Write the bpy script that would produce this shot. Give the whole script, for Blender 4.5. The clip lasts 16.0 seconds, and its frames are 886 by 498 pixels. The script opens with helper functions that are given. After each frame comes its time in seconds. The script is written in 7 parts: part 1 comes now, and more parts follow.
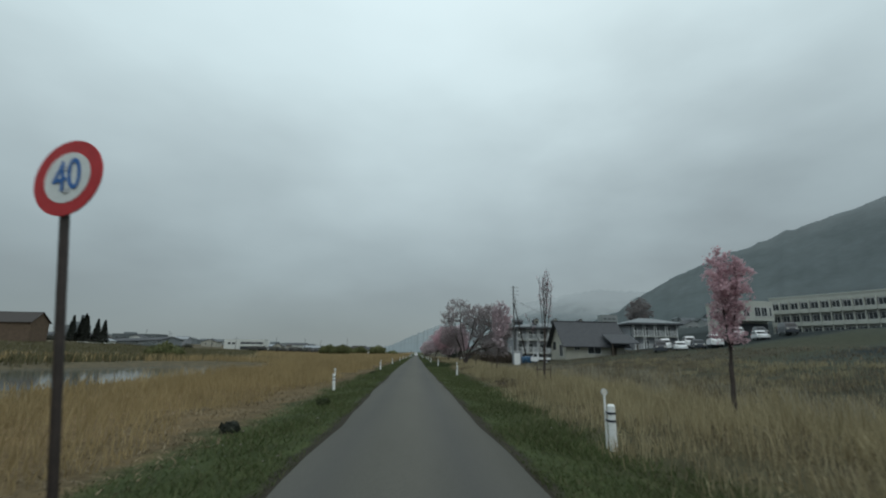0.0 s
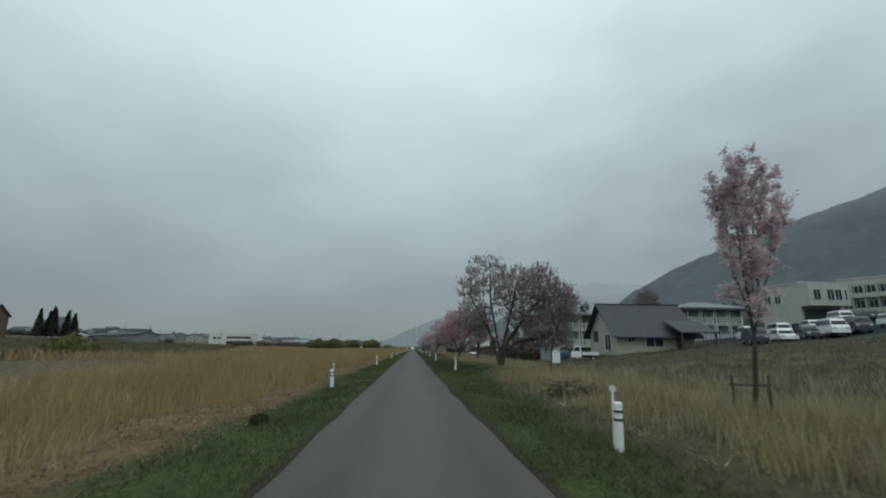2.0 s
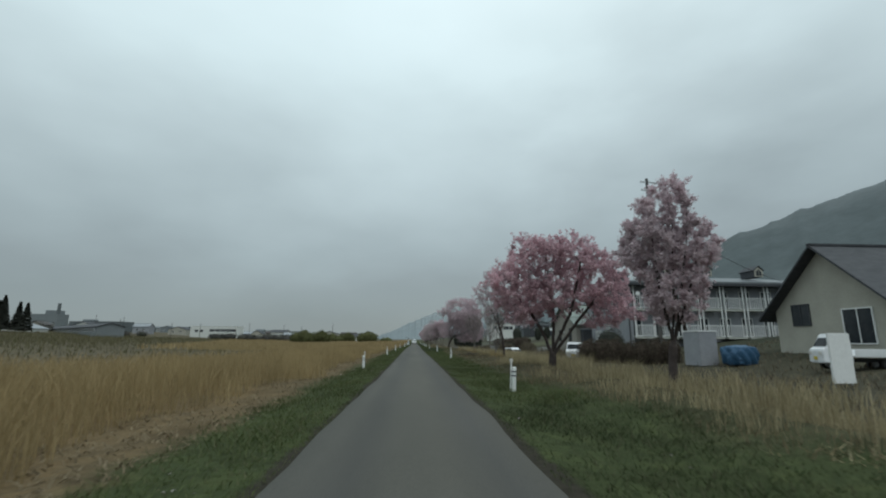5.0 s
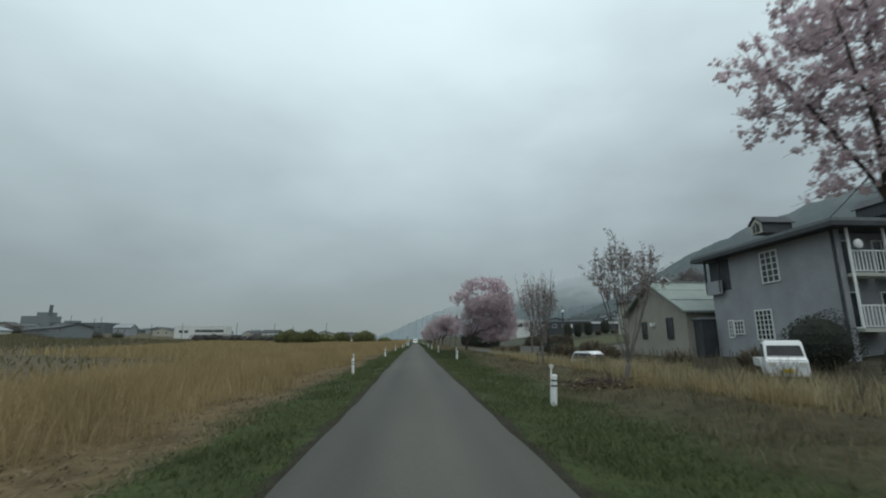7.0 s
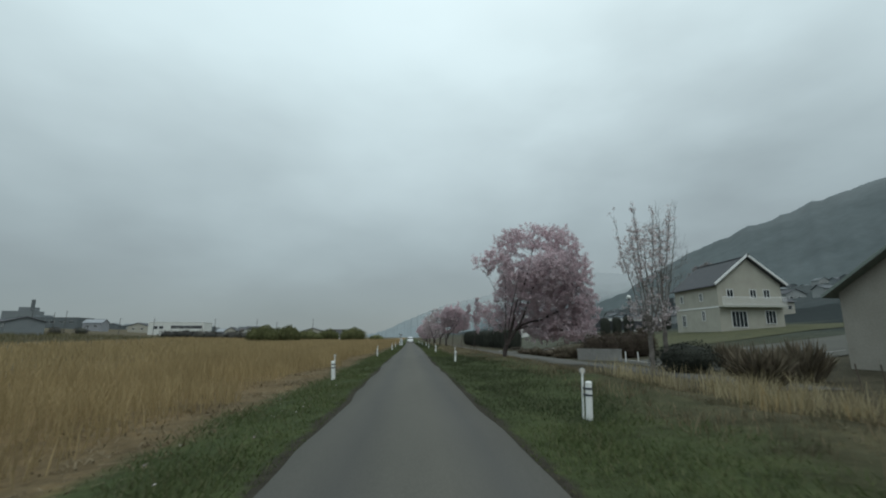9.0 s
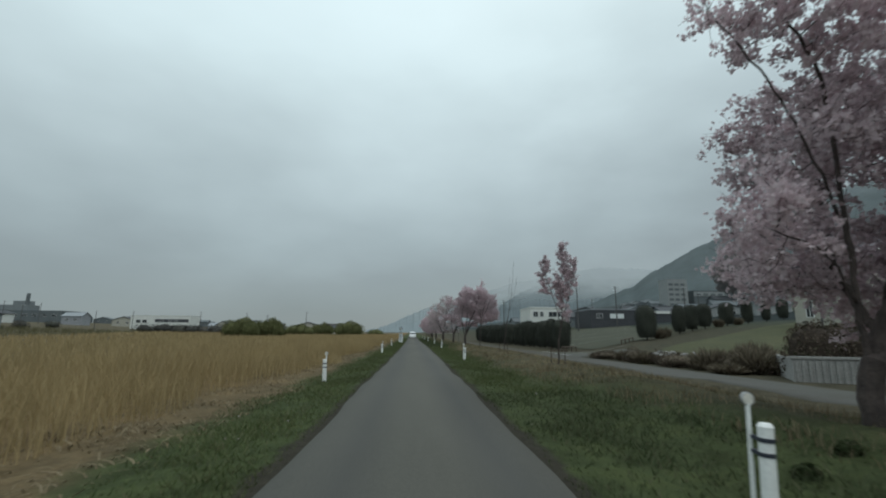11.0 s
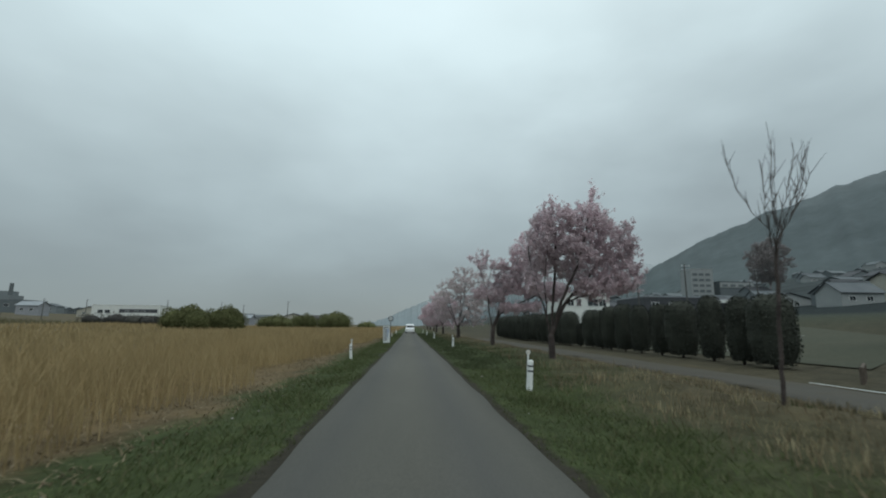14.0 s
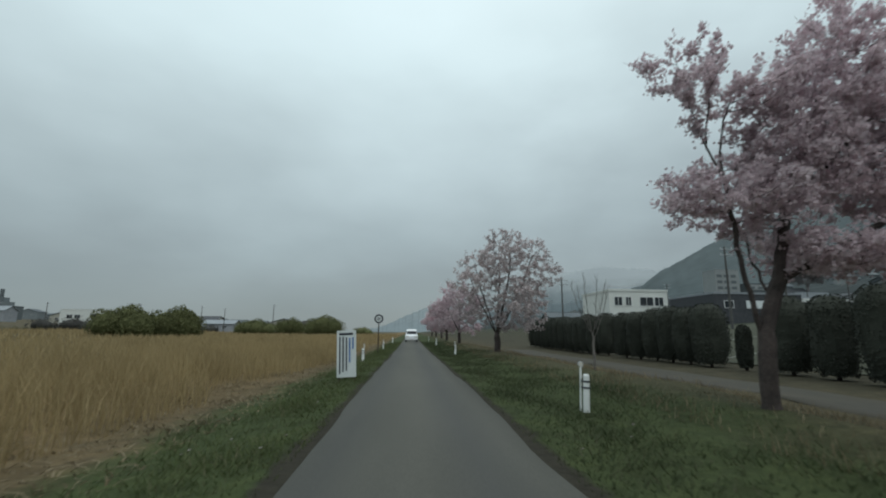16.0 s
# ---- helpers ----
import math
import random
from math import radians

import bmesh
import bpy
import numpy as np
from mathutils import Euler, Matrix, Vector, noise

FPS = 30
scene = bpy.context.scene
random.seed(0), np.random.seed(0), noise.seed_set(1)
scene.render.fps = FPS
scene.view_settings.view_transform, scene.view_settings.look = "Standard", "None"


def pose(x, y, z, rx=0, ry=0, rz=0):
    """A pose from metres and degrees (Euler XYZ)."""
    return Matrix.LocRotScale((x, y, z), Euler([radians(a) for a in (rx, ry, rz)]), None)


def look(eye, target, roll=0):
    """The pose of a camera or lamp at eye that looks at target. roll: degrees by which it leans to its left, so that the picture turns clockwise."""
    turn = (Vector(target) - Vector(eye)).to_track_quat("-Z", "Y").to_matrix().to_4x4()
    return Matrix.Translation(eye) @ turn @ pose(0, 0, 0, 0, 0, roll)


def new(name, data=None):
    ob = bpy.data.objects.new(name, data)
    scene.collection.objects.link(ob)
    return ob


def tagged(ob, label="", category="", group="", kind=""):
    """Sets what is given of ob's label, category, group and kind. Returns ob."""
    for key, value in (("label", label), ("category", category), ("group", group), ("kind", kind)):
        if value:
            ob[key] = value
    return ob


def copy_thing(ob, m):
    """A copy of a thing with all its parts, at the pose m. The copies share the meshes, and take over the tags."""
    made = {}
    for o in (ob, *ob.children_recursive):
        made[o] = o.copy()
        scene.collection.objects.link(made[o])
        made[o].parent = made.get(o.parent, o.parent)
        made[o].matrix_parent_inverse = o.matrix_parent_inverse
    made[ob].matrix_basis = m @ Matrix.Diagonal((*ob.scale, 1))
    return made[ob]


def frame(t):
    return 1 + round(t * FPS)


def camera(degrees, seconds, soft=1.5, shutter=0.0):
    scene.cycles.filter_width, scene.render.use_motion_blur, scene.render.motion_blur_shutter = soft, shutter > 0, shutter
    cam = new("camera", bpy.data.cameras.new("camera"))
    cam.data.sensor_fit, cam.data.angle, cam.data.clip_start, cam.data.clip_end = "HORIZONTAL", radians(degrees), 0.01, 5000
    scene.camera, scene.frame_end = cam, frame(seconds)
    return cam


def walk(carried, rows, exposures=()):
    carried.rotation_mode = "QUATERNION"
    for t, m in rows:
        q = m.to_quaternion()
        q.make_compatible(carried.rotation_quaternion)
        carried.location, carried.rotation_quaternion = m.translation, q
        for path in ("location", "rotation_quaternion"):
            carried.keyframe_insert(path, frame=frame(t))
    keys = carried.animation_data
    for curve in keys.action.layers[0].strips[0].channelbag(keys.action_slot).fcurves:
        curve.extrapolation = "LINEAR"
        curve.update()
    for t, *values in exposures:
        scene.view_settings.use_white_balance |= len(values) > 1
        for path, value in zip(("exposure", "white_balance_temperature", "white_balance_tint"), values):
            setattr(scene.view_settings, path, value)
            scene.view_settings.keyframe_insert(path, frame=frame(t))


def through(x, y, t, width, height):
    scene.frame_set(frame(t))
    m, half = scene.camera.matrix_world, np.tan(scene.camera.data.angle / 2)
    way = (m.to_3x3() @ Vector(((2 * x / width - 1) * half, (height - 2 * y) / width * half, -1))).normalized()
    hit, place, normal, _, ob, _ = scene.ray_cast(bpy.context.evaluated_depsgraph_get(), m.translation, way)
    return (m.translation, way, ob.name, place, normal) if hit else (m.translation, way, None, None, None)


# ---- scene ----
cam = camera(88.84, 16.0, soft=2.0, shutter=0.1)
PATH = [
    (0.0, pose(0.201, -0.000, 1.133, 103.108, -0.773, -3.348)),
    (0.5, pose(0.166, 5.295, 1.134, 102.816, -0.099, -3.786)),
    (1.0, pose(0.126, 10.594, 1.133, 102.519, -0.095, -3.899)),
    (1.5, pose(0.083, 16.101, 1.133, 102.372, -0.359, -3.766)),
    (2.0, pose(0.041, 21.712, 1.138, 102.395, -0.485, -3.801)),
    (2.5, pose(0.003, 27.400, 1.139, 102.074, 0.636, -4.090)),
    (3.0, pose(-0.033, 33.190, 1.135, 102.096, -0.137, -4.010)),
    (3.5, pose(-0.066, 39.101, 1.138, 101.692, 0.487, -3.990)),
    (4.0, pose(-0.088, 45.001, 1.131, 101.523, 0.153, -4.018)),
    (6.5, pose(-0.075, 75.345, 1.131, 101.544, -0.380, -3.341)),
    (7.0, pose(-0.074, 81.482, 1.136, 101.482, 0.183, -3.533)),
    (7.5, pose(-0.069, 87.449, 1.135, 101.568, 0.557, -4.035)),
    (8.0, pose(-0.070, 93.376, 1.136, 101.353, 0.218, -4.316)),
    (10.5, pose(-0.093, 121.699, 1.137, 101.245, -0.546, -3.943)),
    (11.0, pose(-0.093, 127.072, 1.132, 100.707, -0.292, -3.931)),
    (11.5, pose(-0.081, 132.405, 1.138, 100.465, -0.026, -3.961)),
    (12.0, pose(-0.046, 137.563, 1.133, 100.037, 0.870, -4.174)),
    (12.5, pose(0.014, 142.765, 1.136, 100.001, 0.432, -4.202)),
    (13.0, pose(0.070, 147.957, 1.137, 99.833, 0.815, -4.341)),
    (13.5, pose(0.103, 153.061, 1.129, 99.863, -0.576, -4.095)),
    (14.0, pose(0.120, 158.299, 1.135, 99.913, -0.586, -4.187)),
    (14.5, pose(0.130, 163.634, 1.130, 99.905, -0.092, -4.441)),
    (15.0, pose(0.129, 169.166, 1.133, 100.207, -0.572, -4.331)),
    (15.5, pose(0.111, 174.855, 1.136, 100.558, -2.016, -3.998)),
    (16.0, pose(0.085, 180.680, 1.137, 100.699, -0.500, -4.044)),
]
walk(cam, PATH, exposures=((0.0, 0.0), (2.5, 0.0), (3.5, 0.12), (16.0, 0.12)))

# ---- sky and light: a bright overcast day ----
world = bpy.data.worlds.new("overcast_sky")
scene.world = world
world.use_nodes = True
wn, wl = world.node_tree.nodes, world.node_tree.links
wn.clear()
w_out = wn.new("ShaderNodeOutputWorld")
w_bg = wn.new("ShaderNodeBackground")
w_sky = wn.new("ShaderNodeTexSky")
w_sky.sky_type = "NISHITA"
w_sky.sun_disc = False
w_sky.sun_elevation, w_sky.sun_rotation = radians(55), radians(20)
w_coord = wn.new("ShaderNodeTexCoord")
w_sep = wn.new("ShaderNodeSeparateXYZ")
w_ramp = wn.new("ShaderNodeValToRGB")
w_noise = wn.new("ShaderNodeTexNoise")
w_map = wn.new("ShaderNodeMapping")
w_map.inputs["Scale"].default_value = (1.0, 1.0, 2.1)
w_noise.inputs["Scale"].default_value = 2.3
w_noise.inputs["Detail"].default_value = 5.0
w_noise.inputs["Roughness"].default_value = 0.45
w_add = wn.new("ShaderNodeMath")
w_add.operation = "MULTIPLY_ADD"
w_add.inputs[1].default_value = 0.34
w_off = wn.new("ShaderNodeMath")
w_off.operation = "ADD"
w_off.inputs[1].default_value = -0.165
wl.new(w_coord.outputs["Generated"], w_sep.inputs[0])
wl.new(w_coord.outputs["Generated"], w_map.inputs[0])
wl.new(w_map.outputs[0], w_noise.inputs["Vector"])
wl.new(w_noise.outputs["Fac"], w_add.inputs[0])
wl.new(w_sep.outputs["Z"], w_off.inputs[0])
wl.new(w_off.outputs[0], w_add.inputs[2])
# two heavier banks of cloud over the hills and over the river
w_dark = w_add.outputs[0]
for (bx, by, bz), near, far, amount in (((0.50, 0.80, 0.33), 0.985, 0.88, 0.05), ((-0.53, 0.82, 0.24), 0.985, 0.90, 0.016)):
    w_dot = wn.new("ShaderNodeVectorMath")
    w_dot.operation = "DOT_PRODUCT"
    w_dot.inputs[1].default_value = (bx, by, bz)
    w_bank = wn.new("ShaderNodeMapRange")
    w_bank.interpolation_type = "SMOOTHSTEP"
    w_bank.inputs[1].default_value, w_bank.inputs[2].default_value, w_bank.inputs[4].default_value = far, near, amount
    w_wisp = wn.new("ShaderNodeTexNoise")
    w_wisp.inputs["Scale"].default_value, w_wisp.inputs["Detail"].default_value = 6.0, 6.0
    w_soft = wn.new("ShaderNodeMath")
    w_soft.operation = "MULTIPLY"
    w_less = wn.new("ShaderNodeMath")
    w_less.operation = "MULTIPLY_ADD"
    w_less.inputs[1].default_value = -2.0
    wl.new(w_coord.outputs["Generated"], w_dot.inputs[0])
    wl.new(w_map.outputs[0], w_wisp.inputs["Vector"])
    wl.new(w_dot.outputs["Value"], w_bank.inputs[0])
    wl.new(w_bank.outputs[0], w_soft.inputs[0])
    wl.new(w_wisp.outputs["Fac"], w_soft.inputs[1])
    wl.new(w_soft.outputs[0], w_less.inputs[0])
    wl.new(w_dark, w_less.inputs[2])
    w_dark = w_less.outputs[0]
wl.new(w_dark, w_ramp.inputs[0])
ramp = w_ramp.color_ramp
ramp.elements[0].position, ramp.elements[0].color = 0.0, (0.205, 0.25, 0.262, 1)
ramp.elements[1].position, ramp.elements[1].color = 1.0, (0.80, 0.95, 0.98, 1)
for p, col in ((0.10, (0.245, 0.295, 0.308, 1)), (0.20, (0.315, 0.385, 0.402, 1)), (0.37, (0.45, 0.548, 0.572, 1)), (0.55, (0.61, 0.745, 0.775, 1)), (0.70, (0.70, 0.85, 0.885, 1))):
    e = ramp.elements.new(p)
    e.color = col
w_mix = wn.new("ShaderNodeMixRGB")
w_mix.inputs[0].default_value = 0.006
wl.new(w_ramp.outputs[0], w_mix.inputs[1])
wl.new(w_sky.outputs[0], w_mix.inputs[2])
wl.new(w_mix.outputs[0], w_bg.inputs[0])
w_bg.inputs[1].default_value = 1.0
wl.new(w_bg.outputs[0], w_out.inputs[0])

sun_data = bpy.data.lights.new("overcast_sun", "SUN")
sun_data.energy, sun_data.angle, sun_data.color = 0.8, radians(60), (1.0, 0.98, 0.95)
sun = new("overcast_sun", sun_data)
sun.matrix_world = look((0, 0, 200), (-20, 40, 100))
scene.view_settings.exposure = 0.0

# ---- materials ----
def node_mat(name, rough=0.8, metal=0.0, spec=0.3):
    m = bpy.data.materials.new(name)
    m.use_nodes = True
    b = m.node_tree.nodes["Principled BSDF"]
    b.inputs["Roughness"].default_value = rough
    b.inputs["Metallic"].default_value = metal
    b.inputs["Specular IOR Level"].default_value = spec
    return m, m.node_tree.nodes, m.node_tree.links, b


def ramp_node(n, stops):
    r = n.new("ShaderNodeValToRGB")
    while len(r.color_ramp.elements) > len(stops):
        r.color_ramp.elements.remove(r.color_ramp.elements[-1])
    while len(r.color_ramp.elements) < len(stops):
        r.color_ramp.elements.new(1.0)
    for e, (p, c) in zip(r.color_ramp.elements, stops):
        e.position, e.color = p, (*c, 1)
    return r


def noise_node(n, l, scale, detail=4.0, rough=0.55, stretch=None):
    co = n.new("ShaderNodeTexCoord")
    t = n.new("ShaderNodeTexNoise")
    t.inputs["Scale"].default_value = scale
    t.inputs["Detail"].default_value = detail
    t.inputs["Roughness"].default_value = rough
    if stretch:
        mp = n.new("ShaderNodeMapping")
        mp.inputs["Scale"].default_value = stretch
        l.new(co.outputs["Object"], mp.inputs[0])
        l.new(mp.outputs[0], t.inputs["Vector"])
    else:
        l.new(co.outputs["Object"], t.inputs["Vector"])
    return t


def mix(n, l, a, b, fac, kind="MIX"):
    m = n.new("ShaderNodeMixRGB")
    m.blend_type = kind
    for sock, val in ((0, fac), (1, a), (2, b)):
        if isinstance(val, (int, float)):
            m.inputs[sock].default_value = val
        elif isinstance(val, tuple):
            m.inputs[sock].default_value = (*val, 1)
        else:
            l.new(val, m.inputs[sock])
    return m.outputs[0]


def bump(n, l, b, height, strength, dist):
    k = n.new("ShaderNodeBump")
    k.inputs["Strength"].default_value, k.inputs["Distance"].default_value = strength, dist
    l.new(height, k.inputs["Height"])
    l.new(k.outputs[0], b.inputs["Normal"])


def surface(name, c1, c2, scale=3.0, rough=0.8, metal=0.0, spec=0.3, fine=40.0, bumpy=0.15, dist=0.01, dirt=0.25, stretch=None):
    """Two colours mixed by a broad noise, darkened a little by a fine one, with a fine bump."""
    m, n, l, b = node_mat(name, rough, metal, spec)
    big = noise_node(n, l, scale, 5, 0.6, stretch)
    small = noise_node(n, l, fine, 3, 0.6, stretch)
    r = ramp_node(n, [(0.3, c1), (0.7, c2)])
    l.new(big.outputs["Fac"], r.inputs[0])
    d = ramp_node(n, [(0.3, (1 - dirt,) * 3), (0.65, (1.0,) * 3)])
    l.new(small.outputs["Fac"], d.inputs[0])
    l.new(mix(n, l, r.outputs[0], d.outputs[0], 1.0, "MULTIPLY"), b.inputs["Base Color"])
    bump(n, l, b, small.outputs["Fac"], bumpy, dist)
    return m


def islands(name, colours, rough=0.75, through=0.0):
    """A colour for each loose piece of a mesh, for leaves, petals, straws and blades."""
    m, n, l, b = node_mat(name, rough, 0.0, 0.15)
    g = n.new("ShaderNodeNewGeometry")
    k = len(colours)
    r = ramp_node(n, [(i / (k - 1), c) for i, c in enumerate(colours)])
    l.new(g.outputs["Random Per Island"], r.inputs[0])
    patch = noise_node(n, l, 0.35, 3)
    shade = ramp_node(n, [(0.35, (0.72, 0.72, 0.72)), (0.65, (1.0, 1.0, 1.0))])
    l.new(patch.outputs["Fac"], shade.inputs[0])
    col = mix(n, l, r.outputs[0], shade.outputs[0], 1.0, "MULTIPLY")
    l.new(col, b.inputs["Base Color"])
    if through:
        tr = n.new("ShaderNodeBsdfTranslucent")
        ms = n.new("ShaderNodeMixShader")
        ms.inputs[0].default_value = through
        l.new(col, tr.inputs[0])
        out = n["Material Output"] if "Material Output" in n else n.new("ShaderNodeOutputMaterial")
        l.new(b.outputs[0], ms.inputs[1])
        l.new(tr.outputs[0], ms.inputs[2])
        l.new(ms.outputs[0], out.inputs[0])
    return m


M_WHITE = surface("white_paint", (0.74, 0.75, 0.74), (0.82, 0.83, 0.82), 6, 0.55, dirt=0.12)
M_BAND = surface("dark_band", (0.03, 0.035, 0.05), (0.05, 0.055, 0.07), 20, 0.5)
M_STEEL = surface("galvanised_steel", (0.42, 0.43, 0.44), (0.55, 0.56, 0.57), 8, 0.45, 0.6)
M_REFLECT = surface("reflector_lens", (0.62, 0.60, 0.55), (0.75, 0.72, 0.66), 30, 0.25, spec=0.6)
M_BARK = surface("cherry_bark", (0.035, 0.028, 0.026), (0.085, 0.066, 0.06), 5, 0.9, fine=25, bumpy=0.6, dist=0.02)
M_BARK_PALE = surface("pale_bark", (0.11, 0.10, 0.09), (0.20, 0.18, 0.165), 5, 0.9, fine=25, bumpy=0.5, dist=0.02)
M_PINK = islands("pink_blossom", [(0.66, 0.53, 0.57), (0.76, 0.625, 0.665), (0.86, 0.74, 0.775), (0.70, 0.57, 0.61)], 0.7, 0.5)
M_ROSE = islands("deep_pink_blossom", [(0.60, 0.40, 0.455), (0.72, 0.50, 0.555), (0.82, 0.61, 0.655), (0.74, 0.53, 0.58)], 0.7, 0.5)
M_PALE = islands("pale_blossom", [(0.24, 0.20, 0.19), (0.46, 0.39, 0.40), (0.70, 0.63, 0.65), (0.32, 0.26, 0.255)], 0.7, 0.45)
M_WHITISH = islands("whitish_blossom", [(0.42, 0.34, 0.34), (0.68, 0.59, 0.60), (0.82, 0.75, 0.76), (0.46, 0.37, 0.36)], 0.7, 0.4)
M_BUD = islands("brown_buds", [(0.19, 0.155, 0.145), (0.31, 0.26, 0.25), (0.46, 0.40, 0.39), (0.23, 0.185, 0.16)], 0.8, 0.2)
M_GRASS = islands("verge_grass", [(0.064, 0.085, 0.033), (0.078, 0.103, 0.039), (0.092, 0.118, 0.046), (0.115, 0.130, 0.058), (0.135, 0.127, 0.072)], 0.7, 0.25)
# darker copy of the verge grass, with shade beneath the trees in its colour
M_GRASS_DARK = islands("darkened_verge_grass", [(0.042, 0.058, 0.026), (0.052, 0.071, 0.031), (0.064, 0.083, 0.037), (0.080, 0.092, 0.046), (0.092, 0.090, 0.054)], 0.7, 0.2)
M_REED = islands("dry_reed", [(0.30, 0.222, 0.112), (0.35, 0.264, 0.136), (0.41, 0.318, 0.172), (0.315, 0.235, 0.118)], 0.8, 0.25)
M_STRAW = islands("dry_straw", [(0.14, 0.108, 0.064), (0.215, 0.172, 0.106), (0.29, 0.236, 0.155), (0.11, 0.086, 0.052)], 0.8, 0.2)
M_HAY = islands("pale_hay", [(0.29, 0.238, 0.135), (0.37, 0.312, 0.188), (0.45, 0.388, 0.245), (0.235, 0.19, 0.108)], 0.8, 0.25)
M_DULL = islands("dull_litter", [(0.085, 0.078, 0.046), (0.12, 0.106, 0.064), (0.155, 0.135, 0.085), (0.09, 0.088, 0.05)], 0.85, 0.15)
M_WITHER = islands("bleached_stalks", [(0.30, 0.275, 0.20), (0.38, 0.35, 0.27), (0.26, 0.235, 0.17)], 0.8, 0.2)
M_CONIFER = islands("dark_conifer", [(0.033, 0.037, 0.030), (0.043, 0.047, 0.038), (0.054, 0.058, 0.046)], 0.8)
M_WILLOW = islands("spring_willow", [(0.105, 0.115, 0.05), (0.145, 0.155, 0.068), (0.19, 0.195, 0.09)], 0.8, 0.2)
M_SHRUB = islands("brown_shrub", [(0.05, 0.038, 0.03), (0.09, 0.07, 0.055), (0.14, 0.11, 0.085), (0.05, 0.055, 0.03)], 0.85)
M_OLIVE = islands("olive_scrub", [(0.125, 0.112, 0.062), (0.165, 0.148, 0.082), (0.10, 0.098, 0.05), (0.14, 0.122, 0.07)], 0.85, 0.15)
M_TWIGGY = islands("withered_twigs", [(0.10, 0.082, 0.062), (0.165, 0.138, 0.10), (0.235, 0.198, 0.145), (0.085, 0.075, 0.05)], 0.85, 0.15)
M_GLASS = surface("dark_window_glass", (0.02, 0.025, 0.03), (0.04, 0.045, 0.05), 2, 0.15, spec=0.4, bumpy=0.0, dirt=0.05)
M_CAR_WHITE = surface("white_car_paint", (0.72, 0.73, 0.74), (0.78, 0.79, 0.80), 3, 0.25, spec=0.5, bumpy=0.0, dirt=0.06)
M_CAR_DARK = surface("dark_car_paint", (0.03, 0.035, 0.045), (0.045, 0.05, 0.06), 3, 0.25, spec=0.5, bumpy=0.0, dirt=0.06)
M_TYRE = surface("tyre_rubber", (0.015, 0.015, 0.015), (0.03, 0.03, 0.03), 10, 0.85)
M_RED = surface("sign_red", (0.42, 0.02, 0.025), (0.5, 0.03, 0.035), 8, 0.5, dirt=0.1)
M_BLUE = surface("sign_blue", (0.03, 0.12, 0.36), (0.04, 0.15, 0.42), 8, 0.5, dirt=0.1)
M_SIGNWHITE = surface("sign_white", (0.62, 0.66, 0.66), (0.72, 0.75, 0.75), 8, 0.5, dirt=0.1)
M_POLE_BROWN = surface("dark_brown_paint", (0.025, 0.018, 0.015), (0.045, 0.032, 0.027), 8, 0.5)
M_WALL_WHITE = surface("white_render", (0.62, 0.63, 0.60), (0.70, 0.71, 0.68), 0.7, 0.85, fine=12, dirt=0.12)
M_WALL_OFF = surface("off_white_render", (0.42, 0.43, 0.39), (0.49, 0.50, 0.455), 0.7, 0.85, fine=12, dirt=0.15)
M_WALL_CREAM = surface("cream_siding", (0.37, 0.355, 0.305), (0.44, 0.425, 0.365), 0.7, 0.85, fine=12, dirt=0.15)
M_WALL_GREY = surface("grey_render", (0.26, 0.27, 0.29), (0.34, 0.35, 0.37), 0.7, 0.85, fine=12, dirt=0.15)
M_WALL_TAUPE = surface("taupe_siding", (0.28, 0.265, 0.23), (0.34, 0.32, 0.28), 0.7, 0.85, fine=12, dirt=0.15)
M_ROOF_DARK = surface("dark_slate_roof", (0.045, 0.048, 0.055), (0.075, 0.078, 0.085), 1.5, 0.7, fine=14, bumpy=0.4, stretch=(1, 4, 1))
M_ROOF_GREEN = surface("green_metal_roof", (0.185, 0.225, 0.20), (0.225, 0.262, 0.238), 0.8, 0.5, fine=6)
M_ROOF_GREY = surface("grey_metal_roof", (0.22, 0.24, 0.26), (0.30, 0.32, 0.34), 0.8, 0.5, fine=6)
M_ROOF_METAL = surface("weathered_metal_roof", (0.135, 0.15, 0.16), (0.18, 0.195, 0.205), 0.8, 0.5, fine=6)
M_CONCRETE = surface("concrete", (0.24, 0.24, 0.23), (0.36, 0.355, 0.34), 1.2, 0.9, fine=18, bumpy=0.3)
# distance haze mixed into these wall and roof colours
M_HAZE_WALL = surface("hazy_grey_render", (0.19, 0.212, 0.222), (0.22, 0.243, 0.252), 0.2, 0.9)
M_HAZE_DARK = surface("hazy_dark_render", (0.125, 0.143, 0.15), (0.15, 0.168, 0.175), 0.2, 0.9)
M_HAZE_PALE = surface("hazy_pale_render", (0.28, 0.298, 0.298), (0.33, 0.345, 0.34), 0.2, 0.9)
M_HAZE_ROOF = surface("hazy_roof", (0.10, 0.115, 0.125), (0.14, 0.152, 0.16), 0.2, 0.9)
M_WOOD = surface("weathered_wood", (0.07, 0.055, 0.042), (0.13, 0.105, 0.085), 4, 0.85, fine=30)

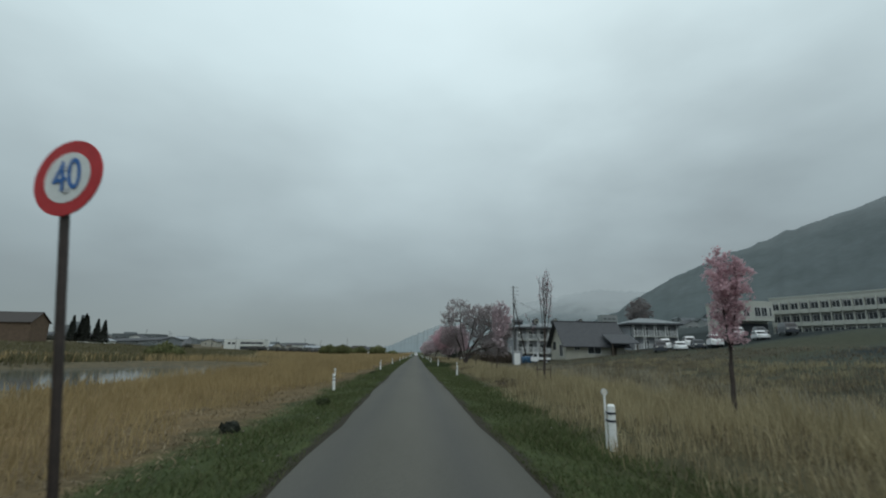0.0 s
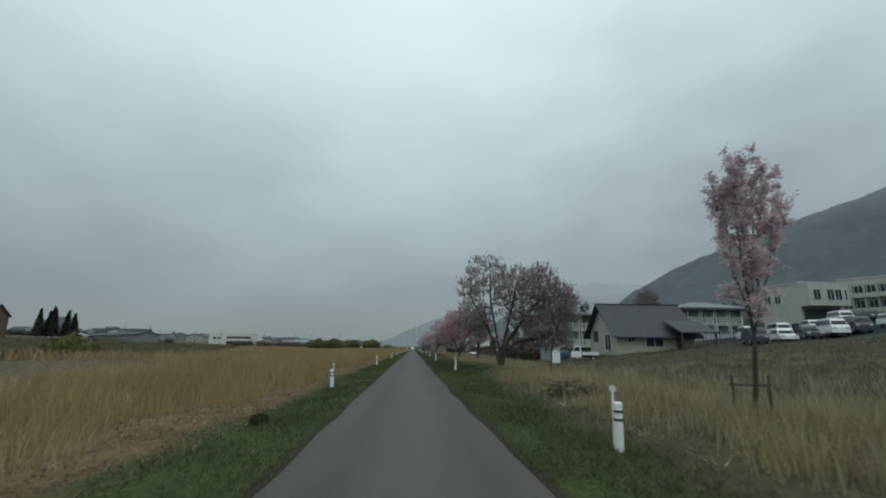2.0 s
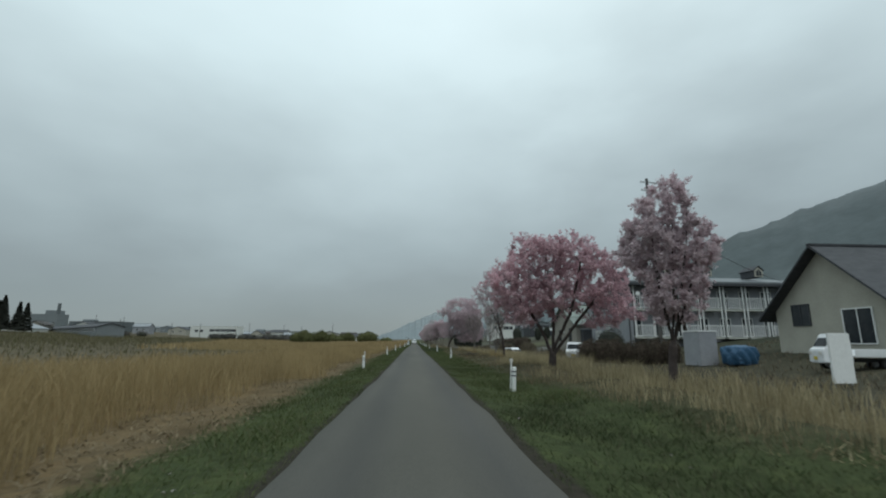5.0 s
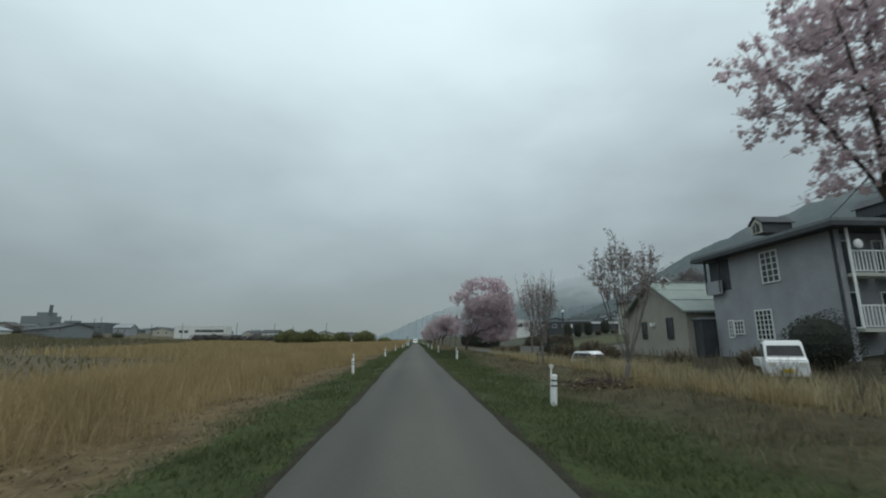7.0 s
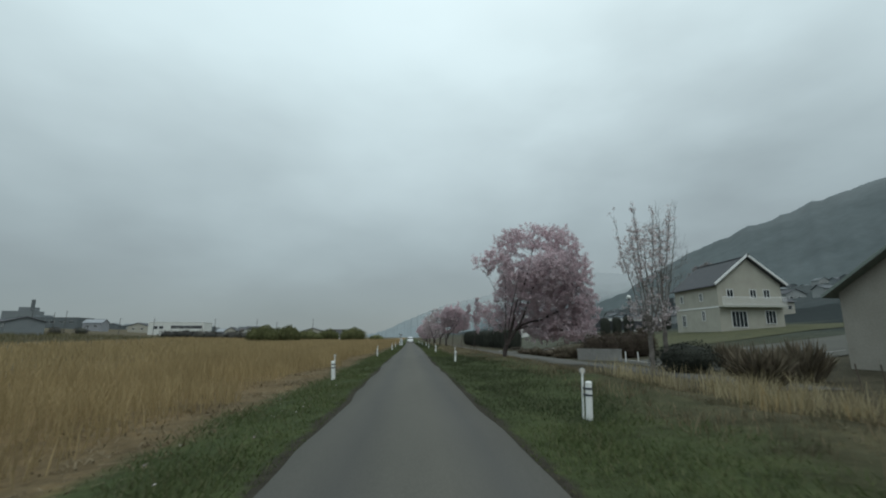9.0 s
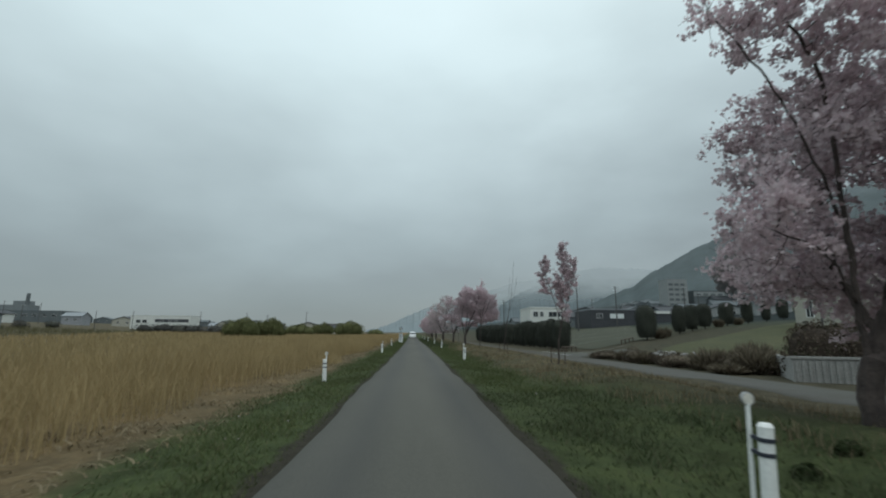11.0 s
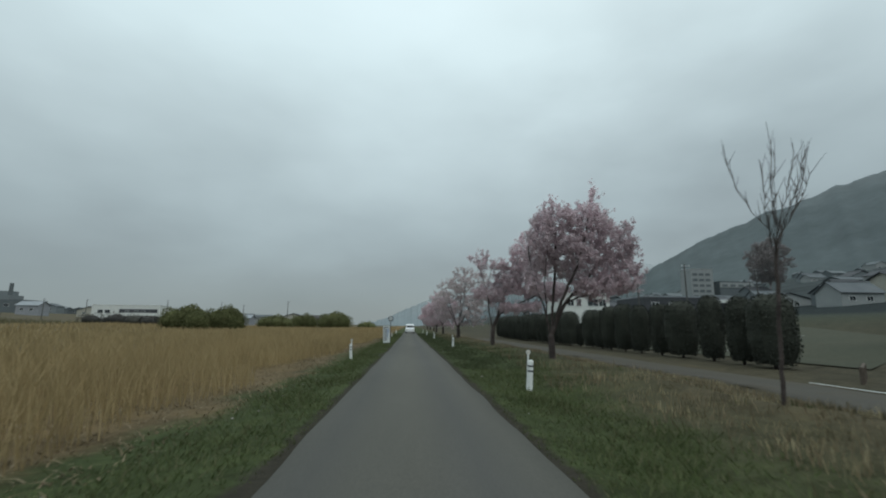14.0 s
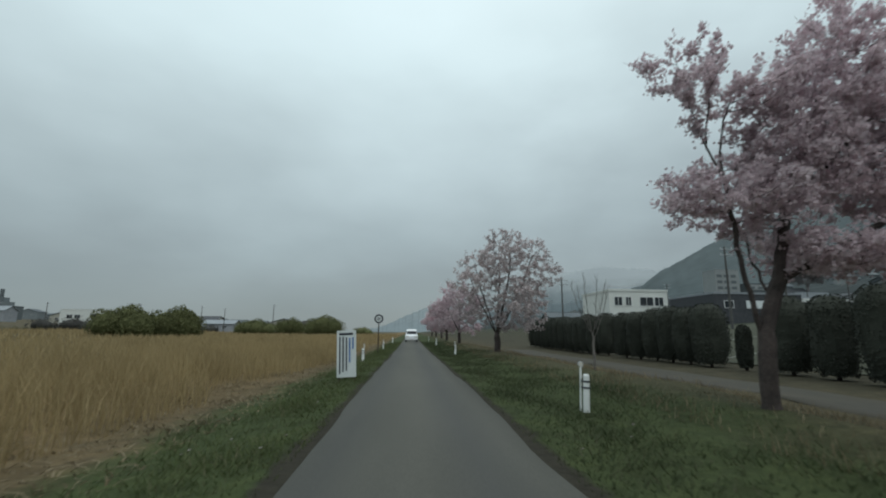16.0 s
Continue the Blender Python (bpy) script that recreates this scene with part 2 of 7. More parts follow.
# ---- ground ----
R_EDGE = ((-50.4, 0.21), (4.2, 0.185), (20.16, 0.0504), (42.84, -0.084), (67.2, -0.0336), (84.84, 0), (109.2, -0.042), (130.2, -0.0504), (146.2, 0.101), (167.2, 0.235), (184, 0.252), (252, 0.21), (756, 0.168))
PROFILE = ((-2520, 50), (-756, 17), (-353, 9.2), (-218, 5.0), (-160, 2.0), (-118, 0.75), (-50, -0.25), (-11.8, -0.38), (-5.5, -0.32), (-4.0, -0.25),
           (-2.7, -0.17), (-1.6, -0.04), (-1.22, -0.025), (1.22, -0.025), (1.6, -0.04), (2.6, -0.10), (3.9, 0.0), (5.3, 0.10), (6.6, -0.08), (8.6, -0.47), (13.5, -0.55),
           (18, -0.55), (21, -0.3), (26, 0.4), (31, 0.9), (42, 2.2), (60, 3.6), (80, 5.2), (130, 8.6), (170, 14), (250, 29), (400, 52), (700, 88), (1000, 120), (2520, 250))
PX, PZ = np.array([p[0] for p in PROFILE], float), np.array([p[1] for p in PROFILE], float)


def road_mid(y):
    return np.interp(y, [a for a, _ in R_EDGE], [b for _, b in R_EDGE])


def rise(y):
    return np.clip(np.asarray(y, float) - 220, 0, 1000) * 0.006


def ground_z(x, y):
    """Height of the ground at x, y (numbers or arrays)."""
    x, y = np.asarray(x, float), np.asarray(y, float)
    z = np.interp(x - road_mid(y), PX, PZ) + rise(y)
    basin = np.clip(1 - ((x + 26) / 12.5) ** 2 - ((y - 35) / 27) ** 2, 0, 1)
    z = z - 0.95 * np.sqrt(basin)
    z = z - 0.6 * np.exp(-((x - 12.2) / 2.2) ** 2 - ((y - 112) / 4.0) ** 2)
    z = z + 1.5 * np.clip((x - 46) / 16, 0, 1) * np.clip((98 - y) / 14, 0, 1)
    far = np.clip((np.abs(x) - 2.0) / 3.0, 0, 1) * np.where((y > 118) & (x > 0), np.clip((13.0 - x) / 3.0, 0, 1), 1.0)
    return z + far * (0.04 * np.sin(x * 1.7 + 0.9 * y) + 0.05 * np.sin(0.61 * y - 0.37 * x) + 0.03 * np.sin(2.3 * y + 1.1 * x))


def mesh_from(name, verts, faces, mat):
    me = bpy.data.meshes.new(name)
    me.from_pydata([tuple(map(float, v)) for v in verts], [], [tuple(map(int, f)) for f in faces])
    if mat:
        me.materials.append(mat)
    return me


def grid(name, xs, ys, zfun, mat):
    X, Y = np.meshgrid(xs, ys)
    V = np.stack([X.ravel(), Y.ravel(), zfun(X, Y).ravel()], 1)
    nx, ny = len(xs), len(ys)
    i = (np.arange(ny - 1)[:, None] * nx + np.arange(nx - 1)[None, :]).ravel()
    F = np.stack([i, i + 1, i + nx + 1, i + nx], 1)
    me = mesh_from(name, V, F, mat)
    me.polygons.foreach_set("use_smooth", np.ones(len(F), bool))
    return new(name, me)


def ground_material():
    m, n, l, b = node_mat("meadow_soil", 0.95, 0.0, 0.1)
    co = n.new("ShaderNodeTexCoord")
    sep = n.new("ShaderNodeSeparateXYZ")
    l.new(co.outputs["Object"], sep.inputs[0])
    wob = noise_node(n, l, 0.45, 4, 0.6)
    wa = n.new("ShaderNodeMath")
    wa.operation = "MULTIPLY_ADD"
    wa.inputs[1].default_value = 2.4
    l.new(wob.outputs["Fac"], wa.inputs[0])
    along = n.new("ShaderNodeMapRange")
    along.inputs[1].default_value, along.inputs[2].default_value = 0.0, 200.0
    l.new(sep.outputs["Y"], along.inputs[0])
    # the green verge on the land side is wide at some stretches and narrow at others
    width = ramp_node(n, [(0.0, (1.0,) * 3), (0.19, (1.0,) * 3), (0.235, (0.52,) * 3), (0.30, (0.52,) * 3), (0.36, (0.85,) * 3), (0.53, (0.85,) * 3), (0.59, (0.5,) * 3), (0.67, (0.52,) * 3), (0.71, (0.84,) * 3), (0.83, (0.8,) * 3), (0.88, (0.5,) * 3), (1.0, (0.58,) * 3)])
    l.new(along.outputs[0], width.inputs[0])
    right = n.new("ShaderNodeMath")
    right.operation = "MAXIMUM"
    right.inputs[1].default_value = 0.0
    l.new(sep.outputs["X"], right.inputs[0])
    left = n.new("ShaderNodeMath")
    left.operation = "MINIMUM"
    left.inputs[1].default_value = 0.0
    l.new(sep.outputs["X"], left.inputs[0])
    both = n.new("ShaderNodeMath")
    both.operation = "MULTIPLY_ADD"
    l.new(right.outputs[0], both.inputs[0])
    l.new(width.outputs[0], both.inputs[1])
    l.new(left.outputs[0], both.inputs[2])
    l.new(both.outputs[0], wa.inputs[2])
    mr = n.new("ShaderNodeMapRange")
    mr.inputs[1].default_value, mr.inputs[2].default_value = -18.8, 41.2
    l.new(wa.outputs[0], mr.inputs[0])
    at = lambda x: (x + 20) / 60
    r = ramp_node(n, [(at(-19), (0.105, 0.09, 0.06)), (at(-14), (0.14, 0.11, 0.065)), (at(-8), (0.20, 0.14, 0.072)), (at(-4.2), (0.142, 0.104, 0.057)), (at(-3.3), (0.118, 0.09, 0.051)), (at(-2.8), (0.05, 0.066, 0.027)),
                      (at(2.2), (0.05, 0.064, 0.027)), (at(3.0), (0.062, 0.062, 0.034)), (at(4.6), (0.088, 0.074, 0.046)),
                      # last stop: bluish tone of the hazy hillside put into the ground colour
                      (at(8.4), (0.066, 0.060, 0.041)), (at(12), (0.062, 0.057, 0.040)), (at(20), (0.060, 0.058, 0.040)), (at(28), (0.052, 0.058, 0.040)), (at(33), (0.050, 0.058, 0.046)), (at(39), (0.020, 0.027, 0.028))])
    l.new(mr.outputs[0], r.inputs[0])
    fine = noise_node(n, l, 7.0, 6, 0.7)
    d = ramp_node(n, [(0.3, (0.62, 0.62, 0.62)), (0.7, (1.12, 1.12, 1.12))])
    l.new(fine.outputs["Fac"], d.inputs[0])
    # moss, bare soil and straw in patches
    spots = noise_node(n, l, 1.3, 5, 0.65)
    sp = ramp_node(n, [(0.36, (0.72, 0.70, 0.66)), (0.5, (1.0, 1.0, 1.0)), (0.66, (1.28, 1.22, 1.15))])
    l.new(spots.outputs["Fac"], sp.inputs[0])
    body = mix(n, l, r.outputs[0], sp.outputs[0], 1.0, "MULTIPLY")
    # a strip of bare dark soil along the asphalt
    bend = ramp_node(n, [(y / 200, ((x + 0.1) / 0.4,) * 3) for y, x in ((4, 0.185), (20, 0.05), (43, -0.084), (67, -0.034), (85, 0.0), (109, -0.042), (130, -0.05), (146, 0.10), (167, 0.235), (200, 0.25))])
    l.new(along.outputs[0], bend.inputs[0])
    off = n.new("ShaderNodeMath")
    off.operation = "MULTIPLY_ADD"
    off.inputs[1].default_value, off.inputs[2].default_value = -0.4, 0.1
    l.new(bend.outputs[0], off.inputs[0])
    mid = n.new("ShaderNodeMath")
    mid.operation = "ADD"
    l.new(sep.outputs["X"], mid.inputs[0])
    l.new(off.outputs[0], mid.inputs[1])
    edge = n.new("ShaderNodeMath")
    edge.operation = "ABSOLUTE"
    l.new(mid.outputs[0], edge.inputs[0])
    ragged = n.new("ShaderNodeMath")
    ragged.operation = "MULTIPLY_ADD"
    ragged.inputs[1].default_value = 0.35
    l.new(spots.outputs["Fac"], ragged.inputs[0])
    l.new(edge.outputs[0], ragged.inputs[2])
    strip = n.new("ShaderNodeMapRange")
    strip.inputs[1].default_value, strip.inputs[2].default_value = 1.46, 1.56
    strip.inputs[3].default_value, strip.inputs[4].default_value = 1.0, 0.0
    l.new(ragged.outputs[0], strip.inputs[0])
    body = mix(n, l, body, (0.040, 0.036, 0.027), strip.outputs[0])
    l.new(mix(n, l, body, d.outputs[0], 1.0, "MULTIPLY"), b.inputs["Base Color"])
    bump(n, l, b, fine.outputs["Fac"], 0.8, 0.06)
    return m


def road_material():
    m, n, l, b = node_mat("worn_asphalt", 0.85, 0.0, 0.25)
    broad = noise_node(n, l, 0.6, 5, 0.6, (1, 0.15, 1))
    fine = noise_node(n, l, 55, 3, 0.7)
    r = ramp_node(n, [(0.3, (0.068, 0.066, 0.059)), (0.7, (0.092, 0.089, 0.080))])
    l.new(broad.outputs["Fac"], r.inputs[0])
    d = ramp_node(n, [(0.3, (0.75, 0.75, 0.75)), (0.7, (1.1, 1.1, 1.1))])
    l.new(fine.outputs["Fac"], d.inputs[0])
    co = n.new("ShaderNodeTexCoord")
    sx = n.new("ShaderNodeSeparateXYZ")
    l.new(co.outputs["Object"], sx.inputs[0])
    wv = n.new("ShaderNodeMath")
    wv.operation = "MULTIPLY_ADD"
    wv.inputs[1].default_value, wv.inputs[2].default_value = 0.333, 0.5
    l.new(sx.outputs["X"], wv.inputs[0])
    tr = ramp_node(n, [(0.0, (0.86, 0.88, 0.86)), (0.18, (1.0, 1.0, 0.97)), (0.30, (0.86, 0.87, 0.88)), (0.42, (1.05, 1.05, 1.0)), (0.58, (1.12, 1.11, 1.05)), (0.74, (0.87, 0.88, 0.9)), (0.88, (1.02, 1.02, 0.98)), (1.0, (0.88, 0.9, 0.86))])
    l.new(wv.outputs[0], tr.inputs[0])
    worn = mix(n, l, r.outputs[0], tr.outputs[0], 1.0, "MULTIPLY")
    l.new(mix(n, l, worn, d.outputs[0], 1.0, "MULTIPLY"), b.inputs["Base Color"])
    bump(n, l, b, fine.outputs["Fac"], 0.3, 0.01)
    return m


M_GROUND, M_ROAD = ground_material(), road_material()
gx = np.concatenate([[-3000, -1500, -900, -600, -420, -330, -260, -220, -190, -160, -140, -110, -85, -70], np.arange(-60, -14, 2.0), np.arange(-14, -5, 0.75),
                     np.arange(-5, 8, 0.25), np.arange(8, 20, 0.8), np.arange(20, 64, 3.0), [70, 85, 110, 150, 210, 300, 450, 700, 1200, 3000]])
gy = np.concatenate([[-300, -150, -80, -50, -30, -20, -12], np.arange(-8, 100, 1.0), np.arange(100, 300, 1.5), np.arange(300, 420, 6), [440, 480, 540, 620, 750, 1000, 1500, 3000]])
tagged(grid("ground", gx, gy, ground_z, M_GROUND), "dry spring meadow ground beside a narrow road", "ground", kind="structure")

ry = np.concatenate([np.arange(-40, 330, 0.5), [360, 400, 450, 520]])


def road_sheet(name, mid, left, right, ys, lift, mat, seed, rag=0.06):
    """A strip of asphalt with ragged edges, its sides turned down into the soil."""
    rng = np.random.default_rng(seed)
    cols = np.array([-1.0, -0.97, -0.66, -0.33, 0, 0.33, 0.66, 0.97, 1.0])
    V, F = [], []
    el, er = np.cumsum(rng.normal(0, 1, len(ys))), np.cumsum(rng.normal(0, 1, len(ys)))
    soft = lambda a: rag * (np.convolve(rng.normal(0, 1, len(ys)), [0.2, 0.3, 0.3, 0.2], "same") + np.convolve(a - np.convolve(a, np.ones(25) / 25, "same"), np.ones(3) / 3, "same") * 0.35)
    jl, jr = soft(el), soft(er)
    for k, y in enumerate(ys):
        for c in cols:
            x = mid(y) + (c * (left + jl[k]) if c < 0 else c * (right + jr[k]))
            drop = 0.05 if abs(c) == 1 else 0.0
            V.append((x, y, lift(x, y) + 0.02 * (1 - c * c) - drop))
    n = len(cols)
    for k in range(len(ys) - 1):
        for c in range(n - 1):
            a = k * n + c
            F.append((a, a + 1, a + n + 1, a + n))
    me = mesh_from(name, V, F, mat)
    me.polygons.foreach_set("use_smooth", np.ones(len(F), bool))
    return new(name, me)


tagged(road_sheet("road", road_mid, 1.18, 1.18, ry, lambda x, y: rise(y) + 0.005, M_ROAD, 3, 0.035), "narrow straight road of worn grey asphalt", "road", kind="structure")

# ---- grass, reeds and straw ----
def strands(name, x, y, h, w, lean, mat, seed, label, category, tips=1, base=None):
    """One mesh of many upright blades: each a bent strip of two quads and a point."""
    rng = np.random.default_rng(seed)
    n = len(x)
    z = ground_z(x, y) - 0.03 if base is None else base
    a = rng.uniform(0, np.pi, n)
    dx, dy = np.cos(a) * w / 2, np.sin(a) * w / 2
    b = rng.uniform(0, 2 * np.pi, n)
    ln = lean * h * rng.uniform(0.2, 1.0, n)
    ox, oy = np.cos(b) * ln, np.sin(b) * ln
    V = np.empty((n, 5, 3))
    for i, (s, f, q) in enumerate(((-1, 0, 1), (1, 0, 1), (1, 0.55, 0.85), (-1, 0.55, 0.85), (0, 1.0, 0))):
        V[:, i, 0] = x + s * dx * q + ox * f * f
        V[:, i, 1] = y + s * dy * q + oy * f * f
        V[:, i, 2] = z + h * f * (1 - 0.25 * lean * f)
    me = bpy.data.meshes.new(name)
    me.vertices.add(5 * n)
    me.vertices.foreach_set("co", V.ravel())
    k = np.arange(n) * 5
    loops = np.stack([k, k + 1, k + 2, k + 3, k + 3, k + 2, k + 4], 1).ravel()
    me.loops.add(7 * n)
    me.loops.foreach_set("vertex_index", loops.astype(np.int32))
    me.polygons.add(2 * n)
    st = np.stack([np.arange(n) * 7, np.arange(n) * 7 + 4], 1).ravel()
    me.polygons.foreach_set("loop_start", st.astype(np.int32))
    me.update(calc_edges=True)
    me.materials.append(mat)
    return tagged(new(name, me), label, category, kind="stuff")


def clumpy(rng, x, y, size, keep):
    """Thin a scatter out into uneven patches."""
    f = np.sin(x / size * 2.1 + 1.3 * np.sin(y / size)) + np.sin(y / size * 1.7 + 1.1 * np.sin(x / size * 1.4)) + rng.normal(0, 0.7, len(x))
    return f > keep


def scatter(rng, n, x0, x1, y0, y1, power=1.0):
    return x0 + (x1 - x0) * rng.uniform(0, 1, n) ** power, rng.uniform(y0, y1, n)


def blades(name, x, y, h, w, lean, mat, seed, label, category):
    """One mesh of many short leaning blades, a triangle each."""
    r = np.random.default_rng(seed)
    n = len(x)
    a, b = r.uniform(0, np.pi, n), r.uniform(0, 2 * np.pi, n)
    ln = h * r.uniform(0.3, 1.0, n) * lean
    z = ground_z(x, y) - 0.012
    V = np.empty((n, 3, 3))
    for i, s in ((0, -0.5), (1, 0.5)):
        V[:, i, 0], V[:, i, 1], V[:, i, 2] = x + s * w * np.cos(a), y + s * w * np.sin(a), z
    V[:, 2, 0], V[:, 2, 1], V[:, 2, 2] = x + np.cos(b) * ln, y + np.sin(b) * ln, z + h
    me = bpy.data.meshes.new(name)
    me.vertices.add(3 * n)
    me.vertices.foreach_set("co", V.ravel())
    me.loops.add(3 * n)
    me.loops.foreach_set("vertex_index", np.arange(3 * n, dtype=np.int32))
    me.polygons.add(n)
    me.polygons.foreach_set("loop_start", (np.arange(n) * 3).astype(np.int32))
    me.update(calc_edges=True)
    me.materials.append(mat)
    return tagged(new(name, me), label, category, kind="stuff")


rng = np.random.default_rng(11)
# green verges close to the asphalt
VERGE_Y, VERGE_W = [-5, 38, 47, 60, 72, 106, 118, 134, 142, 166, 176, 250], [1.7, 1.9, 3.5, 3.5, 2.3, 2.3, 3.5, 3.3, 2.1, 2.2, 3.4, 3.2]
for side in (-1, 1):
    n = 420000 if side > 0 else 270000
    y = -3 + 245 * rng.uniform(0, 1, n) ** 1.1
    wide = np.full(n, 1.8) + 0.3 * np.sin(y * 0.4) * np.sin(y * 0.13) if side < 0 else np.interp(y, VERGE_Y, VERGE_W)
    d = 1.22 + wide * rng.uniform(0, 1, n) ** 1.15 * rng.uniform(0.75, 1.1, n)
    x = road_mid(y) + side * d
    lush = 0.5 + 0.25 * np.sin(x * 3.1 + 1.7 * np.sin(y * 1.1)) + 0.25 * np.sin(y * 1.9 + 1.3 * np.sin(x * 2.3 + y * 0.4))
    ok = rng.uniform(0, 1, n) < 0.35 + 0.65 * lush
    x, y, d, lush = x[ok], y[ok], d[ok], lush[ok]
    h = (0.03 + 0.05 * lush + 0.07 * rng.uniform(0, 1, len(x)) ** 3) * np.clip(0.4 + (d - 1.2), 0.4, 1.1)
    # wide land-side stretches take the grass darkened for tree shade
    deep = (np.interp(y, VERGE_Y, VERGE_W) > 2.9) & (side > 0)
    for pick, mat, k, words in ((~deep, M_GRASS, 21, "short green spring grass along the asphalt edge"), (deep, M_GRASS_DARK, 24, "green grass where the verge is wide, darkened for tree shade")):
        if pick.any():
            blades("verge_grass", x[pick], y[pick], h[pick], np.full(pick.sum(), 0.017), 1.3, mat, k + side, words, "grass")
# dry reeds on the river side
REED_Y, REED_H = [-2, 12, 36, 44, 70, 80, 116, 126, 300], [0.38, 0.55, 1.15, 1.45, 1.45, 1.0, 1.0, 1.2, 1.25]


def reeds(n, x0, x1, y0, y1, w, seed, power=1.0):
    r = np.random.default_rng(seed)
    x, y = scatter(r, n, x0, x1, y0, y1, power)
    edge = road_mid(y) - 4.2 + 0.5 * np.sin(y * 0.35) + 0.35 * np.sin(y * 0.93 + 1)
    water = ((x + 26) / 14) ** 2 + ((y - 36) / 30) ** 2 < 1
    inner = np.interp(y, [0, 70, 80, 116, 135, 400], [-60, -60, -15, -15, -45, -130])
    ok = (x < edge) & ~water & (x > inner + r.normal(0, 1.5, n)) & clumpy(r, x, y, 1.6, -2.2)
    x, y, e = x[ok], y[ok], edge[ok]
    lumps = 0.93 + 0.06 * np.sin(x * 0.9 + 2 * np.sin(y * 0.21)) + 0.06 * np.sin(y * 0.47 + x * 0.3) + 0.04 * np.sin(y * 1.9 + 0.8 * x)
    hh = np.interp(y, REED_Y, REED_H) * lumps * (0.62 + 0.46 * r.uniform(0, 1, len(x)) ** 0.8) * np.clip(0.5 + (e - x) * 0.35, 0.5, 1)
    strands("reed_bed", x, y, hh, np.full(len(x), w), 0.5, M_REED, seed, "tall dry golden reeds in a dense bed", "reeds")


reeds(130000, -11, -3.4, -2, 222, 0.0155, 31, 1.2)
reeds(60000, -34, -10, -2, 280, 0.04, 32)
reeds(30000, -118, -32, 34, 355, 0.14, 33)
reeds(18000, -26, -3.0, 216, 355, 0.05, 34)
# flattened straw between the verge and the reeds
x, y = scatter(rng, 48000, -5.3, -2.7, -2, 238)
x = x + road_mid(y)
strands("flattened_straw", x, y, rng.uniform(0.06, 0.2, len(x)), np.full(len(x), 0.022), 2.2, M_STRAW, 41, "flattened dry straw at the foot of the reeds", "straw")
# dry tufts on the land side
x, y = scatter(rng, 120000, 2.9, 9.4, -2, 235, 1.1)
ok = clumpy(rng, x, y, 1.1, 0.2) & (x > 1.2 + np.interp(y, VERGE_Y, VERGE_W) * 0.8)
x, y = x[ok], y[ok]
strands("dry_tufts", x, y, rng.uniform(0.06, 0.28, len(x)), np.full(len(x), 0.012), 0.6, M_STRAW, 42, "pale dry grass tufts on rough ground", "dry grass")
x, y = scatter(rng, 40000, 8, 44, -2, 100)
ok = clumpy(rng, x, y, 1.3, -0.3)
x, y = x[ok], y[ok]
strands("field_stubble", x, y, rng.uniform(0.1, 0.4, len(x)), np.full(len(x), 0.05), 0.7, M_TWIGGY, 43, "dark withered stubble on a fallow field", "dry grass")
# tall dry weeds between the trees and the gardens
x, y = scatter(rng, 22000, 6.0, 12.5, 60, 122)
ok = clumpy(rng, x, y, 1.1, 0.5)
x, y = x[ok], y[ok]
strands("tall_weeds", x, y, rng.uniform(0.35, 0.95, len(x)), np.full(len(x), 0.022), 0.5, M_HAY, 47, "tall dry weeds in front of the gardens", "weeds")
def stalk_clumps(n, each, x0, x1, y0, y1, h0, h1, w, mat, seed, label, spread=0.16):
    """Upright bundles of dry stalks, standing apart from each other."""
    r = np.random.default_rng(seed)
    cx, cy = scatter(r, n, x0, x1, y0, y1)
    tall = r.uniform(h0, h1, n)
    x = np.repeat(cx, each) + r.normal(0, spread, n * each)
    y = np.repeat(cy, each) + r.normal(0, spread, n * each)
    strands("dry_stalks", x, y, np.repeat(tall, each) * r.uniform(0.5, 1.05, n * each), np.full(n * each, w), 0.42, mat, seed, label, "dry stalks")


stalk_clumps(130, 38, 7.2, 13.0, 90, 116, 0.5, 1.15, 0.016, M_HAY, 61, "clumps of pale dry stalks around a parked car")
stalk_clumps(110, 30, 9.0, 20.0, 92, 116, 0.7, 1.5, 0.018, M_TWIGGY, 62, "clumps of dark withered stalks before the houses", 0.25)
stalk_clumps(90, 30, 5.0, 10.0, 84, 112, 0.3, 0.7, 0.014, M_REED, 63, "loose clumps of golden dry grass on rough ground")
stalk_clumps(70, 26, 3.6, 8.5, 138, 168, 0.12, 0.34, 0.012, M_STRAW, 64, "small clumps of golden dry grass on rough ground")
stalk_clumps(170, 26, 3.8, 8.5, 138, 172, 0.07, 0.26, 0.012, M_HAY, 79, "pale golden clumps of dry grass on rough ground", 0.18)
# rough golden grass between the verge and the fallow field
stalk_clumps(800, 46, 3.6, 8.6, 1, 42, 0.25, 0.72, 0.012, M_HAY, 65, "tall golden dry grass at the edge of a fallow field", 0.2)
stalk_clumps(420, 40, 8.0, 15.0, 0, 62, 0.3, 0.8, 0.018, M_HAY, 66, "tall pale weeds at the edge of a fallow field", 0.3)
stalk_clumps(260, 34, 10.0, 26.0, 2, 62, 0.5, 1.0, 0.018, M_TWIGGY, 67, "dark withered weeds on a fallow field", 0.35)
stalk_clumps(260, 40, 4.2, 8.0, 56, 84, 0.2, 0.55, 0.012, M_HAY, 68, "loose golden dry grass between the trees", 0.2)
stalk_clumps(300, 40, 3.0, 7.0, 2, 16, 0.12, 0.42, 0.011, M_HAY, 69, "short golden dry grass beside the verge", 0.22)
stalk_clumps(700, 34, 9.0, 30.0, 4, 60, 0.25, 0.65, 0.02, M_HAY, 70, "pale dry grass over a fallow field", 0.4)
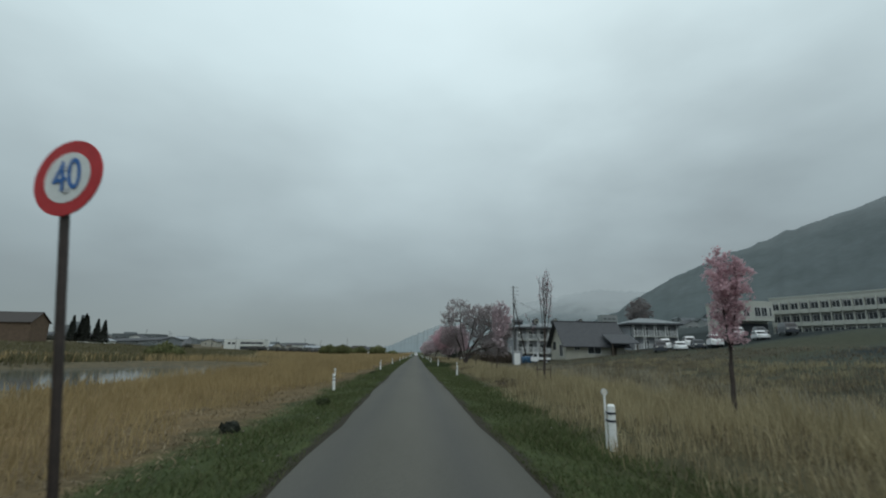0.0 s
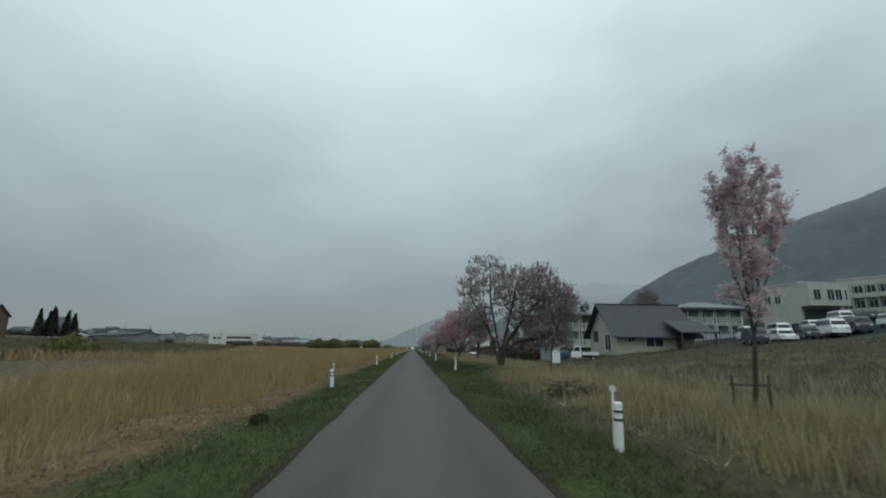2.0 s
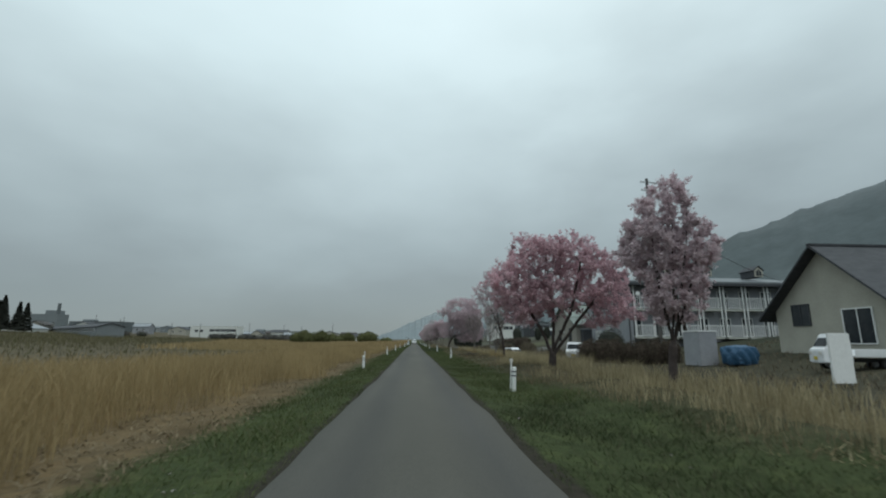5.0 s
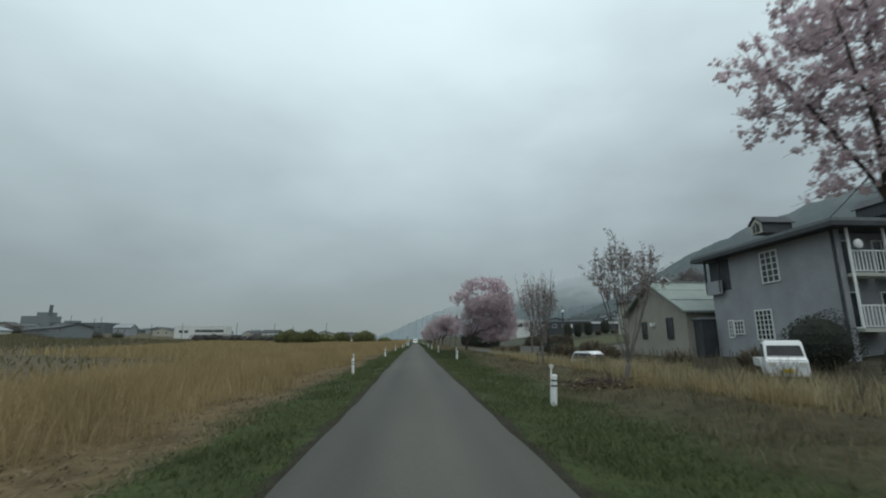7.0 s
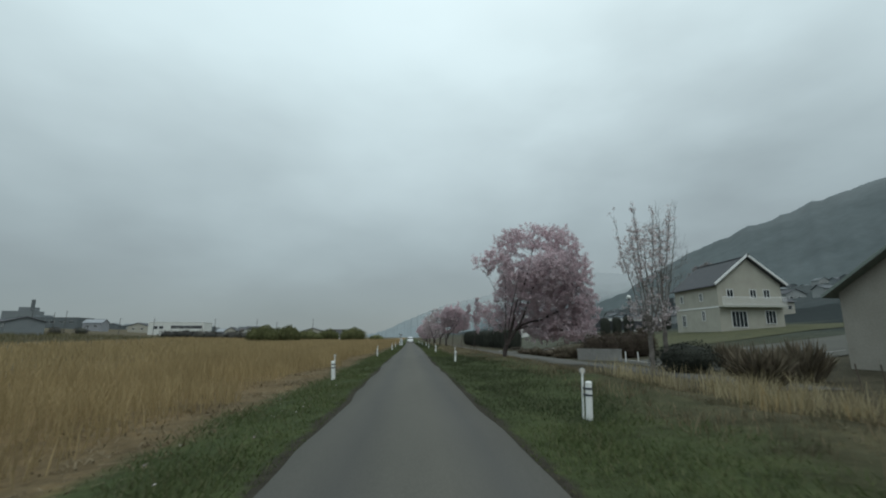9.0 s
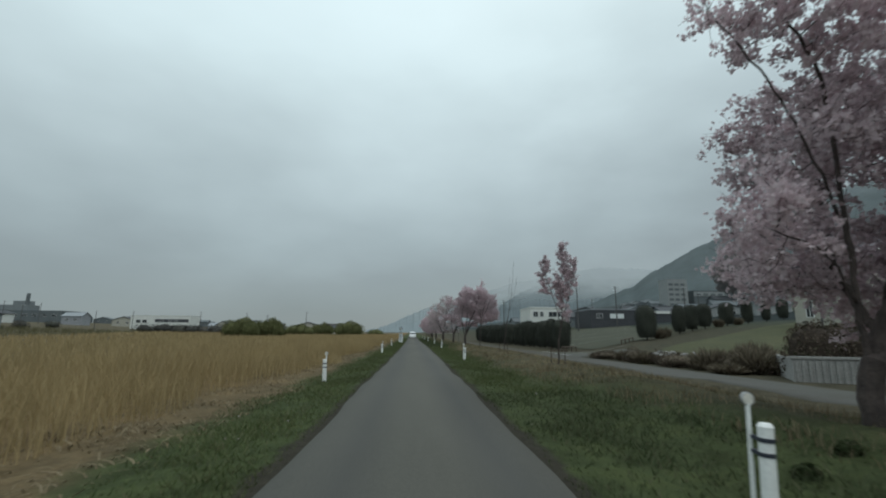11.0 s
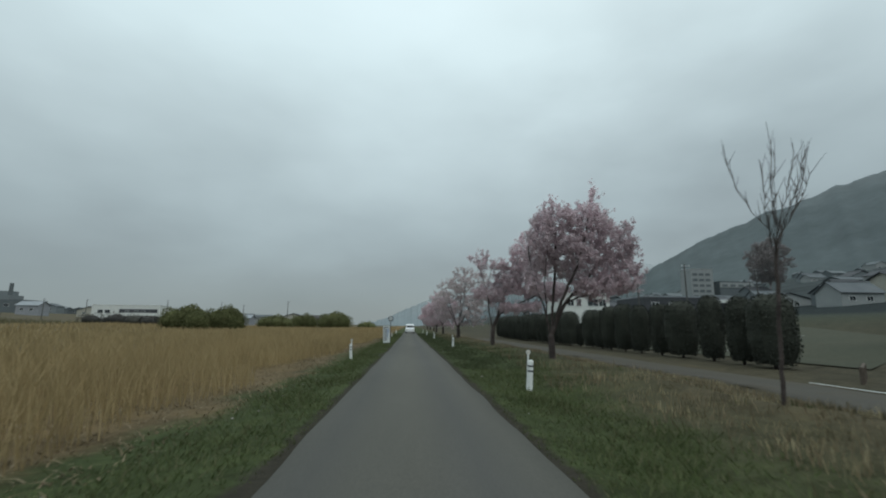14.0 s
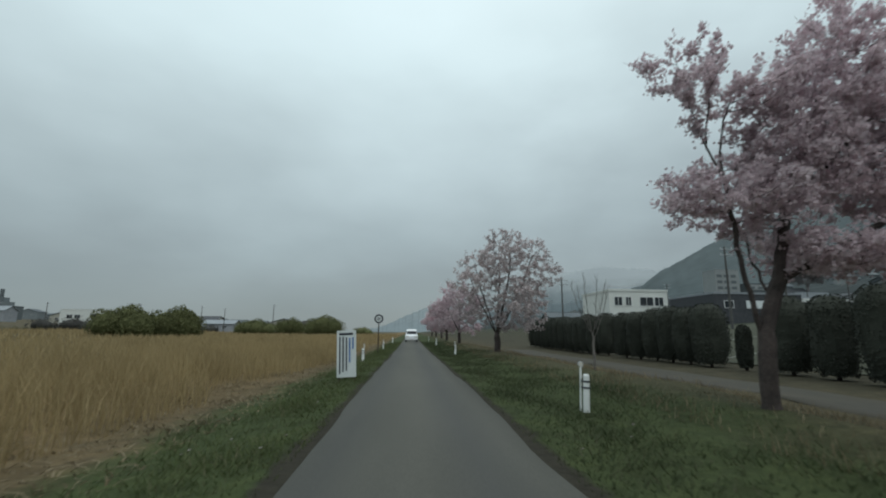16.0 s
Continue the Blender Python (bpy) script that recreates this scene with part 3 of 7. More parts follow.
stalk_clumps(150, 44, 8.6, 11.4, 100, 110, 0.6, 1.1, 0.014, M_HAY, 71, "tall pale dry grass before a parked car", 0.2)
stalk_clumps(170, 9, 8.5, 20.0, 30, 58, 0.7, 1.35, 0.03, M_WITHER, 77, "tall bleached stalks standing on a fallow field", 0.12)
stalk_clumps(120, 9, 7.5, 16.0, 8, 32, 0.6, 1.2, 0.022, M_WITHER, 78, "tall bleached stalks beside a fallow field", 0.12)
# dead blades and litter lying on the rough ground
x, y = scatter(rng, 110000, 3.3, 10.0, 0, 236, 1.1)
ok = (x > 1.2 + np.interp(y, VERGE_Y, VERGE_W) * 0.75) & (clumpy(rng, x, y, 0.8, -0.6) | (rng.uniform(0, 1, len(x)) < 0.25))
x, y = x[ok], y[ok]
ok = (y < 62) | (rng.uniform(0, 1, len(x)) < 0.5)
x, y = x[ok], y[ok]
old = y < 62
blades("dead_grass", x[old], y[old], rng.uniform(0.02, 0.10, old.sum()), np.full(old.sum(), 0.02), 2.4, M_HAY, 72, "flattened dead grass and litter on rough ground", "dead grass")
x, y = x[~old], y[~old]
blades("dead_grass", x, y, rng.uniform(0.02, 0.08, len(x)), np.full(len(x), 0.02), 2.4, M_DULL, 76, "flattened dead grass and litter on rough ground", "dead grass")
stalk_clumps(420, 24, 3.8, 9.5, 76, 122, 0.08, 0.30, 0.012, M_DULL, 73, "low tufts of dead grass on rough ground", 0.14)
stalk_clumps(260, 24, 4.0, 9.0, 136, 172, 0.07, 0.24, 0.011, M_DULL, 74, "low tufts of dead grass on rough ground", 0.14)
stalk_clumps(160, 20, 3.4, 8.5, 76, 172, 0.06, 0.16, 0.014, M_GRASS, 75, "scattered green weed tufts on rough ground", 0.12)

# ---- trees ----
def part(name, data, mat, parent, label=""):
    """Links a bmesh or a mesh as one mesh object under a thing or a part."""
    if isinstance(data, bmesh.types.BMesh):
        me = bpy.data.meshes.new(name)
        data.to_mesh(me)
        data.free()
    else:
        me = data
    if mat and not me.materials:
        me.materials.append(mat)
    ob = new(name, me)
    ob.parent = parent
    if label:
        ob["label"] = label
    return ob


def thing(name, m, label, category, group="", kind=""):
    e = new(name)
    e.empty_display_size = 0.2
    e.matrix_world = m
    return tagged(e, label, category, group, kind)


def tube(V, F, pts, radii, sides=6):
    """Adds a tapered tube along the points to vertex and face lists."""
    base = len(V)
    n = len(pts)
    for i, (p, r) in enumerate(zip(pts, radii)):
        d = (pts[min(i + 1, n - 1)] - pts[max(i - 1, 0)]).normalized()
        u = d.orthogonal().normalized()
        v = d.cross(u)
        for k in range(sides):
            a = 2 * math.pi * k / sides
            V.append(p + (u * math.cos(a) + v * math.sin(a)) * r)
    for i in range(n - 1):
        for k in range(sides):
            a, b = base + i * sides + k, base + i * sides + (k + 1) % sides
            F.append((a, b, b + sides, a + sides))


def clusters(rng, tips, count, size, jitter):
    """Small bent petal or leaf clumps round the twigs, as one mesh."""
    A = np.array([t[0][:] for t in tips])
    B = np.array([t[1][:] for t in tips])
    each = 9
    heads = max(1, count // each)
    k = rng.integers(0, len(A), heads)
    f = rng.uniform(0, 1, (heads, 1))
    C = A[k] * (1 - f) + B[k] * f + rng.normal(0, jitter * 0.5, (heads, 3))
    loose = rng.uniform(0.5, 1.3, (heads, 1))
    count = heads * each
    P = np.repeat(C, each, 0) + rng.normal(0, jitter * 0.75, (count, 3)) * np.repeat(loose, each, 0)
    u = rng.normal(0, 1, (count, 3))
    u /= np.linalg.norm(u, axis=1)[:, None]
    w = rng.normal(0, 1, (count, 3))
    v = np.cross(u, w)
    v /= np.linalg.norm(v, axis=1)[:, None]
    nrm = np.cross(u, v)
    s = size * rng.uniform(0.6, 1.3, (count, 1))
    V = np.stack([P - u * s - v * s * 0.2, P + v * s * 0.75 + nrm * s * 0.3, P + u * s + v * s * 0.15, P - v * s * 0.75 + nrm * s * 0.35], 1).reshape(-1, 3)
    me = bpy.data.meshes.new("blossom")
    me.vertices.add(4 * count)
    me.vertices.foreach_set("co", V.ravel())
    i = np.arange(count) * 4
    loops = np.stack([i, i + 1, i + 2, i, i + 2, i + 3], 1).ravel()
    me.loops.add(6 * count)
    me.loops.foreach_set("vertex_index", loops.astype(np.int32))
    me.polygons.add(2 * count)
    me.polygons.foreach_set("loop_start", (np.arange(2 * count) * 3).astype(np.int32))
    me.update(calc_edges=True)
    return me


def smooth_limb(pts, step):
    """Points at even steps along a soft curve through the given ones."""
    P = [np.array(p, float) for p in pts]
    P = [2 * P[0] - P[1]] + P + [2 * P[-1] - P[-2]]
    out = []
    for a, b, c, d in zip(P[:-3], P[1:-2], P[2:-1], P[3:]):
        n = max(1, int(round(np.linalg.norm(c - b) / step)))
        for k in range(n):
            t = k / n
            out.append(0.5 * (2 * b + (c - a) * t + (2 * a - 5 * b + 4 * c - d) * t * t + (3 * b - a - 3 * c + d) * t ** 3))
    out.append(P[-2])
    return out


def branch_out(seed, limbs, lobes, points, step, kill, reach, up=0.06, wander=0.16):
    """Limbs that fork again and again towards places spread through the lobes of a crown.
    lobes: centre, radii and, if given, how full it is. Gives the nodes and the parent of each."""
    rng = np.random.default_rng(seed)
    pos, par = [], []
    for limb in limbs:
        q = smooth_limb(limb, step)
        if pos:
            last = int(np.argmin([np.linalg.norm(p - q[0]) for p in pos]))
            q = q[1:]
        else:
            last = -1
        for k, p in enumerate(q):
            pos.append(p + rng.normal(0, 0.06 * step, 3) * (len(pos) > 2))
            par.append(last)
            last = len(pos) - 1
    if not lobes:
        return np.array(pos), par
    full = np.array([l[3] * l[4] * l[5] * (l[6] if len(l) > 6 else 1.0) for l in lobes]) ** 0.85
    pick = rng.choice(len(lobes), points, p=full / full.sum())
    L = np.array([l[:6] for l in lobes])
    d = rng.normal(0, 1, (points, 3))
    d /= np.linalg.norm(d, axis=1)[:, None]
    A = L[pick, :3] + d * (rng.uniform(0.12, 1.0, points) ** 0.45)[:, None] * L[pick, 3:]
    A = A[A[:, 2] > 0.25]
    pos = np.array(pos)
    D = np.linalg.norm(A[:, None] - pos[None], axis=2)
    near, idx = D.min(1), D.argmin(1)
    taken = set()
    for turn in range(90):
        on = near < reach
        if not on.any():
            break
        who, inv = np.unique(idx[on], return_inverse=True)
        pull = A[on] - pos[idx[on]]
        pull /= np.linalg.norm(pull, axis=1)[:, None] + 1e-9
        s = np.zeros((len(who), 3))
        np.add.at(s, inv, pull)
        s = s / (np.linalg.norm(s, axis=1)[:, None] + 1e-9) + rng.normal(0, wander, s.shape) + np.array([0, 0, up])
        s /= np.linalg.norm(s, axis=1)[:, None]
        fresh, parents = [], []
        for w, v in zip(who, pos[who] + s * step):
            key = (int(w), round(v[0] / step * 2), round(v[1] / step * 2), round(v[2] / step * 2))
            if key not in taken:
                taken.add(key)
                fresh.append(v)
                parents.append(int(w))
        if not fresh:
            break
        first = len(pos)
        pos = np.concatenate([pos, np.array(fresh)])
        par += parents
        D = np.linalg.norm(A[:, None] - pos[None, first:], axis=2)
        m = D.min(1)
        closer = m < near
        near[closer], idx[closer] = m[closer], first + D.argmin(1)[closer]
        keep = near > kill
        A, near, idx = A[keep], near[keep], idx[keep]
        if not len(A):
            break
    return pos, par


def limb_tree(x, y, limbs, lobes, label, bark, petals, count, size=0.035, seed=1, trunk=0.15, points=900, step=0.22, kill=0.3, reach=3.0, twigs=2, reach_out=(0.12, 0.34), up=0.35, jitter=0.06, bare=1.2, fine=0.0045, crown="crown", stakes=False, name="", group="roadside trees", wander=0.16):
    """A tree with given main limbs and crown lobes, in metres from its foot; twigs and blossom grow from those."""
    pos, par = branch_out(seed, limbs, lobes, points, step, kill, reach, wander=wander)
    n = len(pos)
    rng = np.random.default_rng(seed + 1000)
    kids = [[] for _ in range(n)]
    load = np.zeros(n)
    for i in range(n - 1, -1, -1):
        load[i] = max(1.0, load[i])
        if par[i] >= 0:
            load[par[i]] += load[i]
            kids[par[i]].append(i)
    power = math.log(trunk / fine) / math.log(max(load[0], 2.0))
    rad = fine * load ** power
    V, F, tips = [], [], []
    todo = [(0, None)]
    while todo:
        i, start = todo.pop()
        chain = [i]
        while kids[chain[-1]]:
            nxt = sorted(kids[chain[-1]], key=lambda k: -load[k])
            for k in nxt[1:]:
                todo.append((k, chain[-1]))
            chain.append(nxt[0])
        ids = ([start] if start is not None else []) + chain
        r = [rad[k] for k in ids]
        if start is not None:
            r[0] = min(r[0], r[1] * 1.25)
        else:
            r[0] *= 1.35
        if len(ids) > 1:
            big = max(r)
            tube(V, F, [Vector(pos[k]) for k in ids], r, 9 if big > 0.08 else 6 if big > 0.03 else 4 if big > 0.012 else 3)
    for i in range(n):
        if par[i] < 0 or load[i] > 5 or pos[i][2] < bare:
            continue
        d = pos[i] - pos[par[i]]
        d /= np.linalg.norm(d) + 1e-9
        tips.append((pos[par[i]], pos[i]))
        for k in range(twigs):
            e = d + rng.normal(0, 0.55, 3) + np.array([0, 0, up])
            e /= np.linalg.norm(e)
            tip = pos[i] + e * rng.uniform(*reach_out)
            tube(V, F, [Vector(pos[i]), Vector(tip)], [fine, fine * 0.4], 3)
            tips.append((pos[i], tip))
            tips.append((pos[i] + (tip - pos[i]) * 0.5, tip))
    e = thing(name or ("blossom_tree" if petals else "bare_tree"), pose(x, y, float(ground_z(x, y)) - 0.05), label, "tree", group)
    part("trunk", mesh_from("trunk", V, F, bark), bark, e)
    if petals:
        part(crown, clusters(rng, tips, count, size, jitter), petals, e)
    if stakes:
        stake_frame(e)
    return e


def stake_frame(e):
    """Two short stakes with a crossbar round a young trunk."""
    for dx, dy in ((-0.24, 0.06), (0.24, -0.06)):
        bm = bmesh.new()
        bmesh.ops.create_cone(bm, segments=7, radius1=0.024, radius2=0.021, depth=0.8, cap_ends=True, matrix=pose(dx, dy, 0.3, 2, 3 * dx, 0))
        part("stake", bm, M_WOOD, e)
    bm = bmesh.new()
    bmesh.ops.create_cone(bm, segments=7, radius1=0.018, radius2=0.018, depth=0.6, cap_ends=True, matrix=pose(0, 0, 0.56, 0, 90, -14))
    part("crossbar", bm, M_WOOD, e)


def round_lobes(height, width, seed, low=0.25, n=9, shift=0.0):
    """Uneven overlapping lobes that fill a rounded crown."""
    rnd = random.Random(seed)
    out = []
    for k in range(n):
        f = (k + 0.5) / n
        z = height * (low + (0.9 - low) * f)
        wide = width / 2 * math.sin(math.pi * (0.2 + 0.68 * f)) ** 0.8
        a = k * 2.4 + rnd.uniform(-0.5, 0.5)
        r = width * rnd.uniform(0.19, 0.27)
        d = max(0.0, wide - r * 0.8)
        out.append((math.cos(a) * d + shift * f, math.sin(a) * d, z, r, r, r * rnd.uniform(0.62, 0.85)))
    return out


def round_limbs(height, width, seed, fork=0.18, n=4):
    rnd = random.Random(seed)
    f = height * fork
    out = [((0, 0, -0.1), (0.03, 0, f * 0.5), (0, 0.02, f))]
    for k in range(n):
        a = k * 6.28 / n + rnd.uniform(-0.5, 0.5)
        w = width * rnd.uniform(0.2, 0.3)
        c, s = math.cos(a), math.sin(a)
        out.append(((0, 0, f * rnd.uniform(0.7, 1.0)), (c * w * 0.35, s * w * 0.35, height * (fork + 0.14)), (c * w * 0.8, s * w * 0.8, height * 0.52), (c * w * 1.1, s * w * 1.1, height * 0.72)))
    return out


def fan_limbs(fork, height, width, n, seed, lean=0.0, foot=0.0):
    """A straight young trunk whose limbs fan out and then turn upwards."""
    rnd = random.Random(seed)
    out = [((0, 0, -0.1), (foot * 0.5 + lean * 0.25, 0, fork * 0.55), (foot + lean * 0.5, 0, fork))]
    for k in range(n):
        f = (k + 0.5) / n * 2 - 1
        o = f * width / 2
        dy = rnd.uniform(-0.35, 0.35) * width
        h = height * rnd.uniform(0.84, 1.0) * (1 - 0.10 * abs(f))
        s = fork * rnd.uniform(0.82, 1.12)
        out.append(((foot + lean * 0.5, 0, s), (foot + lean * 0.6 + o * 0.4, dy * 0.4, s + (h - s) * 0.3), (foot + lean * 0.8 + o * 0.8, dy * 0.8, s + (h - s) * 0.68), (foot + lean + o, dy, h)))
    return out


# young trees before the first large cherry
limb_tree(5.9, 8.2, fan_limbs(1.2, 3.1, 0.55, 5, 1, 0.15), ((0.15, 0, 2.5, 0.34, 0.34, 0.62), (0.12, 0, 1.8, 0.22, 0.22, 0.5)), "slim young cherry tree with pink blossom", M_BARK, M_ROSE, 7000, 0.026, 1, 0.04, 160, 0.16, 0.18, 1.0, 2, (0.08, 0.22), 0.7, 0.05)
limb_tree(5.15, 17.8, fan_limbs(1.9, 4.5, 0.5, 7, 2, 0.2) + [((0.05, 0, 1.3), (-0.3, 0, 1.9), (-0.62, 0, 2.6))], ((0.18, 0, 3.4, 0.25, 0.25, 0.9),), "slim upright young tree with reddish buds and stakes", M_BARK, M_ROSE, 1500, 0.014, 2, 0.045, 90, 0.16, 0.2, 1.0, 2, (0.12, 0.36), 1.6, 0.035, 1.0, 0.0055, stakes=True)
limb_tree(5.15, 28.5, fan_limbs(1.35, 4.3, 1.15, 7, 33, 0.35), ((0.0, 0, 3.5, 0.3, 0.35, 0.6), (0.38, 0, 3.9, 0.25, 0.3, 0.45), (0.72, 0, 3.5, 0.3, 0.35, 0.65), (0.36, 0, 2.8, 0.42, 0.4, 0.6), (0.22, 0, 2.0, 0.22, 0.25, 0.5)), "slim young cherry tree in pale pink blossom with stakes", M_BARK, M_PINK, 15000, 0.025, 33, 0.036, 260, 0.17, 0.2, 1.0, 2, (0.1, 0.28), 0.8, 0.05, 1.3, stakes=True)
limb_tree(5.23, 38.9, [((0, 0, -0.1), (0.05, 0, 0.9), (0.25, 0, 1.8)), ((0.22, 0, 1.6), (0.6, 0.1, 2.4), (0.8, 0.1, 3.1), (0.75, 0.1, 3.8)), ((0.35, 0, 1.8), (0.5, -0.2, 2.8), (0.55, -0.2, 3.5)), ((0.2, 0, 1.4), (-0.25, 0.1, 2.1), (-0.6, 0.1, 2.7)), ((0.3, 0, 1.7), (0.05, -0.1, 2.5), (-0.1, -0.1, 3.3))], (), "thin bare young roadside tree", M_BARK, None, 0, seed=4, trunk=0.024, fine=0.0055, step=0.17, twigs=1, reach_out=(0.12, 0.4), up=0.9, bare=1.4)

# the first large cherry, with several trunks from one foot
limb_tree(5.65, 51.2, [((0, 0, -0.1), (0.0, 0, 0.5), (0.03, 0, 1.0)), ((-0.03, 0, 0.2), (-0.5, -0.1, 1.9), (-1.3, -0.2, 3.5), (-2.1, 0, 5.0)), ((0, 0, 0.8), (-0.15, 0.25, 2.2), (-0.45, 0.35, 4.2), (-0.5, 0.2, 6.3)), ((0.05, 0, 0.7), (0.3, -0.25, 2.0), (0.75, -0.4, 3.8), (1.2, -0.3, 5.6)), ((0.08, 0, 0.2), (0.6, 0.2, 1.7), (1.8, 0.3, 3.3), (3.1, 0.3, 4.8)), ((0.3, 0, 1.1), (1.3, -0.1, 1.75), (2.6, 0, 1.95), (3.5, 0.1, 2.4)), ((-0.5, -0.1, 1.9), (-1.0, -0.9, 3.2), (-1.2, -1.2, 4.6))],
          ((-0.85, 0, 5.9, 1.6, 1.6, 1.4, 0.48), (-1.9, 0, 5.0, 0.85, 1.1, 0.9), (-1.6, -0.2, 3.5, 1.1, 1.2, 0.8, 1.6), (-2.2, 0, 2.8, 0.7, 0.9, 0.5, 2.4), (1.0, 0.3, 5.2, 1.6, 1.8, 1.6, 0.62), (2.65, 0, 5.35, 1.45, 1.8, 1.3, 2.4), (4.0, 0.2, 4.0, 1.3, 1.8, 1.6, 3.6), (3.2, 0, 2.5, 1.6, 1.6, 1.1, 4.0), (4.2, 0.3, 1.7, 0.8, 1.2, 0.7, 2.6), (1.4, 0.4, 3.4, 1.3, 1.4, 1.0), (1.9, 0.8, 1.9, 1.1, 1.0, 0.7, 1.6), (3.0, 0.2, 1.2, 1.3, 1.2, 0.55, 2.2), (-1.4, 0.7, 2.4, 0.9, 0.8, 0.6, 1.2)),
          "large spreading cherry tree with pale blossom and several trunks", M_BARK, M_PALE, 118000, 0.031, 5, 0.22, 5200, 0.19, 0.22, 3.0, 2, (0.2, 0.6), 0.9, 0.045, 1.2, 0.0055)
# two pink cherries behind it
limb_tree(5.5, 75.4, [((0, 0, -0.1), (0.05, 0, 0.5), (0.1, 0, 0.8)), ((0.05, 0, 0.5), (-0.5, 0, 1.8), (-1.5, 0.1, 3.2)), ((0.05, 0, 0.6), (0.2, 0.2, 2.2), (0.1, 0.3, 4.0)), ((0.1, 0, 0.6), (0.9, 0, 1.6), (2.0, -0.2, 3.0)), ((0.1, 0, 0.8), (0.8, -0.3, 2.4), (1.2, -0.5, 4.2))],
          ((-1.6, 0, 3.4, 1.1, 1.4, 1.0), (-0.5, 0, 4.6, 1.2, 1.4, 0.9), (0.9, 0, 4.6, 1.3, 1.4, 0.9), (2.2, 0, 3.6, 1.2, 1.4, 1.2), (0.2, 0, 3.0, 1.4, 1.6, 1.0), (2.4, 0, 2.3, 1.0, 1.2, 0.8), (-1.2, 0, 2.3, 0.9, 1.0, 0.6)),
          "wide cherry tree in full deep pink blossom", M_BARK, M_ROSE, 44000, 0.046, 7, 0.15, 1200, 0.22, 0.27, 3.0, 2, (0.15, 0.45), 0.7, 0.07)
limb_tree(6.65, 68.8, fan_limbs(1.3, 5.2, 1.6, 6, 8, 0.3), ((0.3, 0, 4.9, 0.7, 0.8, 0.9), (0.8, 0, 3.8, 0.8, 0.9, 0.9), (-0.3, 0, 3.7, 0.8, 0.9, 0.9), (0.3, 0, 2.5, 0.9, 0.9, 0.8)), "tall cherry tree in pink blossom", M_BARK, M_PINK, 34000, 0.04, 8, 0.11, 600, 0.2, 0.26, 2.5, 2, (0.12, 0.34), 0.7, 0.065)
limb_tree(5.66, 85.93, [((0, 0, -0.1), (-0.04, 0, 0.8), (-0.14, 0, 1.6), (-0.3, 0, 2.1)), ((-0.25, 0, 2.0), (-0.75, 0, 3.0), (-1.4, 0.1, 4.1)), ((-0.3, 0, 2.1), (-0.4, 0.1, 3.4), (-0.3, 0, 5.2)), ((-0.26, 0, 1.95), (0.4, 0, 2.55), (1.6, 0, 2.5)), ((-0.3, 0, 2.15), (0.4, -0.1, 3.1), (1.1, -0.1, 3.9)), ((-0.55, 0, 2.7), (-1, -0.4, 3.4), (-1.3, -0.5, 4.6))],
          ((-1.25, 0, 4.1, 0.65, 0.8, 0.75), (-0.5, 0, 5.1, 0.8, 0.8, 0.6), (0.95, 0, 3.8, 0.75, 0.8, 0.65), (-0.2, 0, 4.0, 0.8, 0.8, 0.8), (1.2, 0, 2.55, 0.85, 0.7, 0.45, 2.0), (-0.8, 0, 3.0, 0.5, 0.6, 0.4)),
          "leaning young cherry tree with pink blossom", M_BARK, M_PINK, 21000, 0.03, 9, 0.075, 700, 0.18, 0.21, 2.0, 2, (0.15, 0.42), 0.7, 0.045, 1.6)
# budding trees before the gardens
limb_tree(6.1, 103.5, fan_limbs(0.9, 4.15, 1.9, 9, 10), ((0, 0, 2.9, 0.85, 0.85, 0.8),), "small budding tree held by wooden stakes", M_BARK_PALE, M_BUD, 7000, 0.02, 10, 0.065, 240, 0.17, 0.2, 1.2, 2, (0.15, 0.45), 0.9, 0.04, 1.2, stakes=True)
limb_tree(6.9, 96.6, fan_limbs(0.7, 5.0, 2.4, 10, 30, 0.35), ((0.3, 0, 3.4, 1.3, 1.3, 0.9),), "vase-shaped budding tree with thick upright twigs", M_BARK_PALE, M_BUD, 11000, 0.022, 30, 0.085, 260, 0.18, 0.24, 1.2, 2, (0.2, 0.6), 1.1, 0.04, 1.2)
limb_tree(11.5, 126.4, fan_limbs(2.0, 8.8, 3.2, 8, 12), ((0, 0, 5.6, 1.3, 1.3, 1.8), (0, 0, 2.9, 1.2, 1.2, 1.0)), "slender tree opening its first pale blossom", M_BARK_PALE, M_WHITISH, 6500, 0.034, 12, 0.11, 420, 0.24, 0.3, 1.6, 2, (0.2, 0.6), 0.9, 0.06, 1.8, 0.006)
limb_tree(13.5, 128.6, fan_limbs(2.4, 9.6, 3.4, 9, 13), ((0, 0, 6.0, 1.5, 1.5, 2.2),), "tall bare tree with upright limbs beside a garden", M_BARK_PALE, None, 0, 0.03, 13, 0.12, 420, 0.24, 0.3, 1.6, 2, (0.25, 0.7), 0.9, 0.05, 2.4, 0.006)

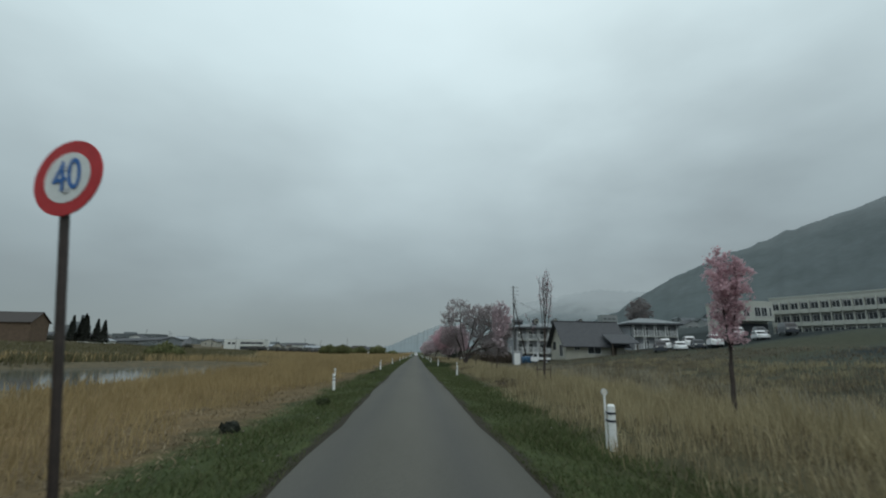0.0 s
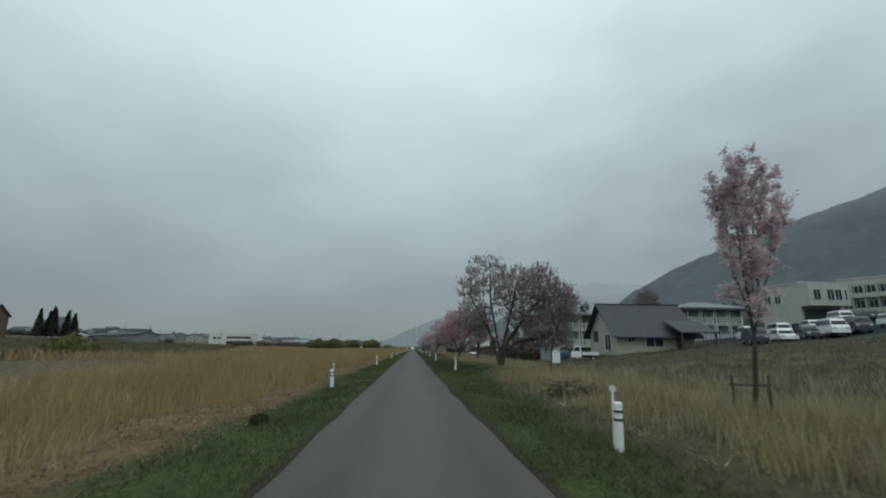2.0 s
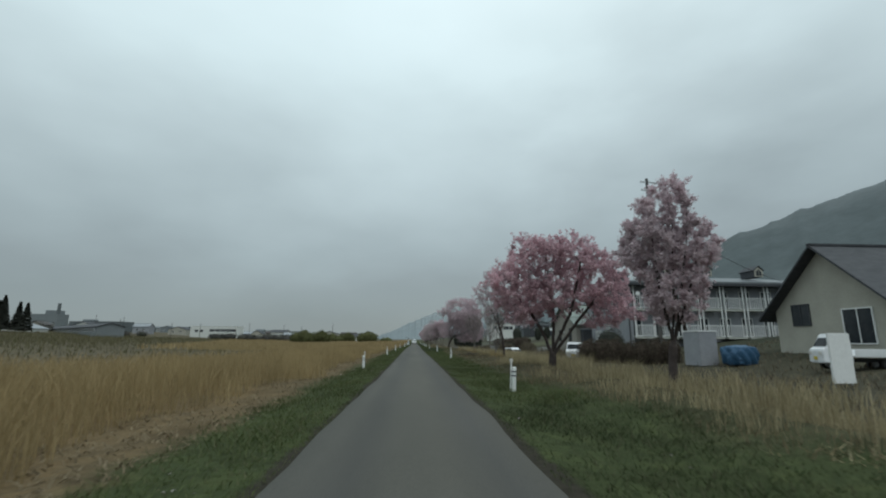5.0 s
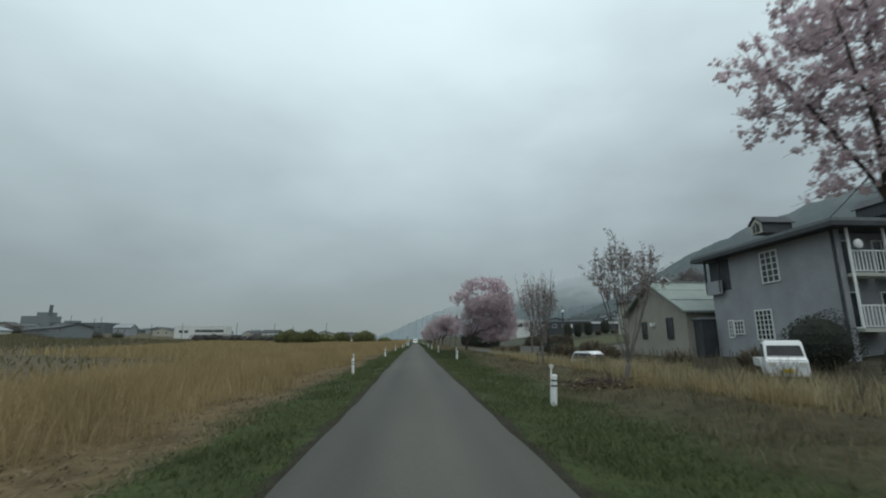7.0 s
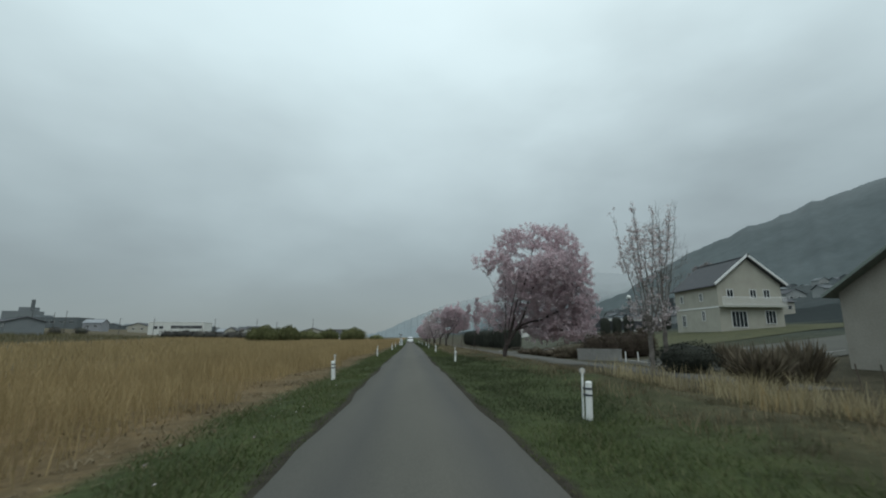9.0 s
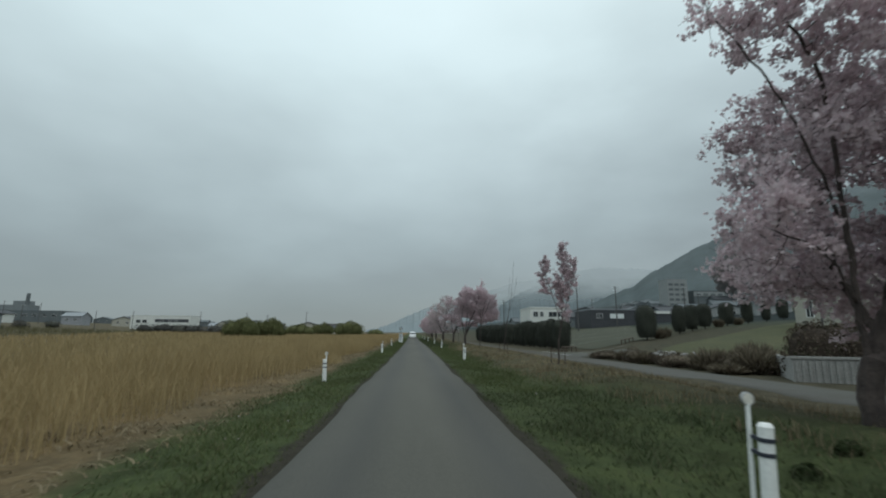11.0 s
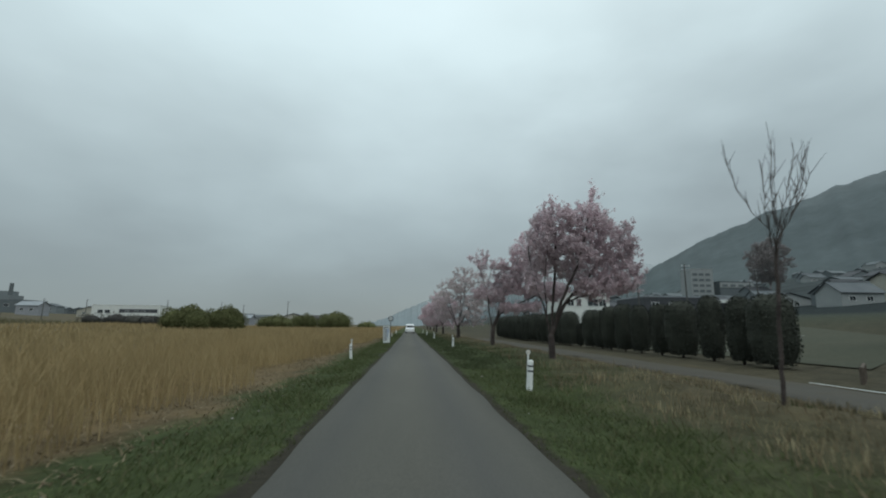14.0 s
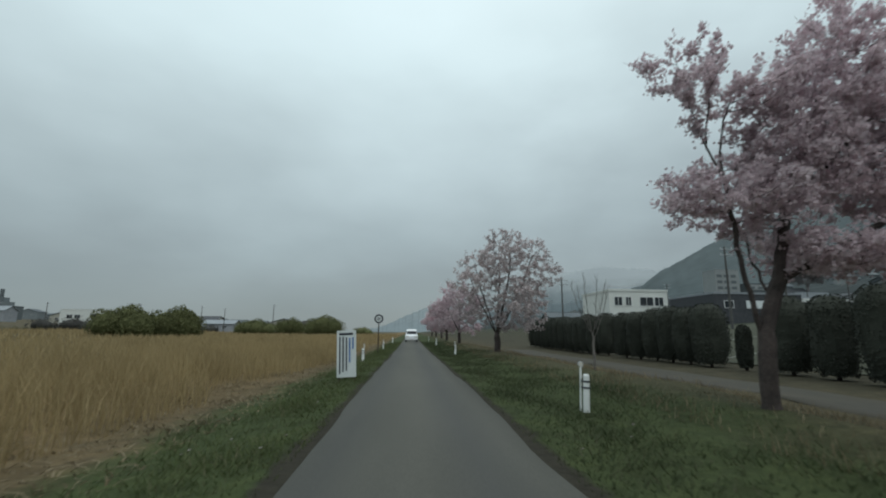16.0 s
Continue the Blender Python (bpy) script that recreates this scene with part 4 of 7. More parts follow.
# the large round cherry beside the parking place
limb_tree(5.68, 132.6, [((0, 0, -0.1), (0.02, 0, 0.4), (0.1, 0, 0.85)), ((0.06, 0, 0.65), (0.06, 0.05, 1.6), (0.14, 0.1, 2.9), (0.1, 0.1, 4.9), (-0.5, 0, 6.0)), ((0.1, 0, 0.85), (0.42, -0.15, 2.0), (0.71, -0.2, 3.2), (1.2, -0.2, 4.4), (1.7, -0.2, 5.9), (1.9, -0.2, 7.2)), ((0.12, 0, 0.8), (0.5, 0.1, 1.4), (1.22, 0.1, 2.55), (1.75, 0.2, 3.9), (2.4, 0.2, 5.4), (3.6, 0.2, 7.2)), ((0.85, 0.1, 1.9), (1.5, 0, 2.2), (2.5, -0.1, 2.45), (3.8, -0.1, 3.2), (5.0, -0.1, 4.4)), ((0.75, 0.1, 1.75), (1.4, 0.3, 1.95), (2.3, 0.5, 1.95), (3.8, 0.5, 1.75)), ((0.2, -0.1, 1.6), (0.3, -0.8, 3.0), (0.7, -1.3, 5.0)), ((0.3, 0.1, 1.2), (0.8, 1.0, 2.2), (1.5, 1.8, 3.6), (1.9, 2.0, 5.0)), ((0.13, 0.1, 2.6), (-0.4, 0, 3.9), (-0.9, 0, 4.9), (-1.6, 0, 5.8)), ((0.05, 0, 1.5), (-0.4, -0.1, 2.2), (-1.1, -0.1, 2.5))],
          ((-1.0, 0, 2.6, 0.55, 0.8, 0.8), (0.0, 0.1, 3.7, 0.7, 0.9, 0.8), (-1.5, 0, 5.8, 0.55, 0.6, 0.35, 0.5), (-0.3, 0, 6.0, 1.1, 1.2, 0.9), (0.7, 0, 7.2, 1.1, 1.3, 0.8), (1.0, -0.3, 4.9, 1.5, 1.7, 1.2, 0.8), (2.6, 0, 7.4, 1.4, 1.5, 0.8), (3.7, 0, 6.9, 1.3, 1.6, 1.1), (4.7, 0, 5.5, 1.0, 1.5, 1.2, 1.1), (3.3, -0.3, 5.0, 1.8, 1.9, 1.5), (4.3, 0, 3.6, 1.45, 1.9, 1.4, 1.4), (5.2, 0, 2.7, 0.75, 1.3, 0.9, 1.3), (2.4, -0.4, 3.3, 1.2, 1.5, 0.9, 1.1), (3.9, 0, 1.9, 1.7, 1.8, 0.9, 1.9), (2.5, 0.3, 1.5, 0.9, 1.3, 0.6, 1.2), (0.2, 1.5, 2.4, 0.9, 0.9, 0.9, 1.2), (1.6, 2.1, 2.6, 1.3, 1.2, 1.1, 1.2), (3.2, 2.4, 2.1, 1.4, 1.2, 1.1, 1.4), (1.4, 1.8, 4.6, 1.5, 1.3, 1.2), (3.2, 2.2, 5.2, 1.5, 1.3, 1.3), (2.4, -1.8, 5.2, 1.3, 1.1, 1.2), (1.1, 0, 8.0, 0.4, 0.45, 0.4), (3.9, 0, 8.1, 0.4, 0.4, 0.4), (2.3, 0, 8.0, 0.4, 0.4, 0.3)),
          "large round cherry tree in full pink blossom", M_BARK, M_PINK, 130000, 0.042, 14, 0.14, 4300, 0.2, 0.24, 3.0, 2, (0.16, 0.46), 0.55, 0.075, 1.1)
limb_tree(5.4, 144.1, [((0, 0, -0.1), (0.05, 0, 0.9), (0.2, 0, 1.7)), ((0.15, 0, 1.5), (-0.15, 0, 2.7), (-0.55, 0, 3.8)), ((0.2, 0, 1.7), (0.3, 0.1, 3.2), (0.35, 0.1, 4.6)), ((0.2, 0, 1.7), (0.55, -0.1, 2.8), (0.8, -0.1, 3.9))],
          ((-0.42, 0, 3.4, 0.2, 0.24, 0.8), (0.33, 0, 3.9, 0.24, 0.25, 0.95), (0.68, 0, 3.4, 0.2, 0.22, 0.8), (0.3, 0, 2.9, 0.3, 0.3, 0.7), (0.28, 0, 2.2, 0.2, 0.22, 0.7)),
          "slim forked young cherry tree in pink blossom", M_BARK, M_PINK, 19000, 0.024, 15, 0.029, 380, 0.15, 0.15, 1.2, 2, (0.08, 0.26), 1.1, 0.042, 1.3, stakes=True)
limb_tree(5.45, 154.6, [((0, 0, -0.1), (0.2, 0, 1.6), (0.45, 0, 3.0), (0.62, 0, 4.2), (0.75, 0, 5.5)), ((0.4, 0, 2.6), (0.75, 0.1, 3.5), (0.95, 0.1, 4.6)), ((0.45, 0, 2.9), (0.4, -0.1, 3.7), (0.45, -0.1, 4.5)), ((0.3, 0, 2.2), (0.5, -0.15, 3.0), (0.55, -0.2, 3.8))], (), "very thin bare young tree with stakes", M_BARK, None, 0, seed=27, trunk=0.026, fine=0.006, step=0.2, twigs=1, reach_out=(0.1, 0.28), up=1.2, bare=1.6, stakes=True)
limb_tree(5.5, 164.7, fan_limbs(2.3, 4.35, 1.3, 8, 23, 0.35), (), "vase-shaped bare young tree", M_BARK, None, 0, seed=23, trunk=0.032, fine=0.0055, step=0.16, twigs=2, reach_out=(0.15, 0.4), up=1.4, bare=2.3)

# the vase-shaped cherry and the open-limbed cherry before the hedge
limb_tree(5.62, 175.73, [((0, 0, -0.1), (-0.02, 0, 0.5), (-0.02, 0, 1.0)), ((-0.04, 0, 0.8), (-0.26, 0, 1.9), (-0.6, 0.1, 3.0), (-0.85, 0.1, 4.4)), ((0, 0, 0.9), (0.15, 0.2, 2.2), (0.3, 0.3, 3.6), (0.4, 0.3, 5.2)), ((0.05, 0, 1.0), (0.3, -0.3, 2.2), (0.9, -0.5, 3.5), (1.4, -0.4, 5.1)), ((0.1, 0, 1.2), (0.6, 0, 2.2), (1.4, 0.1, 3.0), (2.3, 0.1, 4.2)), ((0.5, 0.1, 2.05), (1.3, 0.2, 2.45), (2.4, 0.2, 2.5)), ((-0.2, -0.1, 1.8), (-0.4, -0.6, 3.0), (-0.3, -0.8, 4.4))],
          ((-0.5, 0, 4.1, 0.5, 0.9, 1.1), (0.3, 0, 5.3, 0.9, 1.0, 0.8), (1.6, 0, 5.4, 0.85, 1.0, 0.8), (0.9, 0, 4.0, 1.2, 1.2, 1.0), (2.6, 0, 4.4, 0.9, 1.1, 1.0), (2.7, 0, 3.2, 1.0, 1.2, 0.8), (1.7, 0, 2.7, 0.9, 1.1, 0.5), (1.9, 0, 6.5, 0.25, 0.25, 0.4), (-0.65, 0, 2.9, 0.35, 0.5, 0.5)),
          "vase-shaped cherry tree in full pink blossom", M_BARK, M_PINK, 64000, 0.036, 118, 0.125, 1800, 0.19, 0.22, 2.5, 2, (0.16, 0.48), 0.9, 0.06, 1.8)
limb_tree(5.42, 187.3, [((0, 0, -0.1), (0, 0, 0.6), (0.05, 0, 1.2)), ((0, 0, 1.0), (-0.22, 0, 2.3), (-0.32, 0, 3.4), (-0.7, 0, 4.5), (-0.95, 0, 5.6)), ((0.06, 0, 1.2), (0.5, 0.1, 2.2), (0.9, 0.2, 3.4), (1.5, 0.2, 4.7), (2.0, 0.1, 6.2)), ((0.35, 0, 1.9), (1.5, -0.1, 2.6), (2.8, -0.2, 3.2), (3.9, -0.2, 3.6)), ((0.9, 0.1, 3.3), (2.0, 0, 4.4), (3.5, 0, 5.7)), ((-0.3, 0, 3.2), (-0.2, 0.2, 4.2), (0.1, 0.3, 5.1)), ((0.3, 0.1, 1.7), (0.6, 0.9, 2.8), (1.2, 1.3, 4.2)), ((-0.6, 0, 4.2), (-0.5, -0.1, 5.1), (-0.35, -0.1, 5.9))],
          ((-0.95, 0, 5.4, 0.7, 0.7, 0.7, 0.10), (-0.75, 0, 3.2, 0.6, 0.7, 0.4), (0.0, 0, 3.2, 0.8, 0.9, 0.7), (0.4, 0, 5.1, 0.6, 0.8, 0.35), (1.9, 0, 5.9, 0.75, 0.9, 0.8), (2.0, 0, 6.9, 0.3, 0.35, 0.5), (2.7, 0, 5.0, 1.2, 1.2, 0.65), (3.8, 0, 5.9, 0.65, 0.8, 0.5), (2.3, 0.2, 3.8, 1.2, 1.3, 0.7), (3.9, 0, 3.5, 1.0, 1.2, 0.75), (1.2, 0, 2.3, 0.9, 1.0, 0.35), (2.6, 0, 2.4, 0.8, 0.8, 0.35), (1.0, 0.1, 3.9, 0.9, 1.0, 0.7), (1.4, 0, 4.9, 0.8, 0.9, 0.6)),
          "spreading cherry tree in pink blossom with open limbs", M_BARK, M_PINK, 72000, 0.037, 19, 0.125, 1800, 0.2, 0.23, 2.5, 2, (0.16, 0.46), 0.8, 0.062, 1.5)
limb_tree(7.22, 198.24, fan_limbs(1.3, 3.9, 1.5, 6, 20), (), "bare young tree with upright twigs", M_BARK_PALE, None, 0, seed=20, trunk=0.05, fine=0.008, step=0.2, twigs=2, reach_out=(0.15, 0.4), up=1.0, bare=1.2)
limb_tree(5.6, 209.75, round_limbs(8.0, 7.4, 21, 0.16, 5), round_lobes(8.0, 7.6, 21, 0.24, 10, 1.4), "wide cherry tree in pale pink blossom", M_BARK, M_WHITISH, 30000, 0.054, 21, 0.2, 900, 0.28, 0.36, 3.0, 2, (0.15, 0.45), 0.4, 0.08, 1.4)
for i, (x, y, h, w, m) in enumerate(((5.5, 231.8, 7.1, 6.3, M_PINK), (5.5, 249.5, 6.7, 5.9, M_PINK), (5.9, 267.1, 7.1, 5.9, M_ROSE), (5.9, 285.6, 6.7, 5.9, M_PINK), (5.9, 305.8, 6.7, 5.9, M_PINK))):
    limb_tree(x, y, round_limbs(h, w, 40 + i), round_lobes(h, w, 40 + i, 0.22), "cherry tree in pink blossom far along the road", M_BARK, m, 9000, 0.1, 40 + i, 0.18, 300, 0.4, 0.5, 3.0, 1, (0.2, 0.5), 0.4, 0.16, 1.2)

# ---- roadside posts ----
def cyl(bm, r1, r2, depth, m, seg=16):
    bmesh.ops.create_cone(bm, segments=seg, radius1=r1, radius2=r2, depth=depth, cap_ends=True, matrix=m)


def box(bm, sx, sy, sz, m, bevel=0.0):
    made = bmesh.ops.create_cube(bm, size=1.0, matrix=m @ Matrix.Diagonal((sx, sy, sz, 1)))
    if bevel:
        edges = {e for v in made["verts"] for e in v.link_edges}
        bmesh.ops.bevel(bm, geom=list(edges), offset=bevel, segments=2, affect="EDGES")


def boxed(name, sx, sy, sz, m, mat, parent, label="", bevel=0.0):
    bm = bmesh.new()
    box(bm, sx, sy, sz, m, bevel)
    return part(name, bm, mat, parent, label)


def marker_post():
    e = thing("marker_post", pose(2.89, 6.38, float(ground_z(2.89, 6.38)) - 0.04), "white plastic marker post with two dark bands and a round reflector", "marker post", "posts along the road")
    bm = bmesh.new()
    cyl(bm, 0.053, 0.051, 0.74, pose(0, 0, 0.245), 20)
    part("post", bm, M_WHITE, e)
    bm = bmesh.new()
    cyl(bm, 0.054, 0.038, 0.025, pose(0, 0, 0.627), 20)
    part("cap", bm, M_WHITE, e)
    for z in (0.525, 0.425):
        bm = bmesh.new()
        cyl(bm, 0.056, 0.056, 0.03, pose(0, 0, z), 20)
        box(bm, 0.042, 0.10, 0.025, pose(-0.02, 0.075, z))
        part("band", bm, M_BAND, e, "dark blue-black strap")
    bm = bmesh.new()
    cyl(bm, 0.016, 0.016, 0.86, pose(-0.035, 0.12, 0.33), 12)
    part("reflector_pole", bm, M_WHITE, e)
    bm = bmesh.new()
    cyl(bm, 0.049, 0.049, 0.02, pose(-0.035, 0.12, 0.79, 90, 0, 0), 20)
    part("reflector_rim", bm, M_STEEL, e)
    bm = bmesh.new()
    cyl(bm, 0.041, 0.041, 0.026, pose(-0.035, 0.12, 0.79, 90, 0, 0), 20)
    part("reflector", bm, M_REFLECT, e, "round pale reflector disc")
    return e


posts_right = ((2.89, 6.38), (2.65, 27.59), (2.52, 48.22), (2.44, 68.63), (2.64, 90.51), (2.77, 112.31), (2.45, 130.37), (2.45, 149.06), (2.56, 167.58), (2.98, 188.24), (2.86, 209.16), (2.86, 230.16), (2.86, 251.16))
posts_left = ((-2.69, 17.05), (-2.58, 37.42), (-2.66, 58.04), (-2.48, 79.72), (-2.48, 100.13), (-2.48, 120.12), (-2.44, 140.03), (-2.02, 158.00), (-2.18, 177.07), (-2.10, 202.44), (-2.18, 220.08), (-2.18, 240.24))
first_post = marker_post()
for i, (x, y) in enumerate(posts_right[1:] + posts_left):
    copy_thing(first_post, pose(x, y, float(ground_z(x, y)) - 0.04, (i % 3 - 1) * 1.0, (i % 4 - 1.5) * 0.5 + (2.5 if x > 0 else -2.5), (i * 37) % 25 - 12 - (30 if x < 0 else 0)))

# ---- hills ----
def hill(name, az_el, dist, mat, label, depth, seed):
    """A wooded ridge round the place: skyline heights by bearing, sloping down towards the valley."""
    rng = np.random.default_rng(seed)
    az = np.linspace(az_el[0][0], az_el[-1][0], 420)
    el = np.interp(az, [a for a, _ in az_el], [b for _, b in az_el])
    el = el + 0.11 * np.convolve(rng.normal(0, 1, len(az)), np.ones(3) / 3, "same")
    rows = 30
    V, F = [], []
    for a, h in zip(az, el):
        top = dist * math.tan(radians(max(h, 0.05)))
        for k in range(rows):
            f = k / (rows - 1)
            d = dist - depth * (1 - f)
            z = top * f ** 0.85 + (14 * math.sin(a * 1.9 + 1.4 * math.sin(a * 0.7)) + 4 * math.sin(a * 4.3 + 2 * f)) * dist / 3000 * f * (1 - f) - 10 * (1 - f)
            V.append((d * math.sin(radians(a)), 90 + d * math.cos(radians(a)), z))
    for i in range(len(az) - 1):
        for k in range(rows - 1):
            q = i * rows + k
            F.append((q, q + 1, q + rows + 1, q + rows))
    me = mesh_from(name, V, F, mat)
    me.polygons.foreach_set("use_smooth", np.ones(len(F), bool))
    return tagged(new(name, me), label, "hill", kind="structure")


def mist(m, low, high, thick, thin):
    """Mist put into the material: slope fades transparent to the sky between two heights."""
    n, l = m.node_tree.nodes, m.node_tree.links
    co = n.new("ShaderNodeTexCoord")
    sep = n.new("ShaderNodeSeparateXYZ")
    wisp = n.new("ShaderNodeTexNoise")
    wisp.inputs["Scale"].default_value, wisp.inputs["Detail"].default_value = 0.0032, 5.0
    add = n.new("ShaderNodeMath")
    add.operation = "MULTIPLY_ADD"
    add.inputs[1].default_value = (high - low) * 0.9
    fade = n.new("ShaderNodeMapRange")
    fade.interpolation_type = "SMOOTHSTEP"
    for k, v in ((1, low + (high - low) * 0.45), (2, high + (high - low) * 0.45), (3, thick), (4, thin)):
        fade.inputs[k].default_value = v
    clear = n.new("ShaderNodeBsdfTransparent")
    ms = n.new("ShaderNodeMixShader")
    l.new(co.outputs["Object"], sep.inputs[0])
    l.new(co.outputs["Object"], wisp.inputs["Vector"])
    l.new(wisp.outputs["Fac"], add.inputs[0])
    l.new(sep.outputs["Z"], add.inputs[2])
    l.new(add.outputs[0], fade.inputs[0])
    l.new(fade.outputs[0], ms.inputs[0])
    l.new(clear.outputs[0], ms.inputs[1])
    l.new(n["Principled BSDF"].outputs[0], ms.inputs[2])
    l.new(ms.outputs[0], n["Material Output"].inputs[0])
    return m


# forest colours paler and bluer by distance: aerial haze mixed into them
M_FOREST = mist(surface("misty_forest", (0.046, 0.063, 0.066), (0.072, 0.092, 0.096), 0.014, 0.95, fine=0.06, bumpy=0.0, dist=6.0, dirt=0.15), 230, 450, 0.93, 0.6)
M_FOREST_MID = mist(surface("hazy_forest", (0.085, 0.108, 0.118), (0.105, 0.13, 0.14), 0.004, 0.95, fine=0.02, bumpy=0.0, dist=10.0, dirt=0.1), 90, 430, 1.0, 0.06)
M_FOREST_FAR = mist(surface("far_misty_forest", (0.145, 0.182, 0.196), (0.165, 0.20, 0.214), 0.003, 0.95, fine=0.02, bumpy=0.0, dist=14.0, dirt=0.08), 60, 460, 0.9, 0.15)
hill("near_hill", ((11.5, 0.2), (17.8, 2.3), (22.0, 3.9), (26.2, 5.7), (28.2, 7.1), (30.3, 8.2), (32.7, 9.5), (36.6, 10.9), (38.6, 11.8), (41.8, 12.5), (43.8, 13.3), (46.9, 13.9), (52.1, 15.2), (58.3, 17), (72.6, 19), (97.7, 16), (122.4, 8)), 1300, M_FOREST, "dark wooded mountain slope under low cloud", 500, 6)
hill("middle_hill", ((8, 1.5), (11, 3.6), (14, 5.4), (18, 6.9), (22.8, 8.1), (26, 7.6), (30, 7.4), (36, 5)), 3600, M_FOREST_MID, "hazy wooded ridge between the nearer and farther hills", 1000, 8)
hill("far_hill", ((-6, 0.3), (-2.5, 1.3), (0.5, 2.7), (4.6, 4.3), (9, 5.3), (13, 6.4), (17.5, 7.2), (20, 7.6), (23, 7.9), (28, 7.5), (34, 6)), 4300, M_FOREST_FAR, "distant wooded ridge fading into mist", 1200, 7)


# ---- buildings ----
def face_pose(face, a, z, off):
    """Where a window or balcony sits: face S looks to -y, face W to -x; a runs along the wall."""
    return pose(a, off, z) if face == "S" else pose(off, a, z, 0, 0, -90)


def ring(w, h, t, depth, m):
    """A closed rectangular frame as one connected body."""
    bm = bmesh.new()
    L = []
    for y in (-depth / 2, depth / 2):
        for k in (t / 2, -t / 2):
            L.append([bm.verts.new(m @ Vector((sx * (w / 2 + k), y, sz * (h / 2 + k)))) for sx, sz in ((-1, -1), (1, -1), (1, 1), (-1, 1))])
    for i in range(4):
        j = (i + 1) % 4
        bm.faces.new((L[0][i], L[0][j], L[1][j], L[1][i]))
        bm.faces.new((L[2][j], L[2][i], L[3][i], L[3][j]))
        bm.faces.new((L[0][j], L[0][i], L[2][i], L[2][j]))
        bm.faces.new((L[1][i], L[1][j], L[3][j], L[3][i]))
    bmesh.ops.recalc_face_normals(bm, faces=bm.faces)
    return bm


def window(parent, face, a, z, w, h, off, frame_mat=None, mullions=1, bars=0, name="window"):
    m = face_pose(face, a, z, off)
    fm = frame_mat or M_WHITE
    t = 0.07
    f = part(name, ring(w, h, t, 0.12, m), fm, parent)
    for k in range(mullions):
        boxed("mullion", t * 0.8, 0.10, h - t, m @ pose(-w / 2 + w * (k + 1) / (mullions + 1), 0.0, 0), fm, f)
    for k in range(bars):
        boxed("glazing_bar", w - t, 0.09, t * 0.6, m @ pose(0, -0.004, -h / 2 + h * (k + 1) / (bars + 1)), fm, f)
    boxed("pane", w - t, 0.03, h - t, m, M_GLASS, f, "dark window glass")
    return f


def gable_house(name, x0, x1, y0, y1, zb, ze, zr, along, over, wall_mat, roof_mat, label, category="house"):
    """A solid-walled house with a gable roof. along: the axis of the ridge."""
    e = thing(name, pose(x0, y0, zb), label, category)
    w, d, he, hr = x1 - x0, y1 - y0, ze - zb, zr - zb
    V = [(0, 0, -1.5), (w, 0, -1.5), (w, d, -1.5), (0, d, -1.5), (0, 0, he), (w, 0, he), (w, d, he), (0, d, he)]
    if along == "x":
        V += [(0, d / 2, hr), (w, d / 2, hr)]
        F = [(0, 1, 5, 4), (2, 3, 7, 6), (1, 2, 6, 9, 5), (3, 0, 4, 8, 7), (4, 5, 9, 8), (6, 7, 8, 9), (3, 2, 1, 0)]
    else:
        V += [(w / 2, 0, hr), (w / 2, d, hr)]
        F = [(0, 1, 5, 8, 4), (2, 3, 7, 9, 6), (1, 2, 6, 5), (3, 0, 4, 7), (5, 6, 9, 8), (7, 4, 8, 9), (3, 2, 1, 0)]
    part("wall", mesh_from("wall", V, F, wall_mat), wall_mat, e)
    half = (d if along == "x" else w) / 2
    slope = (hr - he) / half
    o, th = over, 0.16
    for s in (-1, 1):
        bm = bmesh.new()
        lo, hi = (he - slope * o), hr
        if along == "x":
            q = [(-o, d / 2 + s * (half + o), lo), (w + o, d / 2 + s * (half + o), lo), (w + o, d / 2, hi), (-o, d / 2, hi)]
        else:
            q = [(w / 2 + s * (half + o), -o, lo), (w / 2 + s * (half + o), d + o, lo), (w / 2, d + o, hi), (w / 2, -o, hi)]
        lower = [bm.verts.new((a, b, c + 0.02)) for a, b, c in q]
        upper = [bm.verts.new((a, b, c + 0.02 + th)) for a, b, c in q]
        bm.faces.new(lower)
        bm.faces.new(upper)
        for k in range(4):
            bm.faces.new((lower[k], lower[(k + 1) % 4], upper[(k + 1) % 4], upper[k]))
        bmesh.ops.recalc_face_normals(bm, faces=bm.faces)
        part("roof", bm, roof_mat, e)
    bm = bmesh.new()
    if along == "x":
        box(bm, w + 2 * o, 0.3, 0.14, pose(w / 2, d / 2, hr + th + 0.03))
    else:
        box(bm, 0.3, d + 2 * o, 0.14, pose(w / 2, d / 2, hr + th + 0.03))
    part("ridge_cap", bm, roof_mat, e)
    return e


def hip_roof(e, w, d, z, rise_by, over, mat, th=0.35):
    bm = bmesh.new()
    o = over
    a = [(-o, -o), (w + o, -o), (w + o, d + o), (-o, d + o)]
    lo = [bm.verts.new((x, y, z)) for x, y in a]
    mid = [bm.verts.new((x, y, z + th)) for x, y in a]
    k = d / 2
    r = [bm.verts.new((k, d / 2, z + th + rise_by)), bm.verts.new((w - k, d / 2, z + th + rise_by))]
    bm.faces.new(lo)
    for i in range(4):
        bm.faces.new((lo[i], lo[(i + 1) % 4], mid[(i + 1) % 4], mid[i]))
    bm.faces.new((mid[0], mid[1], r[1], r[0]))
    bm.faces.new((mid[1], mid[2], r[1]))
    bm.faces.new((mid[2], mid[3], r[0], r[1]))
    bm.faces.new((mid[3], mid[0], r[0]))
    bmesh.ops.recalc_face_normals(bm, faces=bm.faces)
    return part("roof", bm, mat, e)


